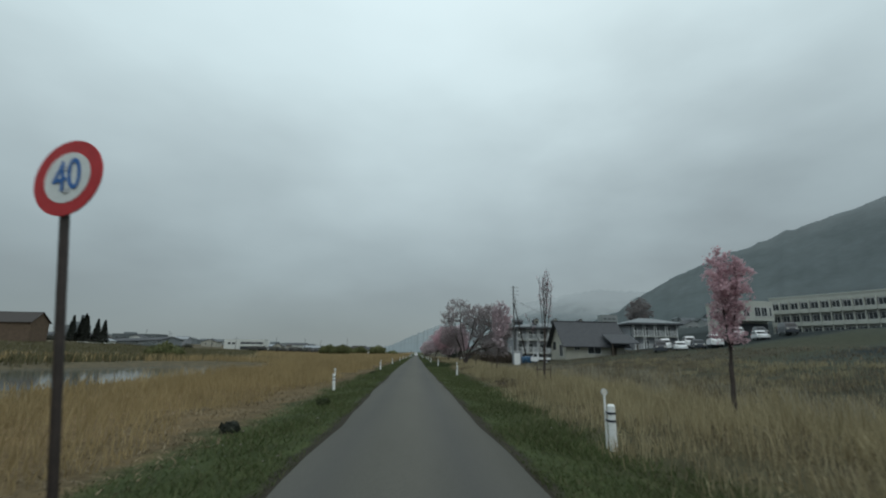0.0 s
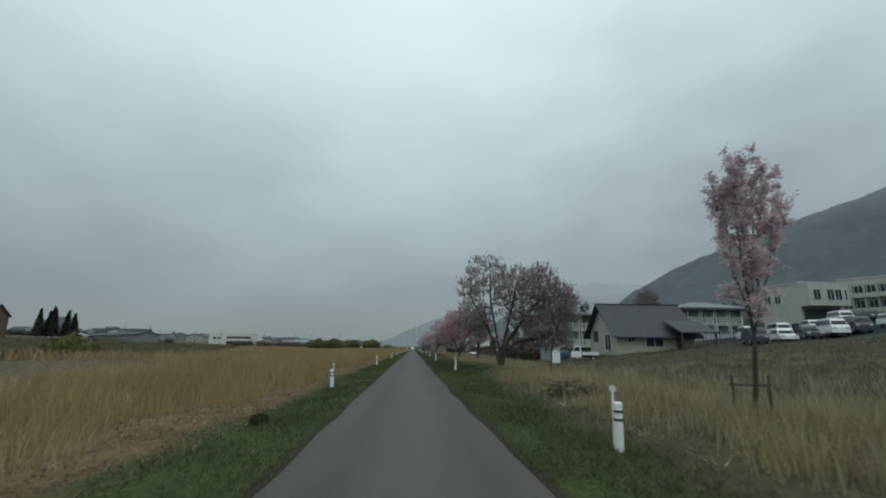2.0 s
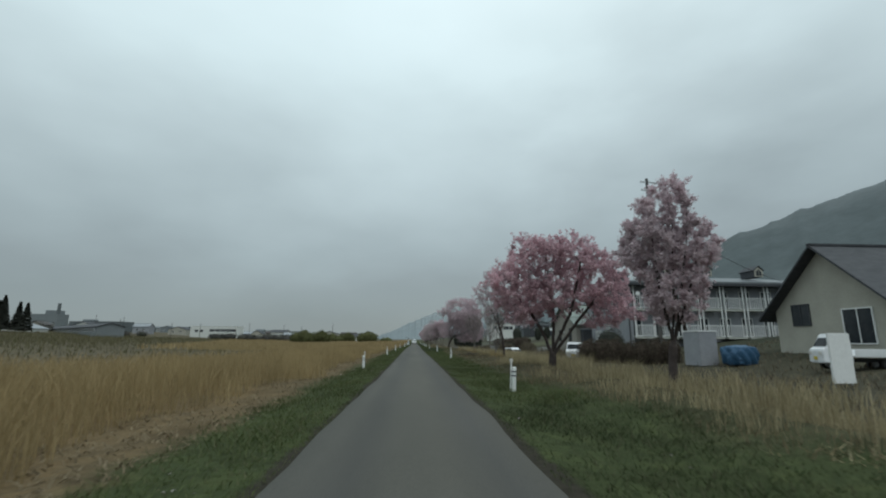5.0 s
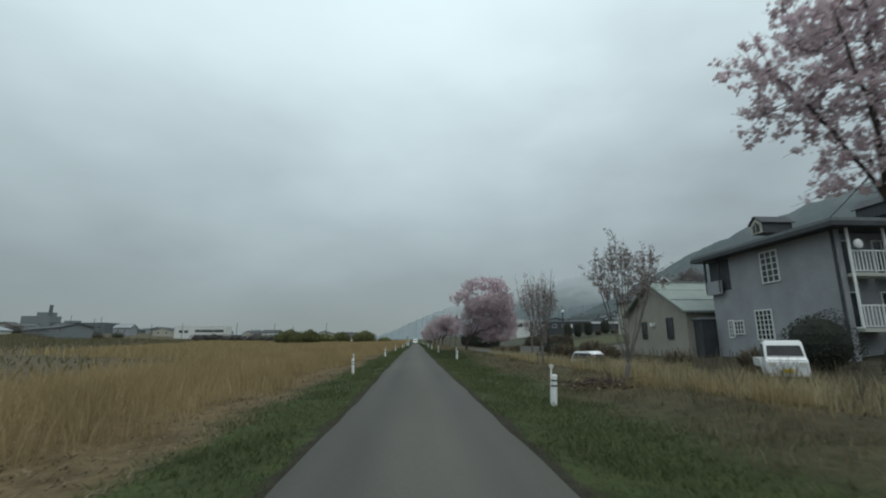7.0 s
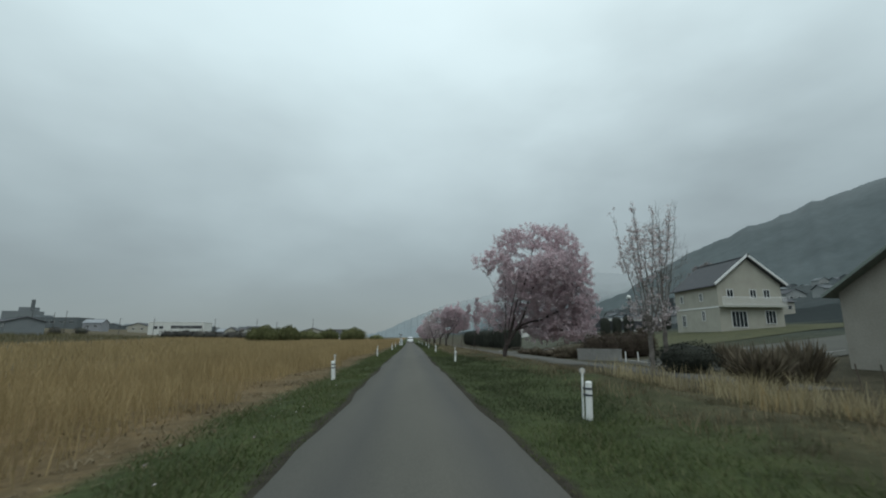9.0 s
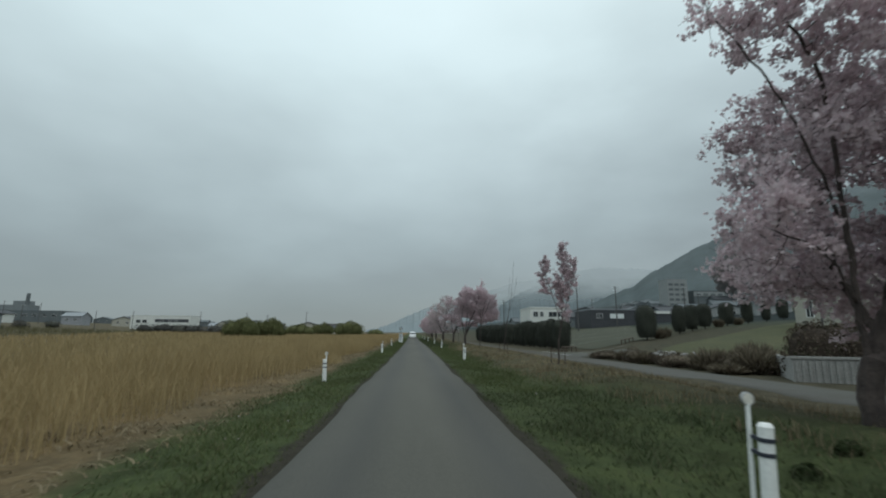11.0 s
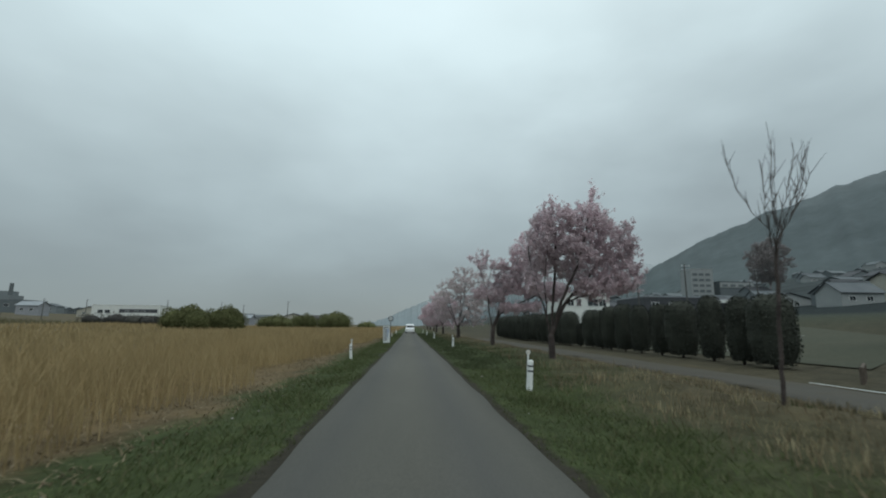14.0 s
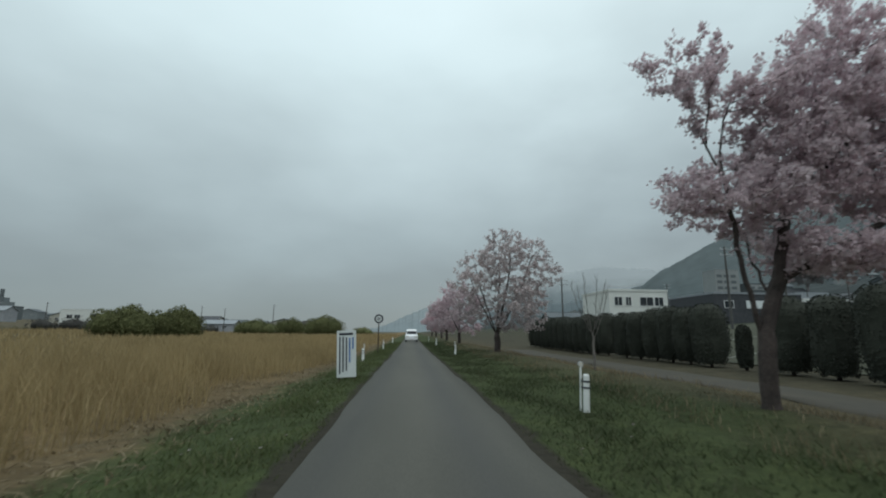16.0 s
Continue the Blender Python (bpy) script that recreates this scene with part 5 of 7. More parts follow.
def flat_block(name, x0, x1, y0, y1, zb, zt, mat, label, category="building", roof=None, parapet=0.35):
    e = thing(name, pose(x0, y0, zb), label, category)
    w, d, h = x1 - x0, y1 - y0, zt - zb
    boxed("wall", w, d, h + 1.5, pose(w / 2, d / 2, h / 2 - 0.75), mat, e)
    bm = bmesh.new()
    for cx, cy, sx, sy in ((w / 2, 0, w + 0.2, 0.2), (w / 2, d, w + 0.2, 0.2), (0, d / 2, 0.2, d - 0.2), (w, d / 2, 0.2, d - 0.2)):
        box(bm, sx, sy, parapet, pose(cx, cy, h + parapet / 2))
    part("parapet", bm, roof or mat, e)
    return e


def balcony(e, face, a, z, w, depth, off, label=""):
    """A pale balcony: floor slab, two end posts and a barred rail."""
    m = face_pose(face, a, z, off)
    b = boxed("balcony", w, depth, 0.18, m @ pose(0, -depth / 2, -0.09), M_WALL_OFF, e)
    bm = bmesh.new()
    box(bm, w, 0.06, 0.07, m @ pose(0, -depth + 0.04, 1.2))
    box(bm, w, 0.05, 0.05, m @ pose(0, -depth + 0.04, 0.12))
    n = max(6, int(w / 0.2))
    for k in range(n + 1):
        box(bm, 0.05, 0.03, 1.1, m @ pose(-w / 2 + w * k / n, -depth + 0.04, 0.65))
    part("railing", bm, M_WHITE, b)
    return b


def apartment(x0, x1, y0, y1, zb, ze, bays, label, dormers=()):
    e = thing("apartment_house", pose(x0, y0, zb), label, "apartment house")
    w, d, h = x1 - x0, y1 - y0, ze - zb
    deep = 0.9
    boxed("wall", w, d - deep, h + 1.5, pose(w / 2, (d + deep) / 2, h / 2 - 0.75), M_WALL_GREY, e)
    for x in (0.15, w - 0.15):
        boxed("end_wall", 0.3, deep, h + 1.5, pose(x, deep / 2 - 0.002, h / 2 - 0.75), M_WALL_GREY, e)
    boxed("downpipe", 0.1, 0.1, h + 0.4, pose(-0.07, 0.12, h / 2 - 0.2), M_ROOF_DARK, e, "dark rainwater pipe")
    hip_roof(e, w, d, h, 1.3, 0.9, M_ROOF_METAL, 0.22)
    bm = bmesh.new()
    box(bm, w + 1.9, d + 1.9, 0.26, pose(w / 2, d / 2, h - 0.1))
    part("soffit", bm, M_ROOF_DARK, e, "dark eaves board")
    bw = (w - 0.3) / bays
    for b in range(bays):
        ax = 0.15 + bw * (b + 0.5)
        for f in range(2):
            z = h - 5.65 + 2.95 * f
            balcony(e, "S", ax, z, bw * 0.84, 1.3, deep)
            window(e, "S", ax - bw * 0.14, z + 1.05, bw * 0.46, 1.95, deep - 0.02, mullions=1, bars=0, name="balcony_door")
            for dx in (-bw * 0.42, bw * 0.42):
                boxed("balcony_post", 0.1, 0.1, 2.95 - 0.45 * f, pose(ax + dx, -0.36, z + 1.475 - 0.225 * f), M_WHITE, e)
    for x, y, turn in dormers:
        m = pose(x, y, h + 0.85, 0, 0, turn)
        outline = [(-0.5, -0.3), (0.5, -0.3), (0.5, 0.42), (0, 0.86), (-0.5, 0.42)]
        def prism(grow, y0, y1):
            bm = bmesh.new()
            a = [bm.verts.new(m @ Vector((u * grow, y0, 0.5 + v * grow))) for u, v in outline]
            b = [bm.verts.new(m @ Vector((u * grow, y1, 0.5 + v * grow))) for u, v in outline]
            bm.faces.new(a)
            bm.faces.new(b[::-1])
            for k in range(5):
                bm.faces.new((a[k], b[k], b[(k + 1) % 5], a[(k + 1) % 5]))
            bmesh.ops.recalc_face_normals(bm, faces=bm.faces)
            return bm
        dm = part("dormer", prism(1.0, -0.5, 1.7), M_ROOF_DARK, e, "dark pointed roof dormer with a pale front")
        part("dormer_front", prism(0.98, -0.54, -0.505), M_WALL_CREAM, dm, "pale pointed front board")
        part("dormer_window", prism(0.62, -0.57, -0.545), M_GLASS, dm)
        boxed("glazing_bar", 0.04, 0.02, 0.62, m @ pose(0, -0.585, 0.6), M_WALL_CREAM, dm)
        for t in (-1, 1):
            boxed("dormer_roof", 0.82, 2.5, 0.07, m @ pose(t * 0.32, 0.6, 1.17, 0, t * 41.5, 0), M_ROOF_DARK, dm)
    return e


# cream house with a steep dark roof
house = gable_house("house", 26.6, 37.2, 80.2, 89.0, 0.5, 3.35, 7.3, "x", 0.8, M_WALL_CREAM, M_ROOF_DARK, "cream house with a steep dark slate roof")
window(house, "W", 6.6, 2.5, 1.4, 1.4, -0.02, frame_mat=M_ROOF_DARK)
window(house, "W", 2.6, 1.65, 1.9, 2.1, -0.02, name="patio_door")
window(house, "S", 5.1, 1.7, 2.4, 1.3, -0.02, mullions=1)
window(house, "S", 2.0, 2.0, 1.0, 0.7, -0.02)
bm = bmesh.new()
q = [bm.verts.new(v) for v in ((7.0, -3.0, 2.75), (12.0, -3.0, 2.75), (12.0, 1.0, 4.4), (7.0, 1.0, 4.4), (7.0, -3.0, 2.92), (12.0, -3.0, 2.92), (12.0, 1.0, 4.57), (7.0, 1.0, 4.57))]
for fc in ((3, 2, 1, 0), (4, 5, 6, 7), (0, 1, 5, 4), (1, 2, 6, 5), (2, 3, 7, 6), (3, 0, 4, 7)):
    bm.faces.new([q[i] for i in fc])
part("porch_roof", bm, M_ROOF_DARK, house, "low dark porch roof")
for dx in (7.3, 11.7):
    boxed("porch_post", 0.16, 0.16, 3.4, pose(dx, -2.7, 1.05), M_WOOD, house)
boxed("door", 1.0, 0.08, 2.1, pose(8.6, -0.03, 1.05), M_WOOD, house, "brown front door")
boxed("chimney_vent", 0.4, 0.4, 0.7, pose(8.0, 5.6, 6.0), M_STEEL, house)

apartment(23.0, 46.0, 104.4, 115.2, -0.2, 7.35, 9, "grey two-storey apartment house with white balconies and dormers", ((1.35, 6.5, -90), (5.1, 1.2, 0), (9.6, 1.2, 0), (15.6, 1.2, 0)))
apt = bpy.data.objects["apartment_house"]
window(apt, "W", 4.8, 6.0, 1.4, 2.0, -0.03, mullions=2, bars=4)
window(apt, "W", 5.9, 2.3, 1.4, 1.9, -0.03, mullions=3, bars=5)
window(apt, "W", 8.3, 2.2, 0.9, 0.9, -0.03, mullions=2, bars=2)
window(apt, "W", 9.1, 2.1, 0.45, 1.2, -0.03, mullions=1, bars=3)
# solid dark block stands for the shade inside the corner veranda
boxed("veranda_shade", 1.6, 2.2, 2.3, pose(0.78, 9.75, 6.1), M_ROOF_DARK, apt, "dark block standing for the shade of a corner veranda")
for dx, dy in ((-0.3, 10.95), (-0.3, 9.4)):
    boxed("veranda_post", 0.12, 0.12, 2.6, pose(dx, dy, 6.1), M_ROOF_DARK, apt)
boxed("veranda_wall", 0.12, 1.7, 1.0, pose(-0.3, 10.1, 5.2), M_WALL_GREY, apt)
bm = bmesh.new()
bmesh.ops.create_uvsphere(bm, u_segments=16, v_segments=8, radius=0.27, matrix=pose(0.75, -0.52, 6.4) @ Matrix.Diagonal((1, 0.35, 1, 1)))
part("satellite_dish", bm, M_WHITE, apt, "small white satellite dish")
apartment(47.5, 58.0, 98.5, 106.0, 1.7, 8.3, 4, "grey two-storey apartment house with a pale metal roof")

green_house = gable_house("house", 21.4, 33.5, 116.4, 126.2, 0.2, 3.5, 6.1, "x", 0.5, M_WALL_TAUPE, M_ROOF_GREEN, "taupe house with a pale green metal roof")
window(green_house, "W", 2.4, 1.9, 0.9, 1.7, -0.02, frame_mat=M_ROOF_DARK, mullions=0)
window(green_house, "W", 6.7, 1.8, 0.8, 1.5, -0.02, frame_mat=M_ROOF_DARK, mullions=0)
bm = bmesh.new()
box(bm, 0.35, 0.3, 0.3, pose(-0.15, 5.0, 2.3))
part("wall_lamp", bm, M_WHITE, green_house)
bm = bmesh.new()
for z in (4.0, 5.0):
    box(bm, 12.9, 0.06, 0.05, pose(6.05, 5.05 - 5.05 * (6.1 - 0.2 - z) / 2.6, z + 0.22))
part("roof_seam", bm, M_ROOF_GREEN, green_house)
shed = flat_block("lean_to", 21.9, 25.5, 115.3, 116.3, 0.0, 2.7, M_ROOF_DARK, "dark open lean-to between two houses", "shed", M_ROOF_GREY, 0.12)
cafe = gable_house("house", 42.6, 52.0, 165.0, 175.2, 2.6, 8.9, 12.6, "y", 0.5, M_WALL_CREAM, M_ROOF_DARK, "two-storey cream house with white bargeboards and balcony")
for ax in (1.8, 5.2, 7.2):
    window(cafe, "S", ax, 4.9, 0.9, 1.2, -0.02, mullions=1)
window(cafe, "S", 2.8, 1.4, 2.2, 2.2, -0.02, mullions=3)
window(cafe, "S", 7.4, 1.7, 1.5, 1.8, -0.02, mullions=2)
for ay, z, w, h in ((3.6, 4.7, 0.7, 1.1), (8.4, 4.7, 0.7, 1.1), (3.4, 2.0, 0.7, 1.4), (8.2, 1.4, 0.9, 1.7)):
    window(cafe, "W", ay, z, w, h, -0.02)
boxed("floor_band", 0.06, 10.2, 0.16, pose(-0.03, 5.1, 3.1), M_WHITE, cafe, "white band between the storeys")
balcony(cafe, "S", 4.7, 3.2, 9.2, 0.9, 0.0)
ang = math.degrees(math.atan2(3.7, 4.7))
for s in (-1, 1):
    boxed("bargeboard", 6.9, 0.1, 0.28, pose(4.7 + s * 2.6, -0.55, 8.33, 0, s * ang, 0), M_WHITE, cafe)

# white flat-roofed building and long block beyond the parking
white = flat_block("office_building", 79.6, 88.4, 110.0, 120.5, 3.8, 15.0, M_WALL_OFF, "white flat-roofed two-storey building with an undercut front")
# dark sheet on the wall stands for shade under the overhang
boxed("undercut", 8.0, 0.6, 5.6, pose(4.5, -0.05, 3.0), M_ROOF_DARK, white, "dark panel standing for the shade under the overhang")
boxed("overhang", 8.8, 2.4, 4.8, pose(4.4, -1.2, 8.8), M_WALL_OFF, white)
for ax, w in ((1.7, 1.6), (4.6, 1.5), (6.3, 1.5), (7.9, 0.55)):
    window(white, "S", ax, 8.6, w, 2.2, -2.42, mullions=1 if w > 1 else 0)
for ay in (5.6, 8.4):
    window(white, "W", ay, 8.4, 1.7, 2.0, -0.03)
for ay in (2.0, 6.0):
    boxed("door", 0.1, 1.9, 2.8, pose(-0.03, ay, 1.6), M_GLASS, white, "dark glass door")
long_block = flat_block("school_building", 94.0, 118.0, 115.0, 125.0, 5.0, 15.6, M_WALL_OFF, "long pale three-storey block with rows of balconies")
long_block.matrix_world = pose(94.5, 116.0, 6.0, 0, 0, -60)
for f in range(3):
    # dark strip on the flat wall stands for shade behind the balconies
    boxed("shade_strip", 23.2, 0.3, 1.9, pose(12.0, -0.03, 1.9 + 3.2 * f), M_ROOF_DARK, long_block, "dark strip standing for the shade behind the balconies")
    for k in range(11):
        ax = 1.3 + k * 2.12
        window(long_block, "S", ax, 1.9 + 3.2 * f, 1.5, 1.6, -0.22, mullions=1)
        boxed("balcony", 1.95, 1.0, 0.95, pose(ax, -0.5, 0.55 + 3.2 * f), M_WALL_OFF, long_block)
        boxed("partition", 0.14, 1.1, 2.9, pose(ax + 1.06, -0.5, 1.75 + 3.2 * f), M_WALL_OFF, long_block)


# ---- foliage masses ----
def leaf_cards(rng, P, N, size):
    """A card mesh: one bent leaf clump at each point, roughly facing along its normal."""
    n = len(P)
    t = rng.normal(0, 1, (n, 3))
    u = np.cross(N, t)
    u /= np.linalg.norm(u, axis=1)[:, None] + 1e-9
    v = np.cross(N, u)
    s = size * rng.uniform(0.6, 1.4, (n, 1))
    V = np.stack([P - u * s, P + v * s * 0.7 + N * s * 0.4, P + u * s, P - v * s * 0.7 + N * s * 0.3], 1).reshape(-1, 3)
    return V


def foliage_mesh(name, blobs, count, size, seed, power=2.0, inner=0.84):
    """Leaf clumps on and in lumpy rounded bodies, with a closed inner body. blobs: centre and radii."""
    rng = np.random.default_rng(seed)
    VV, FF = [], []
    base = 0
    per = max(1, count // len(blobs))
    for cx, cy, cz, rx, ry, rz in blobs:
        d = rng.normal(0, 1, (per, 3))
        d /= np.linalg.norm(d, axis=1)[:, None]
        q = (np.abs(d) ** power).sum(1) ** (-1 / power)
        lump = 1 + 0.10 * np.sin(5 * d[:, 0] + cx) + 0.10 * np.sin(6 * d[:, 1] + 4 * d[:, 2] + cy)
        r = (q * lump * rng.uniform(0.84, 1.06, per))[:, None]
        P = d * r * np.array([rx, ry, rz]) + np.array([cx, cy, cz])
        N = d + rng.normal(0, 0.5, (per, 3))
        N /= np.linalg.norm(N, axis=1)[:, None]
        V = leaf_cards(rng, P, N, size)
        i = base + np.arange(per) * 4
        VV.append(V)
        FF += [tuple(a) for a in np.stack([i, i + 1, i + 2, i + 3], 1)]
        base += 4 * per
        nu, nv = 12, 8
        core = []
        for a in range(nv + 1):
            for b in range(nu):
                th, ph = math.pi * a / nv, 2 * math.pi * b / nu
                e = np.array([math.sin(th) * math.cos(ph), math.sin(th) * math.sin(ph), math.cos(th)])
                k = (np.abs(e) ** power).sum() ** (-1 / power) * inner
                core.append(e * k * np.array([rx, ry, rz]) + np.array([cx, cy, cz]))
        VV.append(np.array(core))
        for a in range(nv):
            for b in range(nu):
                FF.append((base + a * nu + b, base + (a + 1) * nu + b, base + (a + 1) * nu + (b + 1) % nu, base + a * nu + (b + 1) % nu))
        base += len(core)
    return mesh_from(name, np.concatenate(VV), FF, None)


def stem(e, r, h, bark, x=0.0, y=0.0):
    V, F = [], []
    tube(V, F, [Vector((x, y, -0.2)), Vector((x + 0.03, y, h * 0.5)), Vector((x, y + 0.02, h))], [r, r * 0.85, r * 0.7], 8)
    return part("trunk", mesh_from("trunk", V, F, bark), bark, e)


def bush(x, y, w, h, label, mat, seed, count=6000, size=0.17, lumps=4):
    rnd = random.Random(seed)
    z = float(ground_z(x, y))
    e = thing("bush", pose(x, y, z - 0.1), label, "bush")
    blobs = []
    for k in range(lumps):
        f = (k + 0.5) / lumps - 0.5
        hh = h * (1 - 1.5 * f * f) * rnd.uniform(0.9, 1.0)
        blobs.append((f * w * 0.72, rnd.uniform(-0.15, 0.15) * w, hh * 0.45, w / lumps * 0.86, w * 0.24, hh * 0.55))
    part("crown", foliage_mesh("crown", blobs, count, size, seed), mat, e)
    for k in range(3):
        stem(e, 0.12, h * 0.5, M_BARK, (k - 1) * w * 0.2)
    return e


def clipped_conifer(x, y, w, h, seed, label="dark clipped conifer of a tall garden hedge", group="conifers of the hedge", bare=0.25):
    """A column of dense foliage, a little narrower at the foot and rounded off at the top."""
    z = float(ground_z(x, y))
    rnd, rng = random.Random(seed), np.random.default_rng(seed)
    e = thing("conifer", pose(x, y, z, 0, 0, rnd.uniform(0, 360)), label, "conifer", group)
    body = h - bare
    top = rnd.uniform(0.66, 0.78)
    wide = lambda f: w / 2 * (0.66 + 0.34 * np.sin(np.clip(f / 0.38, 0, 1) * 1.57) ** 0.8) * np.sqrt(np.clip(1 - (np.clip(f - top, 0, 1) / (1.02 - top)) ** 2.2, 0, 1))
    n = 2200
    f, a = rng.uniform(0, 1, n), rng.uniform(0, 2 * np.pi, n)
    lump = 1 + 0.05 * np.sin(3 * a + 7 * f + seed) + 0.04 * np.sin(5 * a - 11 * f)
    r = wide(f) * lump * rng.uniform(0.9, 1.04, n)
    P = np.stack([np.cos(a) * r, np.sin(a) * r, bare + body * f], 1)
    N = np.stack([np.cos(a), np.sin(a), 0.25 + 1.2 * np.clip(f - top, 0, 1)], 1) + rng.normal(0, 0.5, (n, 3))
    N /= np.linalg.norm(N, axis=1)[:, None]
    V = leaf_cards(rng, P, N, 0.05)
    i = np.arange(n) * 4
    F = [tuple(q) for q in np.stack([i, i + 1, i + 2, i + 3], 1)]
    base, nu, nv = 4 * n, 14, 12
    core = []
    for k in range(nv + 1):
        ff = k / nv
        for j in range(nu):
            t = 2 * math.pi * j / nu
            rr = float(wide(np.array(ff))) * 0.92 * (1 + 0.05 * math.sin(3 * t + 7 * ff + seed))
            core.append((math.cos(t) * rr, math.sin(t) * rr, bare + body * (0.02 + 0.96 * ff)))
    for k in range(nv):
        for j in range(nu):
            F.append((base + k * nu + j, base + k * nu + (j + 1) % nu, base + (k + 1) * nu + (j + 1) % nu, base + (k + 1) * nu + j))
    F.append(tuple(base + j for j in range(nu))[::-1])
    part("crown", mesh_from("crown", np.concatenate([V, np.array(core)]), F, M_CONIFER), M_CONIFER, e)
    stem(e, 0.09, h * 0.5, M_BARK)
    return e


def fir(x, y, h, w, seed):
    z = float(ground_z(x, y))
    e = thing("fir_tree", pose(x, y, z), "tall dark pointed fir tree", "fir tree", "row of firs")
    rng = np.random.default_rng(seed)
    n = 1500
    f = rng.uniform(0.06, 1, n)
    tier = (f * 9) % 1.0
    r = w / 2 * (1 - f) * (1.15 - 0.45 * tier) + 0.1
    a = rng.uniform(0, 2 * np.pi, n)
    k = np.sqrt(rng.uniform(0.25, 1, n))
    P = np.stack([np.cos(a) * r * k, np.sin(a) * r * k, f * h], 1)
    N = np.stack([np.cos(a) * 0.5, np.sin(a) * 0.5, np.full(n, 0.9)], 1) + rng.normal(0, 0.2, (n, 3))
    N /= np.linalg.norm(N, axis=1)[:, None]
    V = leaf_cards(rng, P, N, 0.55)
    i = np.arange(n) * 4
    part("crown", mesh_from("crown", V, np.stack([i, i + 1, i + 2, i + 3], 1), M_CONIFER), M_CONIFER, e)
    stem(e, 0.25, h * 0.9, M_BARK)


# ---- the far river bank on the left ----
bush(-48.6, 262.0, 10.4, 6.2, "broad rounded willow bush in fresh olive leaf", M_WILLOW, 51, lumps=3)
bush(-41.6, 266.0, 8.6, 5.8, "broad rounded willow bush in fresh olive leaf", M_WILLOW, 52, lumps=3)
bush(-47.5, 324.0, 13.5, 5.0, "low rounded willow bush in olive leaf", M_WILLOW, 53)
bush(-40.0, 338.0, 9.5, 6.0, "low rounded willow bush in olive leaf", M_WILLOW, 54, lumps=3)
bush(-26.5, 322.0, 11.8, 7.0, "single rounded willow bush in dark olive leaf", M_WILLOW, 55, lumps=3)
bush(-45.0, 86.0, 7.0, 3.0, "olive willow bush on the far pond bank", M_WILLOW, 57, 1500, 0.2)
bush(-17.0, 345.0, 8.0, 3.4, "small dark bush at the far roadside", M_WILLOW, 56, 1200)
for k, (dx, hh) in enumerate(((0, 15.0), (4.5, 16.5), (8.5, 15.2), (12.5, 14.0), (19.5, 13.5), (2.5, 14.0))):
    fir(-217 + dx, 303 + (k % 2) * 4, hh * 1.1, 8.0, 60 + k)

town_white = flat_block("office_building", -165.0, -131.0, 408.0, 420.0, 2.3, 11.0, M_WALL_WHITE, "white two-storey building with a deep balcony across the river")
# dark panels on the closed wall stand for shade in balcony and ground floor
boxed("balcony_shade", 19.0, 0.5, 2.6, pose(23.5, -0.1, 5.6), M_ROOF_DARK, town_white, "dark panel standing for the shade of a deep balcony")
boxed("balcony_front", 19.0, 1.0, 1.6, pose(23.5, -0.5, 4.2), M_WALL_WHITE, town_white)
boxed("ground_floor_shade", 19.0, 0.5, 2.6, pose(23.5, -0.1, 1.6), M_ROOF_DARK, town_white, "dark panel standing for the shade of an open ground floor")
for ax in (4.5, 8.0):
    window(town_white, "S", ax, 5.6, 2.6, 1.8, -0.05)
for ax in (18, 22.5, 26):
    window(town_white, "S", ax, 5.9, 1.6, 1.0, -0.4)
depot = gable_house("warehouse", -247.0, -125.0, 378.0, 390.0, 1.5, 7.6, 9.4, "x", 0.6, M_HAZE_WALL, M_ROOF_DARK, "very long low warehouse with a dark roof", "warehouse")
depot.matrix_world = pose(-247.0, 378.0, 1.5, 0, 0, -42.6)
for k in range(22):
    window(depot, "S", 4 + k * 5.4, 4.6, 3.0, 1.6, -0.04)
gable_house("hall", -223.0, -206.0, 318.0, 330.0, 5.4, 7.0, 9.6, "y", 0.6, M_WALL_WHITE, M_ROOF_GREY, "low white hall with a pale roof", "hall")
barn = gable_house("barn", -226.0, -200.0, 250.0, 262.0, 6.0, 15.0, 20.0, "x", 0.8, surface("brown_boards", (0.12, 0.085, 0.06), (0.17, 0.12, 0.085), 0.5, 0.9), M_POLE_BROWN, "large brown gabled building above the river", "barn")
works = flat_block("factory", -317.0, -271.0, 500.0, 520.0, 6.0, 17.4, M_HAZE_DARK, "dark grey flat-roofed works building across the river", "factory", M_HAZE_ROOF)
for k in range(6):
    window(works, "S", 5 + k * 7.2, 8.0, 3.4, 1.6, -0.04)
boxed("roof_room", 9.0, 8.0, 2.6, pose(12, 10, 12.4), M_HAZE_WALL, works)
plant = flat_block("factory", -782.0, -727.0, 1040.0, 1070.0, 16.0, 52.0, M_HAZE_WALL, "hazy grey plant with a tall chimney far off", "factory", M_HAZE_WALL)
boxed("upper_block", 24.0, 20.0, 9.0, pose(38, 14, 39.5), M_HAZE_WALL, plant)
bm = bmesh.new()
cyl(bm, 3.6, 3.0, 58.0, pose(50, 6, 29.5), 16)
part("chimney", bm, M_HAZE_DARK, plant, "tall dark chimney")
rnd = random.Random(77)
roofs = (M_ROOF_DARK, M_ROOF_GREY, M_ROOF_DARK, M_POLE_BROWN)
walls = (M_WALL_WHITE, M_WALL_GREY, M_WALL_CREAM, M_WALL_TAUPE)
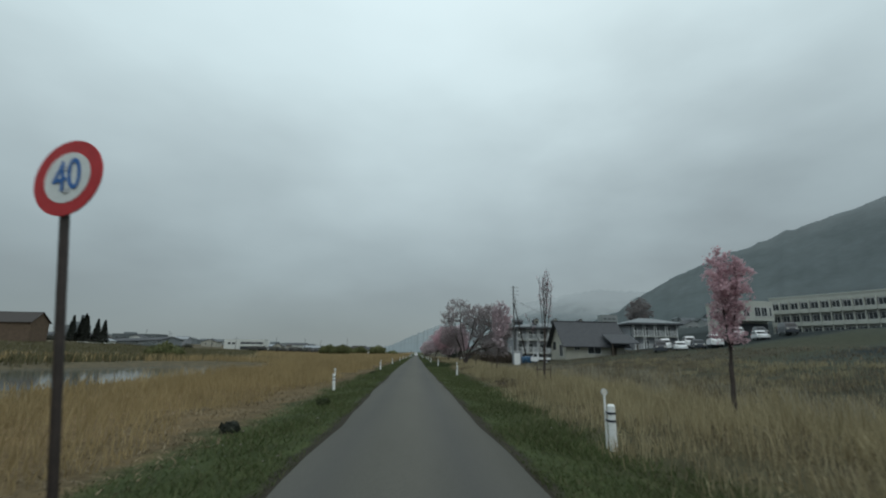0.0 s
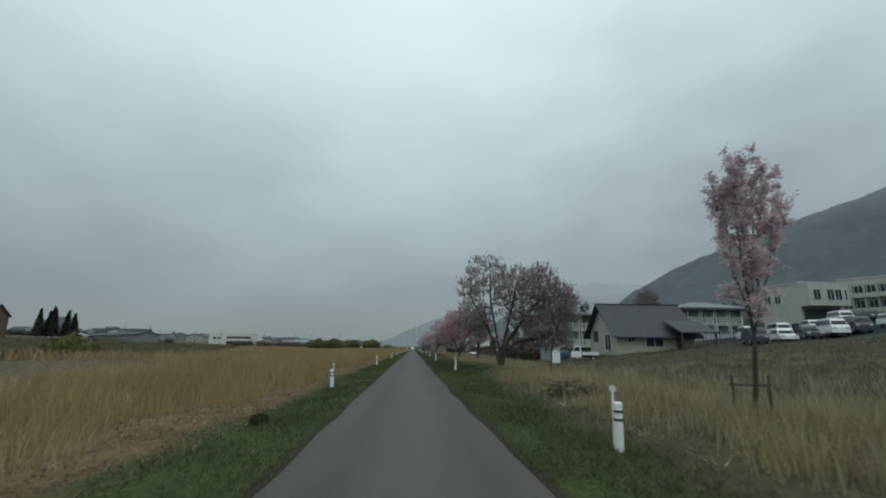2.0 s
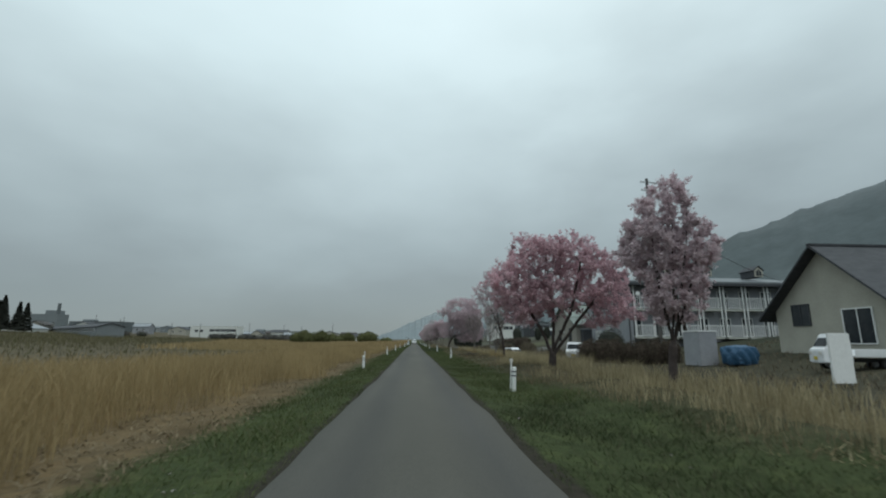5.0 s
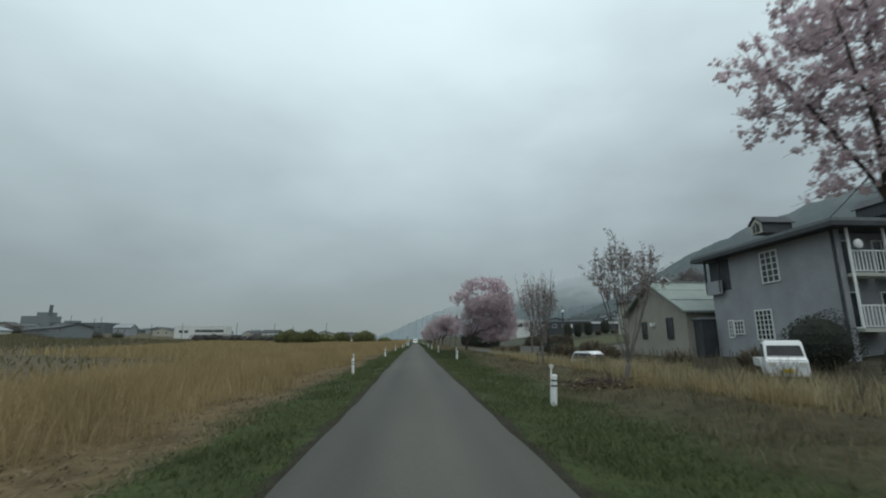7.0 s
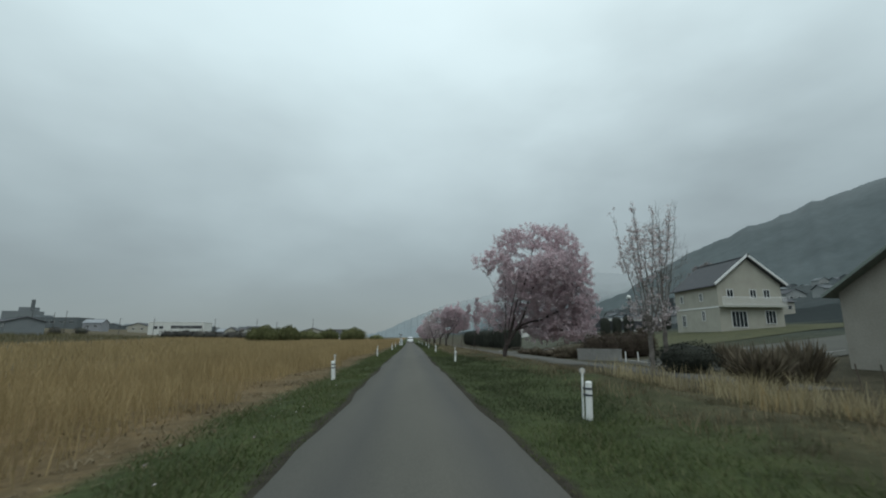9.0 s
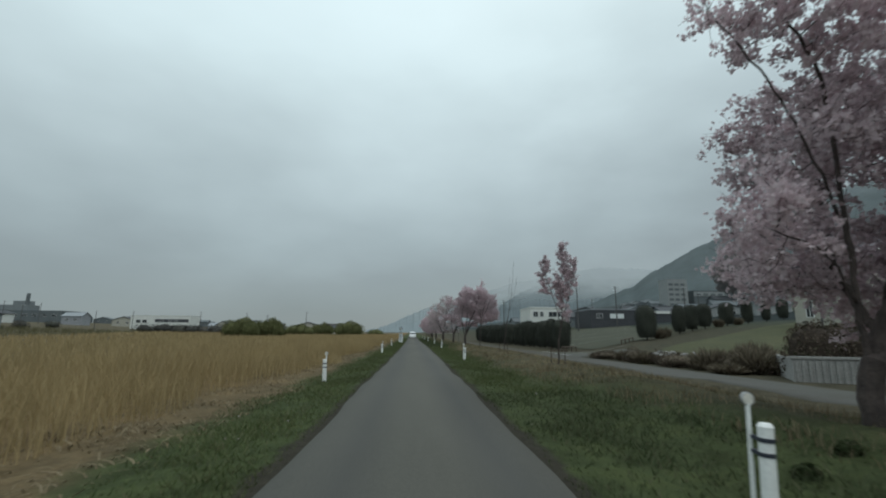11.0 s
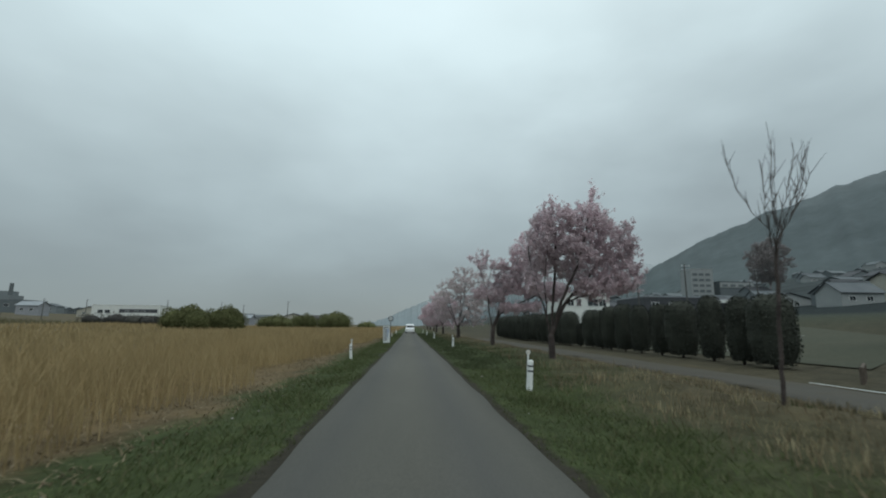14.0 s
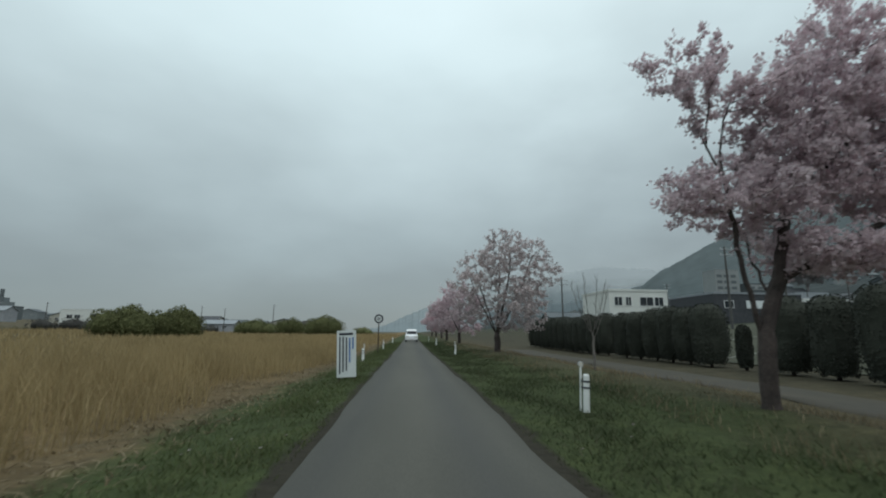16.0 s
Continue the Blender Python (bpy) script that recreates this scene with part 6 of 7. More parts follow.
for k in range(17):
    x = -300 + k * 16 + rnd.uniform(-5, 5)
    y = rnd.uniform(385, 440) if x > -170 else rnd.uniform(360, 420)
    if -162 < x < -112 or -225 < x < -170:
        y = y + 60
    w, d, h = rnd.uniform(9, 15), rnd.uniform(8, 11), rnd.uniform(3.2, 5.6)
    z = float(ground_z(x, y))
    hs = gable_house("house", x, x + w, y, y + d, z, z + h, z + h + rnd.uniform(1.6, 2.8), rnd.choice("xy"), 0.5, walls[k % 4], roofs[k % 4], ("small town house with a dark roof across the river", "small town house with a pale roof across the river")[k % 2])
    for ax in (0.28, 0.7):
        window(hs, "S", w * ax, h * 0.55, 1.8, 1.2, -0.03)


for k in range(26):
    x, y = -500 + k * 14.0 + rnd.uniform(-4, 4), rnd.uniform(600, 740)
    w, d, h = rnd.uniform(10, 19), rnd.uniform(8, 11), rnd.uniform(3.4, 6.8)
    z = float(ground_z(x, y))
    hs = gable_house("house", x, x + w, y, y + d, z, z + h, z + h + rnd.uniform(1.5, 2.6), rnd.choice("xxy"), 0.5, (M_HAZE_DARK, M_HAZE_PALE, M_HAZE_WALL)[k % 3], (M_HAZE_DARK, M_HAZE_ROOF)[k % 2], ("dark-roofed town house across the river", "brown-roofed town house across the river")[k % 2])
    for ax in (0.28, 0.7):
        window(hs, "S", w * ax, h * 0.55, 1.6, 1.1, -0.03)


M_THICKET = islands("bare_far_thicket", [(0.055, 0.054, 0.05), (0.075, 0.072, 0.066), (0.095, 0.09, 0.08), (0.062, 0.066, 0.052)], 0.9)
r = np.random.default_rng(91)
n = 150
tx = r.uniform(-330, -72, n)
ty = 330 + 40 * r.uniform(0, 1, n) + np.where(tx < -225, 20, 0)
ok = ~((tx > -166) & (tx < -118)) & ~((tx > -222) & (tx < -172))
blobs = [(float(x), float(y), float(ground_z(x, y)) + h * 0.35, h * 1.0, h * 0.8, h * 0.6) for x, y, h in zip(tx[ok], ty[ok], r.uniform(2.0, 4.6, n)[ok])]
belt = new("far_thicket", foliage_mesh("far_thicket", blobs, 220 * len(blobs), 0.3, 92, inner=0.75))
belt.data.materials.append(M_THICKET)
tagged(belt, "low bare grey-brown thicket along the far bank", "thicket", kind="stuff")


M_POLE_GREY = surface("dark_pole_concrete", (0.075, 0.075, 0.075), (0.12, 0.118, 0.112), 1.5, 0.9, fine=18)


def utility_pole(x, y, h, label, arms=2, transformer=False):
    z = float(ground_z(x, y))
    e = thing("utility_pole", pose(x, y, z), label, "utility pole")
    bm = bmesh.new()
    cyl(bm, 0.17, 0.11, h + 0.4, pose(0, 0, h / 2 - 0.2), 12)
    part("pole", bm, M_POLE_GREY, e)
    for k in range(arms):
        boxed("crossarm", 1.8, 0.09, 0.09, pose(0.25, 0, h - 0.35 - 0.75 * k, 0, 0, 8), M_STEEL, e)
        for dx in (-0.5, 0.2, 0.95):
            bm = bmesh.new()
            cyl(bm, 0.05, 0.035, 0.16, pose(dx, 0, h - 0.22 - 0.75 * k), 8)
            part("insulator", bm, M_WHITE, e)
    if transformer:
        bm = bmesh.new()
        cyl(bm, 0.28, 0.28, 0.85, pose(0.0, -0.42, h - 3.2), 14)
        part("transformer", bm, M_STEEL, e, "grey drum transformer")
        boxed("bracket", 0.9, 0.2, 0.1, pose(0, -0.2, h - 3.75), M_STEEL, e)
    return e


for k in range(11):
    utility_pole(-262 + k * 21 + rnd.uniform(-4, 4), 350 + rnd.uniform(0, 40), rnd.uniform(9, 12), "distant utility pole across the river", 1)
x, y = scatter(np.random.default_rng(5), 34000, -200, -17, 74, 330)
keep = x < np.interp(y, [74, 116, 135, 330], [-16, -16, -46, -110])
x, y = x[keep], y[keep]
strands("river_scrub", x, y, np.random.default_rng(6).uniform(0.3, 1.0, len(x)) * np.clip(np.abs(x) / 60, 0.6, 2.2), np.full(len(x), 0.10), 0.6, M_OLIVE, 45, "olive and brown scrub along the river", "scrub")
x, y = scatter(np.random.default_rng(7), 5000, -48, -36, -5, 100)
strands("bank_scrub", x, y, np.random.default_rng(8).uniform(0.5, 1.4, len(x)), np.full(len(x), 0.14), 0.5, M_OLIVE, 46, "olive and brown scrub on the pond bank", "scrub")


def water_material():
    m, n, l, b = node_mat("still_water", 0.08, 0.0, 0.5)
    b.inputs["Base Color"].default_value = (0.05, 0.06, 0.06, 1)
    w = noise_node(n, l, 2.0, 3, 0.5)
    bump(n, l, b, w.outputs["Fac"], 0.15, 0.02)
    return m


wx, wy = np.linspace(-40, -12, 8), np.linspace(6, 74, 8)
tagged(grid("water", wx, wy, lambda X, Y: np.full(X.shape, -0.72), water_material()), "still grey pond water among dry reeds", "water", kind="structure")

# ---- hedge of conifers along the side lane ----
rnd = random.Random(91)
hedge = [(178.6, 2.3), (180.9, 1.6), (183.4, 1.5), (186.2, 2.25), (188.7, 1.5), (191.3, 1.65), (193.7, 1.75), (196.0, 1.8), (198.3, 1.8), (200.6, 2.2), (203.3, 0.8), (205.9, 2.1), (208.2, 2.0), (210.0, 1.9), (212.0, 2.0), (214.0, 2.0), (216.2, 1.9)] + [(220.0 + 1.75 * k, 2.0) for k in range(14)]
for k, (y, w) in enumerate(hedge):
    clipped_conifer(17.2 + rnd.uniform(-0.2, 0.2), y, w * (0.92 if y < 205 else 1.0), rnd.uniform(3.4, 3.75) if w > 1 else 2.3, 100 + k, bare=0.14)
row = ((28.0, 180.3, 2.4, 4.2), (35.0, 185, 1.8, 3.7), (38.3, 187.5, 1.8, 3.6), (41.8, 190, 2.0, 3.5), (47, 192.5, 2.1, 3.5), (53, 196, 1.7, 3.6), (59.4, 200, 1.4, 3.6), (65, 203, 1.8, 3.6), (71, 206, 2.0, 3.7))
for i, (x, y, w, h) in enumerate(row):
    clipped_conifer(x, y, w, h, 140 + i, "dark clipped conifer beside a lawn", "conifers beside the lawn")

# ---- side lane, its white line and the entrance ----
lane_y = np.arange(120, 232, 1.0)
def lane_material():
    """The same worn asphalt, with more and more trodden soil on it farther on."""
    m, n, l, b = node_mat("soiled_lane", 0.9, 0.0, 0.2)
    co = n.new("ShaderNodeTexCoord")
    sep = n.new("ShaderNodeSeparateXYZ")
    l.new(co.outputs["Object"], sep.inputs[0])
    spots = noise_node(n, l, 0.9, 5, 0.65)
    fine = noise_node(n, l, 30, 3, 0.7)
    far = n.new("ShaderNodeMapRange")
    far.inputs[1].default_value, far.inputs[2].default_value = 150.0, 175.0
    l.new(sep.outputs["Y"], far.inputs[0])
    soil = n.new("ShaderNodeMath")
    soil.operation = "MULTIPLY_ADD"
    soil.use_clamp = True
    soil.inputs[1].default_value = 0.8
    bare = ramp_node(n, [(0.5, (0.0,) * 3), (0.72, (0.7,) * 3)])
    l.new(spots.outputs["Fac"], bare.inputs[0])
    l.new(far.outputs[0], soil.inputs[0])
    l.new(bare.outputs[0], soil.inputs[2])
    tar = ramp_node(n, [(0.3, (0.066, 0.065, 0.059)), (0.7, (0.088, 0.086, 0.078))])
    l.new(fine.outputs["Fac"], tar.inputs[0])
    dirt = ramp_node(n, [(0.3, (0.046, 0.041, 0.032)), (0.7, (0.068, 0.060, 0.046))])
    l.new(spots.outputs["Fac"], dirt.inputs[0])
    l.new(mix(n, l, tar.outputs[0], dirt.outputs[0], soil.outputs[0]), b.inputs["Base Color"])
    bump(n, l, b, fine.outputs["Fac"], 0.3, 0.01)
    return m


lane = road_sheet("side_lane", lambda y: np.interp(y, [120, 140, 160, 180, 232], [13.8, 12.0, 11.3, 11.2, 11.6]), 1.4, 1.5, lane_y, lambda x, y: ground_z(x, y) + 0.03, lane_material(), 9, 0.08)
tagged(lane, "grey asphalt lane running beside the hedge", "lane", kind="structure")


def patch(name, pts, mat, label, category, lift=0.06, kind="structure", n=8):
    """A level sheet over the ground between four corners."""
    V, F = [], []
    a, b, c, d = [Vector((*p, 0)) for p in pts]
    for i in range(n + 1):
        for j in range(n + 1):
            p = a.lerp(b, i / n).lerp(d.lerp(c, i / n), j / n)
            V.append((p.x, p.y, float(ground_z(p.x, p.y)) + lift))
    for i in range(n):
        for j in range(n):
            q = i * (n + 1) + j
            F.append((q, q + n + 1, q + n + 2, q + 1))
    return tagged(new(name, mesh_from(name, V, F, mat)), label, category, kind=kind)


M_LAWN = surface("spring_lawn", (0.050, 0.056, 0.024), (0.082, 0.080, 0.034), 0.5, 0.95, fine=9, bumpy=0.6, dist=0.04, dirt=0.4)
patch("entrance", ((12.6, 161.8), (20.5, 166.0), (21.5, 173.0), (12.6, 169.3)), M_ROAD, "asphalt entrance turning off the lane", "pavement", 0.045, n=28)
patch("lawn", ((17.6, 147.4), (58, 152), (60, 190), (17.0, 164.5)), M_LAWN, "sloping green lawn behind a planted bed", "lawn", 0.06, n=28)
patch("parking", ((15.2, 130), (40, 130), (40, 141.4), (17.25, 141.6)), M_ROAD, "asphalt parking place with white bay lines", "parking", 0.06, n=24)
for i in range(4):
    yy = 131.2 + i * 2.6
    patch("bay_line", ((20, yy), (27, yy + 0.6), (27, yy + 0.75), (20, yy + 0.15)), M_CONCRETE, "worn white parking bay line", "road marking", 0.075, n=6)
patch("edge_line", ((12.88, 164.0), (12.98, 172.5), (13.08, 172.5), (12.98, 164.0)), M_SIGNWHITE, "white edge line across the entrance", "road marking", 0.06, n=10)
for a, b in (((13.1, 169.3), (15.2, 170.4)), ((15.2, 170.4), (18.5, 172.7)), ((18.5, 172.7), (24.0, 176.6))):
    patch("kerb_line", (a, b, (b[0] - 0.04, b[1] + 0.06), (a[0] - 0.04, a[1] + 0.06)), M_CONCRETE, "pale kerb line curving round the entrance", "kerb", 0.065, n=5)
M_FIELD = surface("worn_sports_turf", (0.042, 0.047, 0.029), (0.060, 0.060, 0.038), 0.15, 0.95, fine=5, bumpy=0.4, dist=0.03, dirt=0.3)
patch("sports_field", ((19.5, 176.5), (29.5, 182.5), (58.0, 246.0), (19.5, 246.0)), M_FIELD, "worn grey-green sports field behind the hedge", "field", 0.06, n=36)
for i in range(4):
    yy = 188 + 11 * i
    patch("field_line", ((21, yy), (30 + 6.5 * i, yy + 3), (30 + 6.5 * i, yy + 3.15), (21, yy + 0.15)), M_CONCRETE, "faded pale line on the sports field", "field marking", 0.075, n=12)


def rail(x0, y0, x1, y1, posts):
    """A low wooden barrier of round rails on short posts."""
    e = thing("low_barrier", pose(x0, y0, float(ground_z(x0, y0))), "low dark wooden barrier beside the sports field", "barrier", "low barriers")
    A, B = Vector((0, 0, 0.5)), Vector((x1 - x0, y1 - y0, float(ground_z(x1, y1) - ground_z(x0, y0)) + 0.5))
    V, F = [], []
    tube(V, F, [A, A.lerp(B, 0.5), B], [0.06] * 3, 8)
    part("rail", mesh_from("rail", V, F, M_WOOD), M_WOOD, e)
    for k in range(posts):
        p = A.lerp(B, k / (posts - 1))
        bm = bmesh.new()
        cyl(bm, 0.07, 0.065, 0.75, pose(p.x, p.y, p.z - 0.33), 9)
        part("post", bm, M_WOOD, e)


rail(15.0, 172.6, 17.2, 174.6, 4)
rail(24.0, 178.6, 26.2, 180.2, 4)
wall = thing("retaining_wall", pose(15.85, 142.9, float(ground_z(15.85, 142.9)), 0, 0, -32), "low ribbed concrete retaining wall beside the parking place", "wall")
boxed("wall_face", 3.5, 0.24, 1.1, pose(0, 0, 0.3), M_CONCRETE, wall)
boxed("side_face", 0.24, 4.4, 1.1, pose(-1.63, 2.3, 0.3), M_CONCRETE, wall)
boxed("coping", 3.62, 0.34, 0.09, pose(0, 0, 0.89), M_CONCRETE, wall, bevel=0.012)
for k in range(17):
    boxed("rib", 0.11, 0.05, 1.0, pose(-1.62 + k * 0.2, -0.13, 0.3), M_CONCRETE, wall, bevel=0.012)
for k in range(8):
    hx, hy = 16.0 + 0.8 * k, 144.6 + 0.12 * k + 0.5 * (k % 2)
    e = thing("garden_hedge", pose(hx, hy, float(ground_z(hx, hy))), "dense dark brown winter hedge behind a low wall", "hedge", "hedges behind the wall")
    part("twig_mass", foliage_mesh("twig_mass", [(0, 0, 1.0, 0.85, 0.9, 1.2)], 2400, 0.05, 330 + k, power=3.0), M_SHRUB, e)
    stem(e, 0.05, 0.6, M_BARK)
kerb = thing("kerb", pose(16.25, 137.2, float(ground_z(16.25, 137.2)), 0, 0, -9.5), "pale concrete kerb along the parking place", "kerb")
for k in range(15):
    boxed("kerb_stone", 0.18, 0.595, 0.22, pose(0, -4.2 + k * 0.6, 0.1), M_CONCRETE, kerb, bevel=0.015)
for i, (bx, by) in enumerate(((16.5, 139.5), (16.72, 138.0), (16.3, 135.4))):
    b = thing("bollard", pose(bx, by, float(ground_z(bx, by))), "slim white bollard at the parking edge", "bollard", "bollards")
    bm = bmesh.new()
    cyl(bm, 0.04, 0.04, 0.8, pose(0, 0, 0.42), 10)
    part("shaft", bm, M_WHITE, b)

def twig_bush(name, w, h, seed, n=700):
    """A fan of thin bent twigs from a narrow foot, as one mesh."""
    r = np.random.default_rng(seed)
    a, b = r.uniform(0, 2 * np.pi, n), r.uniform(0, np.pi, n)
    foot, reach = w * 0.22 * np.sqrt(r.uniform(0, 1, n)), w * 0.5 * np.sqrt(r.uniform(0.02, 1, n))
    top = h * r.uniform(0.45, 1.05, n) * np.sqrt(np.clip(1.1 - (reach / (w * 0.5)) ** 2 * 0.75, 0.1, 1))
    d = np.stack([np.cos(a), np.sin(a)], 1)
    side = np.stack([np.cos(b), np.sin(b)], 1) * (0.008 + 0.012 * r.uniform(0, 1, n))[:, None]
    V = np.zeros((n, 5, 3))
    for i, (s, f, q) in enumerate(((-1, 0, 1), (1, 0, 1), (1, 0.6, 0.7), (-1, 0.6, 0.7), (0, 1.0, 0))):
        V[:, i, :2] = d * (foot + (reach - foot) * f ** 1.4)[:, None] + side * s * q + r.normal(0, 0.03 * f * w, (n, 2))
        V[:, i, 2] = top * f - 0.03
    k = np.arange(n) * 5
    F = [tuple(q) for q in np.stack([k, k + 1, k + 2, k + 3], 1)] + [tuple(q) for q in np.stack([k + 3, k + 2, k + 4], 1)]
    return mesh_from(name, V.reshape(-1, 3), F, None)


# planted bed with stones along the lane
bed = thing("planted_bed", pose(13.2, 153.2, float(ground_z(13.2, 153.2))), "raised bed of withered shrubs with pale stones", "planted bed")
for k in range(36):
    y = 7.4 - 14.0 * k / 35 + rnd.uniform(-0.4, 0.4)
    x = 0.6 + rnd.uniform(0, 3.0) * min(1.0, (8.4 - y) / 4)
    r, h = rnd.uniform(0.6, 1.0), rnd.uniform(0.6, 1.1) * min(1.0, 0.55 + (8.0 - y) / 6)
    dz = float(ground_z(13.2 + x, 153.2 + y) - ground_z(13.2, 153.2))
    if k % 2:
        part("shrub", foliage_mesh("shrub", [(x, y, dz + h * 0.35, r, r * 0.9, h * 0.5)], 800, 0.04, 200 + k, inner=0.6), M_SHRUB, bed)
    else:
        part("shrub", twig_bush("shrub", r * 2.2, h * 0.85, 200 + k), M_TWIGGY, bed).matrix_local = pose(x, y, dz)
for k in range(26):
    bm = bmesh.new()
    x, y = rnd.uniform(1.0, 3.4), rnd.uniform(-3.2, 1.6)
    dz = float(ground_z(13.2 + x, 153.2 + y) - ground_z(13.2, 153.2))
    bmesh.ops.create_icosphere(bm, subdivisions=2, radius=rnd.uniform(0.10, 0.2), matrix=pose(x, y, dz + rnd.uniform(0.35, 0.72)) @ Matrix.Diagonal((1.2, 1, 0.7, 1)))
    for v in bm.verts:
        v.co *= 1 + 0.012 * math.sin(9 * v.co.x + 7 * v.co.z)
    part("stone", bm, M_CONCRETE, bed)

# ---- vehicles ----
def extrude_profile(bm, pts, w0, w1=None, bevel=0.05, m=Matrix()):
    """A solid from a side outline (y, z); narrower by w1 at the top."""
    w1 = w0 if w1 is None else w1
    zs = [p[1] for p in pts]
    lo, hi = min(zs), max(zs)
    wid = lambda z: (w0 + (w1 - w0) * (z - lo) / (hi - lo)) / 2
    L = [bm.verts.new(m @ Vector((-wid(z), y, z))) for y, z in pts]
    R = [bm.verts.new(m @ Vector((wid(z), y, z))) for y, z in pts]
    fs = [bm.faces.new(L), bm.faces.new(R[::-1])]
    n = len(pts)
    for i in range(n):
        fs.append(bm.faces.new((L[i], R[i], R[(i + 1) % n], L[(i + 1) % n])))
    bmesh.ops.recalc_face_normals(bm, faces=bm.faces)
    if bevel:
        bmesh.ops.bevel(bm, geom=list(bm.edges), offset=bevel, segments=2, affect="EDGES", clamp_overlap=True)


def wheel(e, x, y, r, w=0.18):
    bm = bmesh.new()
    cyl(bm, r, r, w, pose(x, y, r, 0, 90, 0), 20)
    wh = part("wheel", bm, M_TYRE, e)
    bm = bmesh.new()
    cyl(bm, r * 0.58, r * 0.58, w + 0.02, pose(x, y, r, 0, 90, 0), 16)
    part("rim", bm, M_STEEL, wh)


def car(m, paint, label, L=4.2, W=1.68, H=1.6, van=False):
    """A car whose nose points to -y before m turns it."""
    e = thing("car", m, label, "car", "parked cars")
    h = H
    bm = bmesh.new()
    extrude_profile(bm, [(-L / 2, 0.28), (L / 2, 0.28), (L / 2, h * 0.58), (-L / 2 + (0.25 if van else 0.95), h * 0.6), (-L / 2 + 0.05, h * 0.46)], W, W * 0.97, 0.06)
    part("body", bm, paint, e)
    bm = bmesh.new()
    a = 0.3 if van else 1.0
    extrude_profile(bm, [(-L / 2 + a, h * 0.58), (L / 2 - 0.06, h * 0.58), (L / 2 - 0.32, h * 0.97), (0.2, h), (-L / 2 + a + (0.55 if van else 0.75), h * 0.96)], W * 0.96, W * 0.78, 0.05)
    part("cabin", bm, paint, e)
    bm = bmesh.new()
    extrude_profile(bm, [(-L / 2 + a + 0.12, h * 0.63), (L / 2 - 0.2, h * 0.63), (L / 2 - 0.38, h * 0.9), (-L / 2 + a + (0.5 if van else 0.72), h * 0.9)], W * 0.965, W * 0.845, 0.0)
    part("side_window", bm, M_GLASS, e)
    for s, y0, y1 in ((1, L / 2 - 0.035, L / 2 - 0.29), (-1, -L / 2 + a - 0.02, -L / 2 + a + (0.52 if van else 0.7))):
        bm = bmesh.new()
        q = [bm.verts.new(v) for v in ((-W * 0.40, y0, h * 0.62), (W * 0.40, y0, h * 0.62), (W * 0.35, y1, h * 0.92), (-W * 0.35, y1, h * 0.92))]
        f = bm.faces.new(q)
        bmesh.ops.solidify(bm, geom=[f], thickness=0.03)
        part("rear_window" if s > 0 else "windscreen", bm, M_GLASS, e)
    for sx in (-1, 1):
        for y in (-L / 2 + 0.75, L / 2 - 0.75):
            wheel(e, sx * (W / 2 - 0.1), y, 0.3)
        boxed("tail_light", 0.16, 0.06, 0.38, pose(sx * (W / 2 - 0.12), L / 2 - 0.01, h * 0.5), M_RED, e, "red tail light")
        boxed("headlight", 0.3, 0.06, 0.16, pose(sx * (W / 2 - 0.25), -L / 2 + 0.02, h * 0.43), M_REFLECT, e)
    boxed("bumper", W * 0.98, 0.12, 0.22, pose(0, L / 2, 0.42), paint, e, bevel=0.03)
    boxed("number_plate", 0.33, 0.02, 0.16, pose(0, L / 2 + 0.07, 0.62), M_SIGNWHITE, e, "plain number plate")
    return e


def light_truck(m, label):
    """A small flatbed truck, nose to -y."""
    e = thing("light_truck", m, label, "truck")
    bm = bmesh.new()
    extrude_profile(bm, [(-1.68, 0.32), (-0.45, 0.32), (-0.45, 1.72), (-1.15, 1.74), (-1.45, 1.1), (-1.68, 0.95)], 1.46, 1.3, 0.05)
    part("cab", bm, M_CAR_WHITE, e)
    bm = bmesh.new()
    q = [bm.verts.new(v) for v in ((-0.62, -1.49, 1.08), (0.62, -1.49, 1.08), (0.55, -1.19, 1.64), (-0.55, -1.19, 1.64))]
    bmesh.ops.solidify(bm, geom=[bm.faces.new(q)], thickness=0.03)
    part("windscreen", bm, M_GLASS, e)
    bm = bmesh.new()
    extrude_profile(bm, [(-1.32, 1.08), (-0.6, 1.08), (-0.6, 1.6), (-1.1, 1.6)], 1.42, 1.36, 0.0)
    part("side_window", bm, M_GLASS, e)
    bm = bmesh.new()
    box(bm, 1.42, 1.95, 0.08, pose(0, 0.62, 0.66))
    for dx in (-0.7, 0.7):
        box(bm, 0.04, 1.95, 0.3, pose(dx, 0.62, 0.83))
    box(bm, 1.38, 0.04, 0.3, pose(0, 1.6, 0.83))
    part("flatbed", bm, M_CAR_WHITE, e)
    boxed("chassis", 0.8, 2.9, 0.16, pose(0, 0.1, 0.46), M_TYRE, e)
    for sx in (-1, 1):
        wheel(e, sx * 0.6, -1.0, 0.27)
        wheel(e, sx * 0.6, 0.95, 0.27)
        boxed("headlight", 0.24, 0.05, 0.16, pose(sx * 0.5, -1.68, 0.8), M_REFLECT, e)
    boxed("number_plate", 0.33, 0.02, 0.16, pose(0, -1.7, 0.55), surface("yellow_plate", (0.6, 0.45, 0.04), (0.66, 0.5, 0.06)), e, "yellow number plate")
    return e


def on_ground(x, y, rz=0.0, dz=0.0):
    return pose(x, y, float(ground_z(x, y)) + dz, 0, 0, rz)


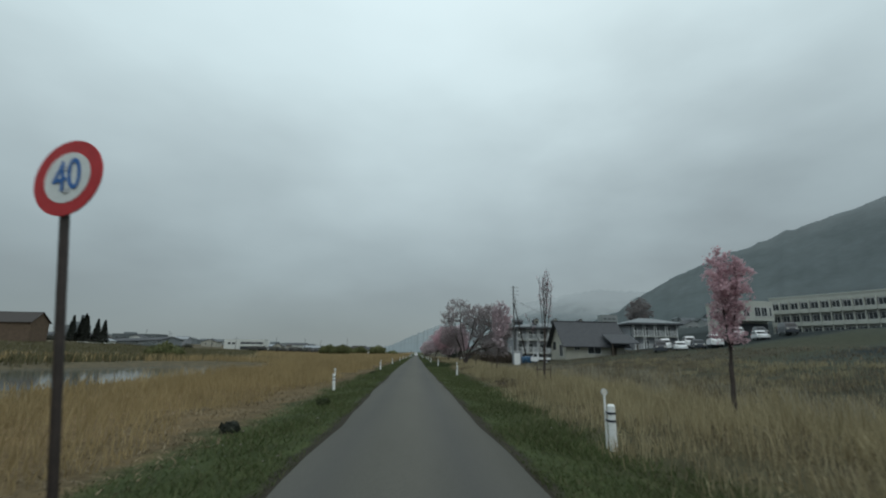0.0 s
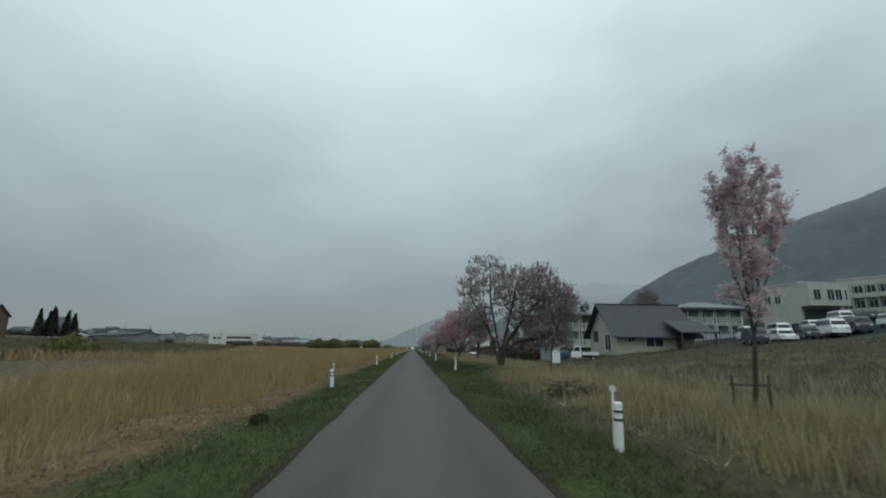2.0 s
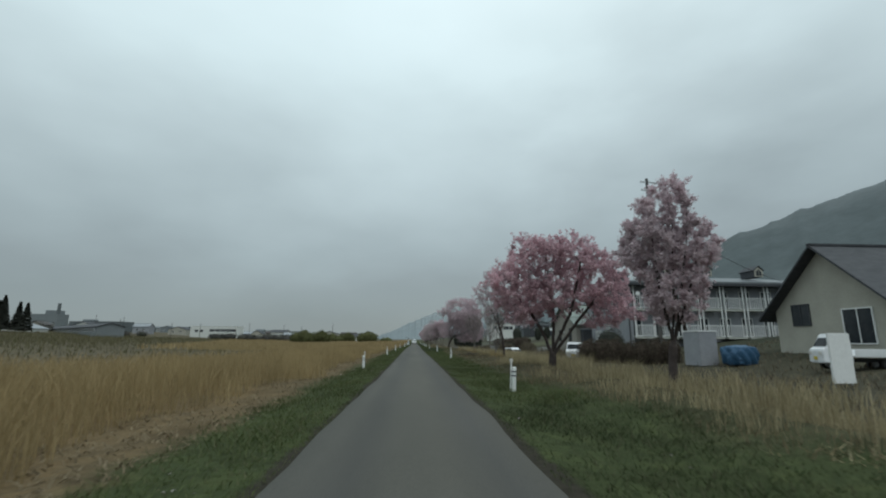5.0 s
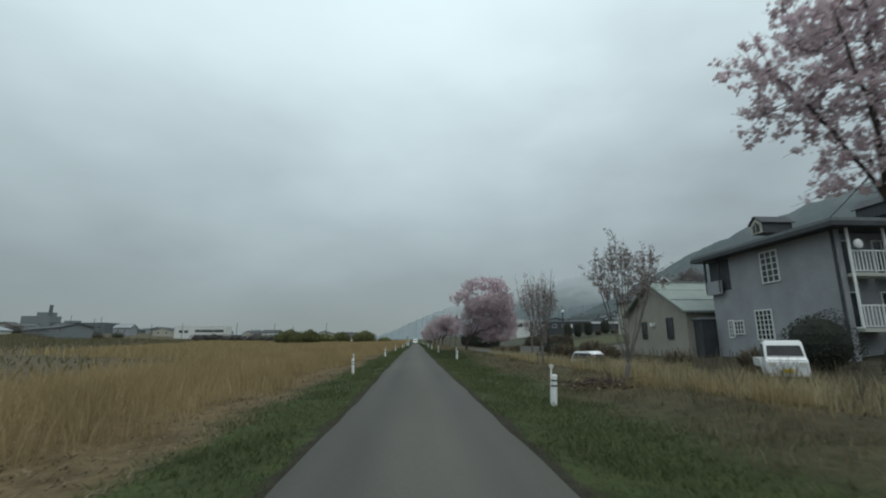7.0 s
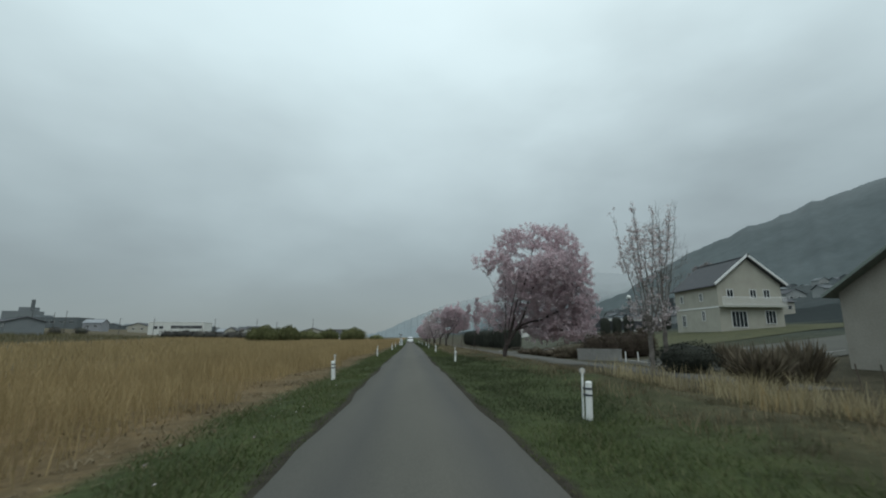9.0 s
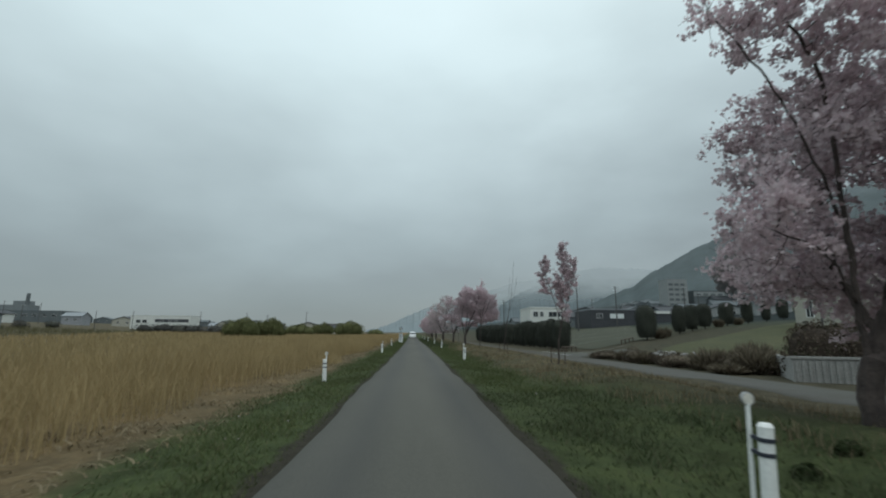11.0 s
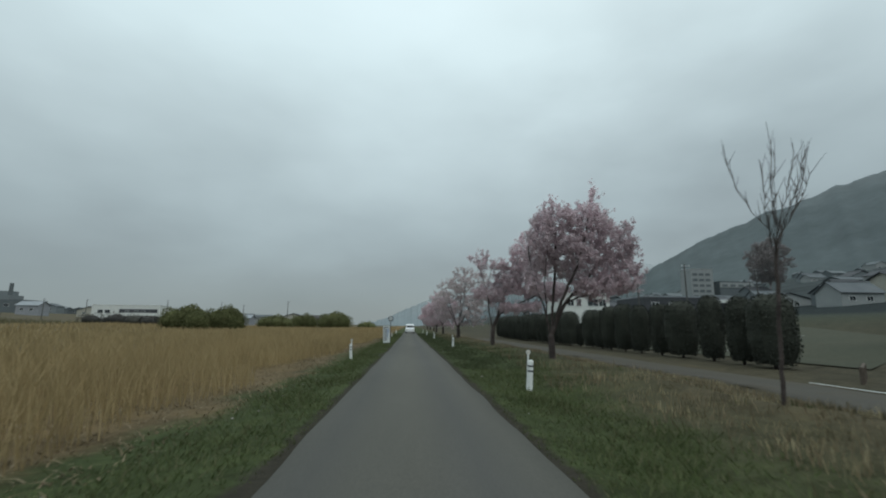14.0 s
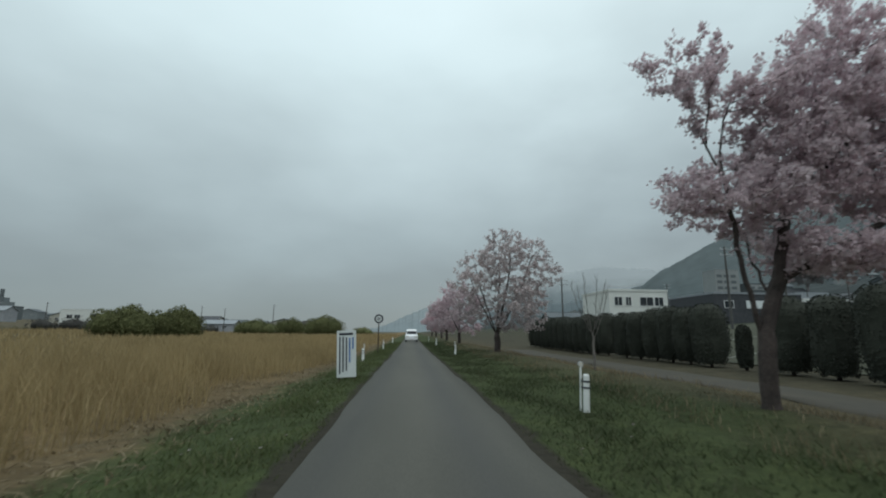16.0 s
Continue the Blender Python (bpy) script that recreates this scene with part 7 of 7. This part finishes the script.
light_truck(on_ground(15.6, 100.6, -30, 0.0), "small white flatbed truck parked behind the dry grass")
light_truck(on_ground(21.6, 78.4, -110, 0.0), "small white flatbed truck parked beside the cream house")
car(on_ground(12.2, 112.2, 28, 0.0), M_CAR_WHITE, "white hatchback parked in tall dry grass", 3.4, 1.48, 1.45)
lot = ((39.5, 72.5, M_CAR_DARK, True), (42.5, 71.8, M_CAR_WHITE, False), (45.2, 71.4, M_CAR_DARK, False), (47.8, 71.0, M_CAR_WHITE, True), (50.6, 71.0, M_CAR_DARK, True), (44.5, 80.0, M_CAR_WHITE, True), (49.0, 80.0, M_CAR_WHITE, True), (54.0, 80.0, M_CAR_WHITE, False), (55.2, 70.6, M_CAR_WHITE, False), (59.6, 70.2, M_CAR_DARK, True), (58.5, 80.5, M_CAR_WHITE, True), (63.0, 80.5, M_CAR_DARK, False))
for x, y, p, v in lot:
    car(on_ground(x, y, -24), p, "white van parked in an open lot" if v and p is M_CAR_WHITE else "white car parked in an open lot" if p is M_CAR_WHITE else "dark car parked in an open lot", 4.6 if v else 4.1, 1.7, 1.95 if v else 1.5, v)
car(pose(0.22, 241.0, float(rise(241.0)) + 0.02, 0, 0, 180), M_CAR_WHITE, "white compact wagon on the road ahead", 3.6, 1.6, 1.62).matrix_world = pose(0.22, 241.0, float(rise(241.0)) + 0.025)

# ---- pole, box, board and tubs near the cream house ----
main_pole = utility_pole(20.4, 94.0, 15.8, "tall concrete utility pole with transformer and crossarms", 3, True)
bm = bmesh.new()
cyl(bm, 0.15, 0.1, 12.6, pose(1.35, -0.2, 6.0, 0, -12, 0), 12)
part("prop_pole", bm, M_POLE_BROWN, main_pole, "dark leaning prop pole")
V, F = [], []
for (a, b, sag) in (((0.3, 0, 13.6), (4.6, 13.2, 8.4), 0.5), ((0.3, 0, 12.8), (26, 13.0, 8.0), 1.4)):
    A, B = Vector(a), Vector(b)
    pts = [A.lerp(B, t / 12) - Vector((0, 0, 4 * sag * (t / 12) * (1 - t / 12))) for t in range(13)]
    tube(V, F, pts, [0.025] * 13, 5)
part("wire", mesh_from("wire", V, F, M_TYRE), M_TYRE, main_pole)
cont = thing("storage_box", on_ground(19.5, 87.4, 12), "tall grey metal storage box with a pale lid", "storage box")
boxed("box", 1.5, 1.4, 2.25, pose(0, 0, 1.12), M_WALL_GREY, cont, bevel=0.04)
boxed("lid", 1.58, 1.48, 0.08, pose(0, 0, 2.29), M_WHITE, cont)
panel = thing("standing_notice", on_ground(16.5, 74.0, 6), "white notice panel standing beside a field track", "panel")
boxed("panel", 1.0, 0.08, 1.9, pose(0, 0, 1.05), M_WHITE, panel, bevel=0.01)
for dx in (-0.42, 0.42):
    boxed("leg", 0.06, 0.06, 0.9, pose(dx, 0.07, 0.35), M_STEEL, panel)
heap = thing("covered_heap", on_ground(20.9, 85.6, 15), "heap under a blue plastic sheet in a yard", "heap")
rnd = random.Random(77)
bm = bmesh.new()
bmesh.ops.create_icosphere(bm, subdivisions=4, radius=1.0)
for v in bm.verts:
    c = v.co
    k = 1 / max(abs(c.x), abs(c.y), abs(c.z)) ** 0.55
    c *= k
    f = 1 + 0.06 * math.sin(9 * c.x + 4 * c.z) * math.sin(7 * c.y + 2) + rnd.uniform(-0.012, 0.012)
    v.co = Vector((c.x * 1.0 * f, c.y * 0.8 * f, 0.62 + c.z * 0.66 * f))
part("sheet", bm, surface("blue_sheet", (0.03, 0.085, 0.16), (0.05, 0.12, 0.21), 3, 0.5, dirt=0.3), heap)
for k in range(7):
    hx, hy = 14.0 + 0.95 * k, 93.6 - 0.36 * k
    e = thing("dark_shrub", pose(hx, hy, float(ground_z(hx, hy))), "dense dark shrub in a low garden row", "shrub", "dark garden row")
    part("twig_mass", foliage_mesh("twig_mass", [(0, 0, 0.75, 0.72, 0.65, 0.95 + 0.1 * (k % 3))], 2400, 0.05, 370 + k, power=3.0), M_SHRUB, e)
    stem(e, 0.05, 0.6, M_BARK)
for i, (x, y, w, h) in enumerate(((20.2, 103.4, 3.1, 2.8), (14.5, 128.5, 3.0, 1.6))):
    z = float(ground_z(x, y))
    e = thing("round_shrub", pose(x, y, z), "dark rounded evergreen garden shrub", "shrub")
    part("crown", foliage_mesh("crown", [(0, 0, h * 0.45, w / 2, w / 2, h * 0.55)], 4200, 0.045, 210 + i), M_CONIFER, e)
    stem(e, 0.06, h * 0.5, M_BARK)
for i, (x, y, w, h) in enumerate(((19.0, 149.5, 2.4, 1.0), (21.4, 150.6, 2.2, 1.1), (17.4, 151.5, 2.0, 0.9), (15.6, 147.2, 2.6, 1.3), (16.8, 149.0, 2.6, 1.4), (14.9, 149.4, 2.4, 1.2), (18.2, 150.6, 2.6, 1.5), (9.6, 105.5, 2.0, 1.1), (13.0, 107.5, 2.6, 1.2), (16.0, 109.0, 2.4, 1.3), (17.5, 104.0, 2.6, 1.5), (15.0, 117.0, 2.6, 1.6), (13.0, 121.5, 2.8, 1.7), (16.5, 123.5, 2.6, 1.9), (19.0, 131.5, 2.4, 1.6), (31.5, 182.6, 2.1, 1.4), (44.6, 191.0, 2.0, 1.4), (50.0, 194.2, 2.0, 1.3), (30.0, 181.0, 2.0, 1.3))):
    e = thing("brown_shrub", pose(x, y, float(ground_z(x, y))), "loose leafless brown garden shrub", "shrub", "brown shrubs")
    part("twig_mass", twig_bush("twig_mass", w, h, 260 + i), M_TWIGGY, e)
    stem(e, 0.05, h * 0.5, M_BARK)
fence = thing("stick_fence", pose(15.0, 112.5, float(ground_z(15, 112.5))), "row of rough sticks fencing a garden", "fence")
for i in range(34):
    bm = bmesh.new()
    cyl(bm, 0.03, 0.022, rnd.uniform(0.9, 1.7), pose(rnd.uniform(-0.2, 0.2) + 0.12 * i, -0.42 * i + 7, 0.5, rnd.uniform(-8, 8), rnd.uniform(-10, 10), 0), 6)
    part("stick", bm, M_WOOD, fence)

# ---- signs ----
def round_sign(x, y, top, dia, rz, pole_mat, label, tilt=0.0, rim=None, number="40", aside=0.0):
    z = float(ground_z(x, y))
    e = thing("speed_sign", pose(x, y, z, 0, tilt, rz), label, "road sign")
    bm = bmesh.new()
    cyl(bm, 0.034, 0.034, top - dia * 0.2 + 0.3, pose(aside, 0.035, (top - dia * 0.2) / 2 - 0.15), 14)
    part("pole", bm, pole_mat, e)
    c = top - dia / 2
    bm = bmesh.new()
    cyl(bm, dia / 2, dia / 2, 0.012, pose(0, -0.01, c, 90, 0, 0), 48)
    disc = part("disc", bm, rim or M_RED, e, "dark ring disc" if rim else "red ring disc")
    bm = bmesh.new()
    cyl(bm, dia * 0.335, dia * 0.335, 0.016, pose(0, -0.011, c, 90, 0, 0), 48)
    part("face", bm, M_SIGNWHITE, disc, "white face")
    if number:
        cu = bpy.data.curves.new("digit", "FONT")
        cu.body, cu.size, cu.extrude, cu.align_x, cu.align_y = number, dia * 0.52, 0.003, "CENTER", "CENTER"
        d = new("digit", cu)
        d.data.materials.append(M_BLUE)
        d.parent = disc
        d.matrix_local = pose(0, -0.024, c, 90, 0, 0) @ Matrix.Diagonal((0.82, 1.15, 1, 1))
    else:
        for dz in (0.04, -0.05):
            boxed("writing_bar", dia * 0.36, 0.006, 0.05, pose(0, -0.022, c + dz), M_BAND, disc)
    bm = bmesh.new()
    box(bm, 0.05, 0.05, 0.04, pose(0, 0.0, c + 0.08))
    box(bm, 0.05, 0.05, 0.04, pose(0, 0.0, c - 0.12))
    part("clamp", bm, M_STEEL, e)
    return e


round_sign(-2.12, 3.45, 2.96, 0.64, -14, M_POLE_BROWN, "round red-ringed speed limit sign 40 on a dark pole", -11.0, aside=-0.07)
round_sign(-2.05, 211.6, 2.55, 0.6, 0, M_POLE_BROWN, "round road sign with a dark ring on a dark pole", 0.0, M_BAND, "")

board = thing("notice_board", pose(-1.55, 193.0, float(ground_z(-1.55, 193.0)), 0, -2.5, 0), "white notice board with columns of dark writing", "notice board")
boxed("board", 0.5, 0.03, 1.2, pose(0, 0, 0.68), M_SIGNWHITE, board, bevel=0.006)
for dx in (-0.2, 0.2):
    boxed("leg", 0.04, 0.04, 1.2, pose(dx, 0.04, 0.45), M_WOOD, board)
boxed("title_bar", 0.36, 0.012, 0.06, pose(-0.01, -0.016, 1.19), M_BAND, board)
for i, (top, length) in enumerate(((1.10, 0.30), (1.08, 0.62), (1.10, 0.85), (1.12, 0.9), (1.12, 0.95))):
    boxed("writing_bar", 0.035, 0.012, length, pose(0.17 - 0.085 * i, -0.016, top - length / 2), M_BAND if i > 1 else M_BLUE, board)

# ---- houses and trees on the slope beyond the hedge ----
far_white = flat_block("office_building", 33.8, 44.2, 256.0, 268.0, 1.4, 8.7, M_WALL_WHITE, "white two-storey building with a band of windows")
for ax, w in ((1.6, 1.4), (3.4, 1.0), (6.6, 2.4), (8.8, 1.6)):
    window(far_white, "S", ax, 5.6, w, 1.5, -0.04)
dark_hall = flat_block("dark_hall", 50.5, 66.0, 253.0, 266.0, 2.5, 8.2, M_ROOF_DARK, "dark long house with a white sign panel", "house", M_ROOF_GREY)
boxed("sign_panel", 4.0, 0.1, 1.3, pose(7.5, -0.1, 4.0), M_SIGNWHITE, dark_hall, "plain white sign panel")
window(dark_hall, "S", 2.5, 4.0, 1.6, 1.2, -0.05)
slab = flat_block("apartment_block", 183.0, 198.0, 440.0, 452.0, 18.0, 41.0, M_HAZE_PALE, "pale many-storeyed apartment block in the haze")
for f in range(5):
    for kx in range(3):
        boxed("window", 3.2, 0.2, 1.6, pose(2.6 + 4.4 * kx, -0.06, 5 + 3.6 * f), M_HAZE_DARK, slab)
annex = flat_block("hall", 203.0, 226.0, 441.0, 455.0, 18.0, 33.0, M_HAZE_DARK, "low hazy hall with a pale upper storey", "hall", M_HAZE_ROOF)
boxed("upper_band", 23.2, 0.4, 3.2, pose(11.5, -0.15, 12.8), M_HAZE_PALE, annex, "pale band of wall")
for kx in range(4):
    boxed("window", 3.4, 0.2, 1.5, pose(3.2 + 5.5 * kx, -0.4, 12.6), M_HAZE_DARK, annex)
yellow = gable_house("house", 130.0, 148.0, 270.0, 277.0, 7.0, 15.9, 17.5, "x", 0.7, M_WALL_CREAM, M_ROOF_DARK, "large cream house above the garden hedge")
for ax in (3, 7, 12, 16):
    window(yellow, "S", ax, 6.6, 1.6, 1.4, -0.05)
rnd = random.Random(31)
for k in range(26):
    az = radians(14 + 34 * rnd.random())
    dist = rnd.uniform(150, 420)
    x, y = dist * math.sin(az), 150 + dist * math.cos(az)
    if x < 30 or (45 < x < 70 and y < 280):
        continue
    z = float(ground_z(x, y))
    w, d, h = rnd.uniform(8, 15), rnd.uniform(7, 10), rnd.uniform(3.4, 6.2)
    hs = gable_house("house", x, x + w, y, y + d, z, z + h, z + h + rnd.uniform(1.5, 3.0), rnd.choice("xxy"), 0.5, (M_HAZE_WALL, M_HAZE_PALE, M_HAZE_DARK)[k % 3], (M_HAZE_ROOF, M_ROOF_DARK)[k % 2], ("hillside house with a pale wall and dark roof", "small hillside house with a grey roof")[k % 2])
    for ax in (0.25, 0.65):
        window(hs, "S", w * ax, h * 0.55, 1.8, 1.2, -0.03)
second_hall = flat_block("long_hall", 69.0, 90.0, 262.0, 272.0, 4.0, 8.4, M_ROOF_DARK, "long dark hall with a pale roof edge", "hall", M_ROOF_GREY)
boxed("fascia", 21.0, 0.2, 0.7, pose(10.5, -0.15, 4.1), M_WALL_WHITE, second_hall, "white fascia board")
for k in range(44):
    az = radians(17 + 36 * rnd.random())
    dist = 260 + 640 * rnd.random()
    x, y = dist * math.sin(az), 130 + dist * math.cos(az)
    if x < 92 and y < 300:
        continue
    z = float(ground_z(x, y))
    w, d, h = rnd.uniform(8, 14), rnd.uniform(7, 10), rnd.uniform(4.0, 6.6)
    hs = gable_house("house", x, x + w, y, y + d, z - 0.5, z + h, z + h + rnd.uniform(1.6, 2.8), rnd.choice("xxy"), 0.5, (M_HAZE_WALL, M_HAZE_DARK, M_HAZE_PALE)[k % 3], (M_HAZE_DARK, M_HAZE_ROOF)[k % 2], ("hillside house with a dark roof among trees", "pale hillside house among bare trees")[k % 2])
    for ax in (0.3, 0.7):
        window(hs, "S", w * ax, h * 0.6, 1.8, 1.3, -0.03)
def canopy_z(x, y):
    """Height of the low scrub and treetops that cover the slope; sunk below the ground elsewhere."""
    far = np.hypot(x, y - 130)
    on = (far > 232) & (x > 66) & ~((x < 128) & (y < 294)) & (y > 150)
    lumps = 1.5 + 0.9 * np.sin(x / 9 + 1.3 * np.sin(y / 11)) * np.sin(y / 13) + 0.5 * np.sin(x / 3.7 + y / 5.1)
    return ground_z(x, y) + np.where(on, lumps, -0.8)


# blue-grey of the hazy hill put into the scrub colour
M_SCRUB = surface("misty_hillside_scrub", (0.024, 0.033, 0.034), (0.036, 0.045, 0.046), 0.012, 0.95, fine=0.09, bumpy=0.0, dist=1.0, dirt=0.15)
scrub = grid("hillside_scrub", np.arange(60, 960, 5.0), np.arange(150, 1250, 6.0), canopy_z, M_SCRUB)
for poly in scrub.data.polygons:
    poly.use_smooth = True
tagged(scrub, "misty grey-brown scrub covering the hillside", "scrub", kind="stuff")
for k, (x, y) in enumerate(((40, 235), (52, 240), (84, 262), (120, 310), (27, 260), (70, 300))):
    utility_pole(x, y, 10.5, "utility pole among the hillside houses", 2)
# twig colour lightened well beyond bark: distance haze put into it
M_TWIG = surface("haze_lightened_twigs", (0.27, 0.245, 0.242), (0.32, 0.285, 0.28), 0.4, 0.95)
limb_tree(196.0, 391.0, round_limbs(32.0, 19.0, 71, 0.2, 6), round_lobes(32.0, 23.0, 71, 0.32, 14), "large round leafless tree on the slope", M_TWIG, M_TWIG, 56000, 0.19, 71, 0.5, 900, 0.9, 1.0, 12.0, 2, (0.6, 1.6), 0.3, 0.5, 6.0, 0.03, crown="twig_haze", group="")

# ---- small things on the verges ----
def brush_pile(x, y, w, seed, label):
    rnd = random.Random(seed)
    e = thing("brush_pile", pose(x, y, float(ground_z(x, y)), 0, 0, rnd.uniform(0, 90)), label, "brush pile")
    V, F = [], []
    for k in range(110):
        c = Vector((rnd.gauss(0, w * 0.3), rnd.gauss(0, w * 0.2), 0.03 + abs(rnd.gauss(0, 0.08))))
        d = Vector((rnd.gauss(0, 1), rnd.gauss(0, 1), rnd.gauss(0, 0.25))).normalized() * rnd.uniform(0.12, 0.4)
        tube(V, F, [c - d, c + Vector((0, 0, 0.03)), c + d], [0.010, 0.008, 0.003], 4)
    part("tangle", mesh_from("tangle", V, F, M_BARK), M_BARK, e)
    rng = np.random.default_rng(seed)
    n = 500
    P = np.stack([rng.normal(0, w * 0.33, n), rng.normal(0, w * 0.22, n), np.abs(rng.normal(0, 0.07, n)) + 0.02], 1)
    N = rng.normal(0, 0.4, (n, 3)) + np.array([0, 0, 1.0])
    N /= np.linalg.norm(N, axis=1)[:, None]
    i = np.arange(n) * 4
    lit = part("litter", mesh_from("litter", leaf_cards(rng, P, N, 0.05), np.stack([i, i + 1, i + 2, i + 3], 1), M_STRAW), M_STRAW, e)
    lit["kind"] = "stuff"


brush_pile(4.25, 33.8, 1.25, 301, "low pile of cut twigs and dry straw")
brush_pile(4.0, 17.8, 1.5, 302, "low pile of cut twigs on rough grass")
brush_pile(4.4, 92.5, 1.3, 303, "scattered dead stalks beside the verge")
for k, (x, y, h) in enumerate(((-2.83, 8.15, 0.16), (-1.95, 11.4, 0.16), (-2.5, 30.0, 0.16), (3.3, 131.0, 0.1), (4.2, 131.5, 0.11))):
    e = thing("weed_tuft", pose(x, y, float(ground_z(x, y))), "dark green weed tuft on the verge", "weed")
    part("leaves", foliage_mesh("leaves", [(0, 0, h * 0.45, h * 0.9, h * 0.8, h * 0.6)], 420, 0.035, 310 + k), M_GRASS_DARK if k else M_CONIFER, e)
for k, (x, y, s) in enumerate(((-1.77, 43.9, 0.04), (2.2, 160.4, 0.05))):
    e = thing("pale_stone", pose(x, y, float(ground_z(x, y)) + s * 0.3, 10 * k, 8, 30 * k), "small pale stone lying in the grass", "stone")
    bm = bmesh.new()
    bmesh.ops.create_icosphere(bm, subdivisions=2, radius=s, matrix=Matrix.Diagonal((1.3, 0.9, 0.7, 1)))
    for v in bm.verts:
        v.co *= 1 + 0.12 * math.sin(40 * v.co.x + 31 * v.co.y + 2 * k)
    part("stone", bm, M_WHITE, e)
e = thing("paint_mark", pose(-1.0, 80.33, 0.03), "short worn white paint mark on the asphalt", "road marking")
boxed("mark", 0.26, 0.045, 0.003, pose(0, 0, -0.004), M_CONCRETE, e)
r = np.random.default_rng(17)
n = 900
y = r.uniform(5, 215, n)
x = road_mid(y) + np.where(r.uniform(0, 1, n) < 0.7, -1, 1) * r.uniform(1.4, 2.7, n)
keep = np.sin(y * 0.35) + r.normal(0, 0.6, n) > 0.5
x, y = x[keep], y[keep]
P = np.stack([x, y, ground_z(x, y) + r.uniform(0.06, 0.14, len(x))], 1)
N = np.tile(np.array([0.0, 0.0, 1.0]), (len(x), 1)) + r.normal(0, 0.3, (len(x), 3))
i = np.arange(len(x)) * 4
tagged(new("verge_flowers", mesh_from("verge_flowers", leaf_cards(r, P, N, 0.016), np.stack([i, i + 1, i + 2, i + 3], 1), M_PALE)), "tiny pale flowers scattered through the verge grass", "flowers", kind="stuff")
# garden lamp at the edge of the lawn
lz = float(ground_z(22.97, 151.3))
lamp = thing("garden_lamp", pose(22.97, 151.3, lz), "tall black garden lamp with a white globe on the lawn", "lamp post")
bm = bmesh.new()
cyl(bm, 0.055, 0.045, 5.3 - lz, pose(0, 0, (5.3 - lz) / 2), 12)
part("post", bm, M_ROOF_DARK, lamp)
bm = bmesh.new()
cyl(bm, 0.12, 0.09, 0.3, pose(0, 0, 0.15), 14)
part("base", bm, M_ROOF_DARK, lamp)
bm = bmesh.new()
cyl(bm, 0.08, 0.14, 0.1, pose(0, 0, 5.33 - lz), 14)
part("collar", bm, M_ROOF_DARK, lamp)
bm = bmesh.new()
bmesh.ops.create_icosphere(bm, subdivisions=3, radius=0.22, matrix=pose(0, 0, 5.56 - lz))
for f in bm.faces:
    f.smooth = True
part("globe", bm, M_WHITE, lamp, "white glass globe")
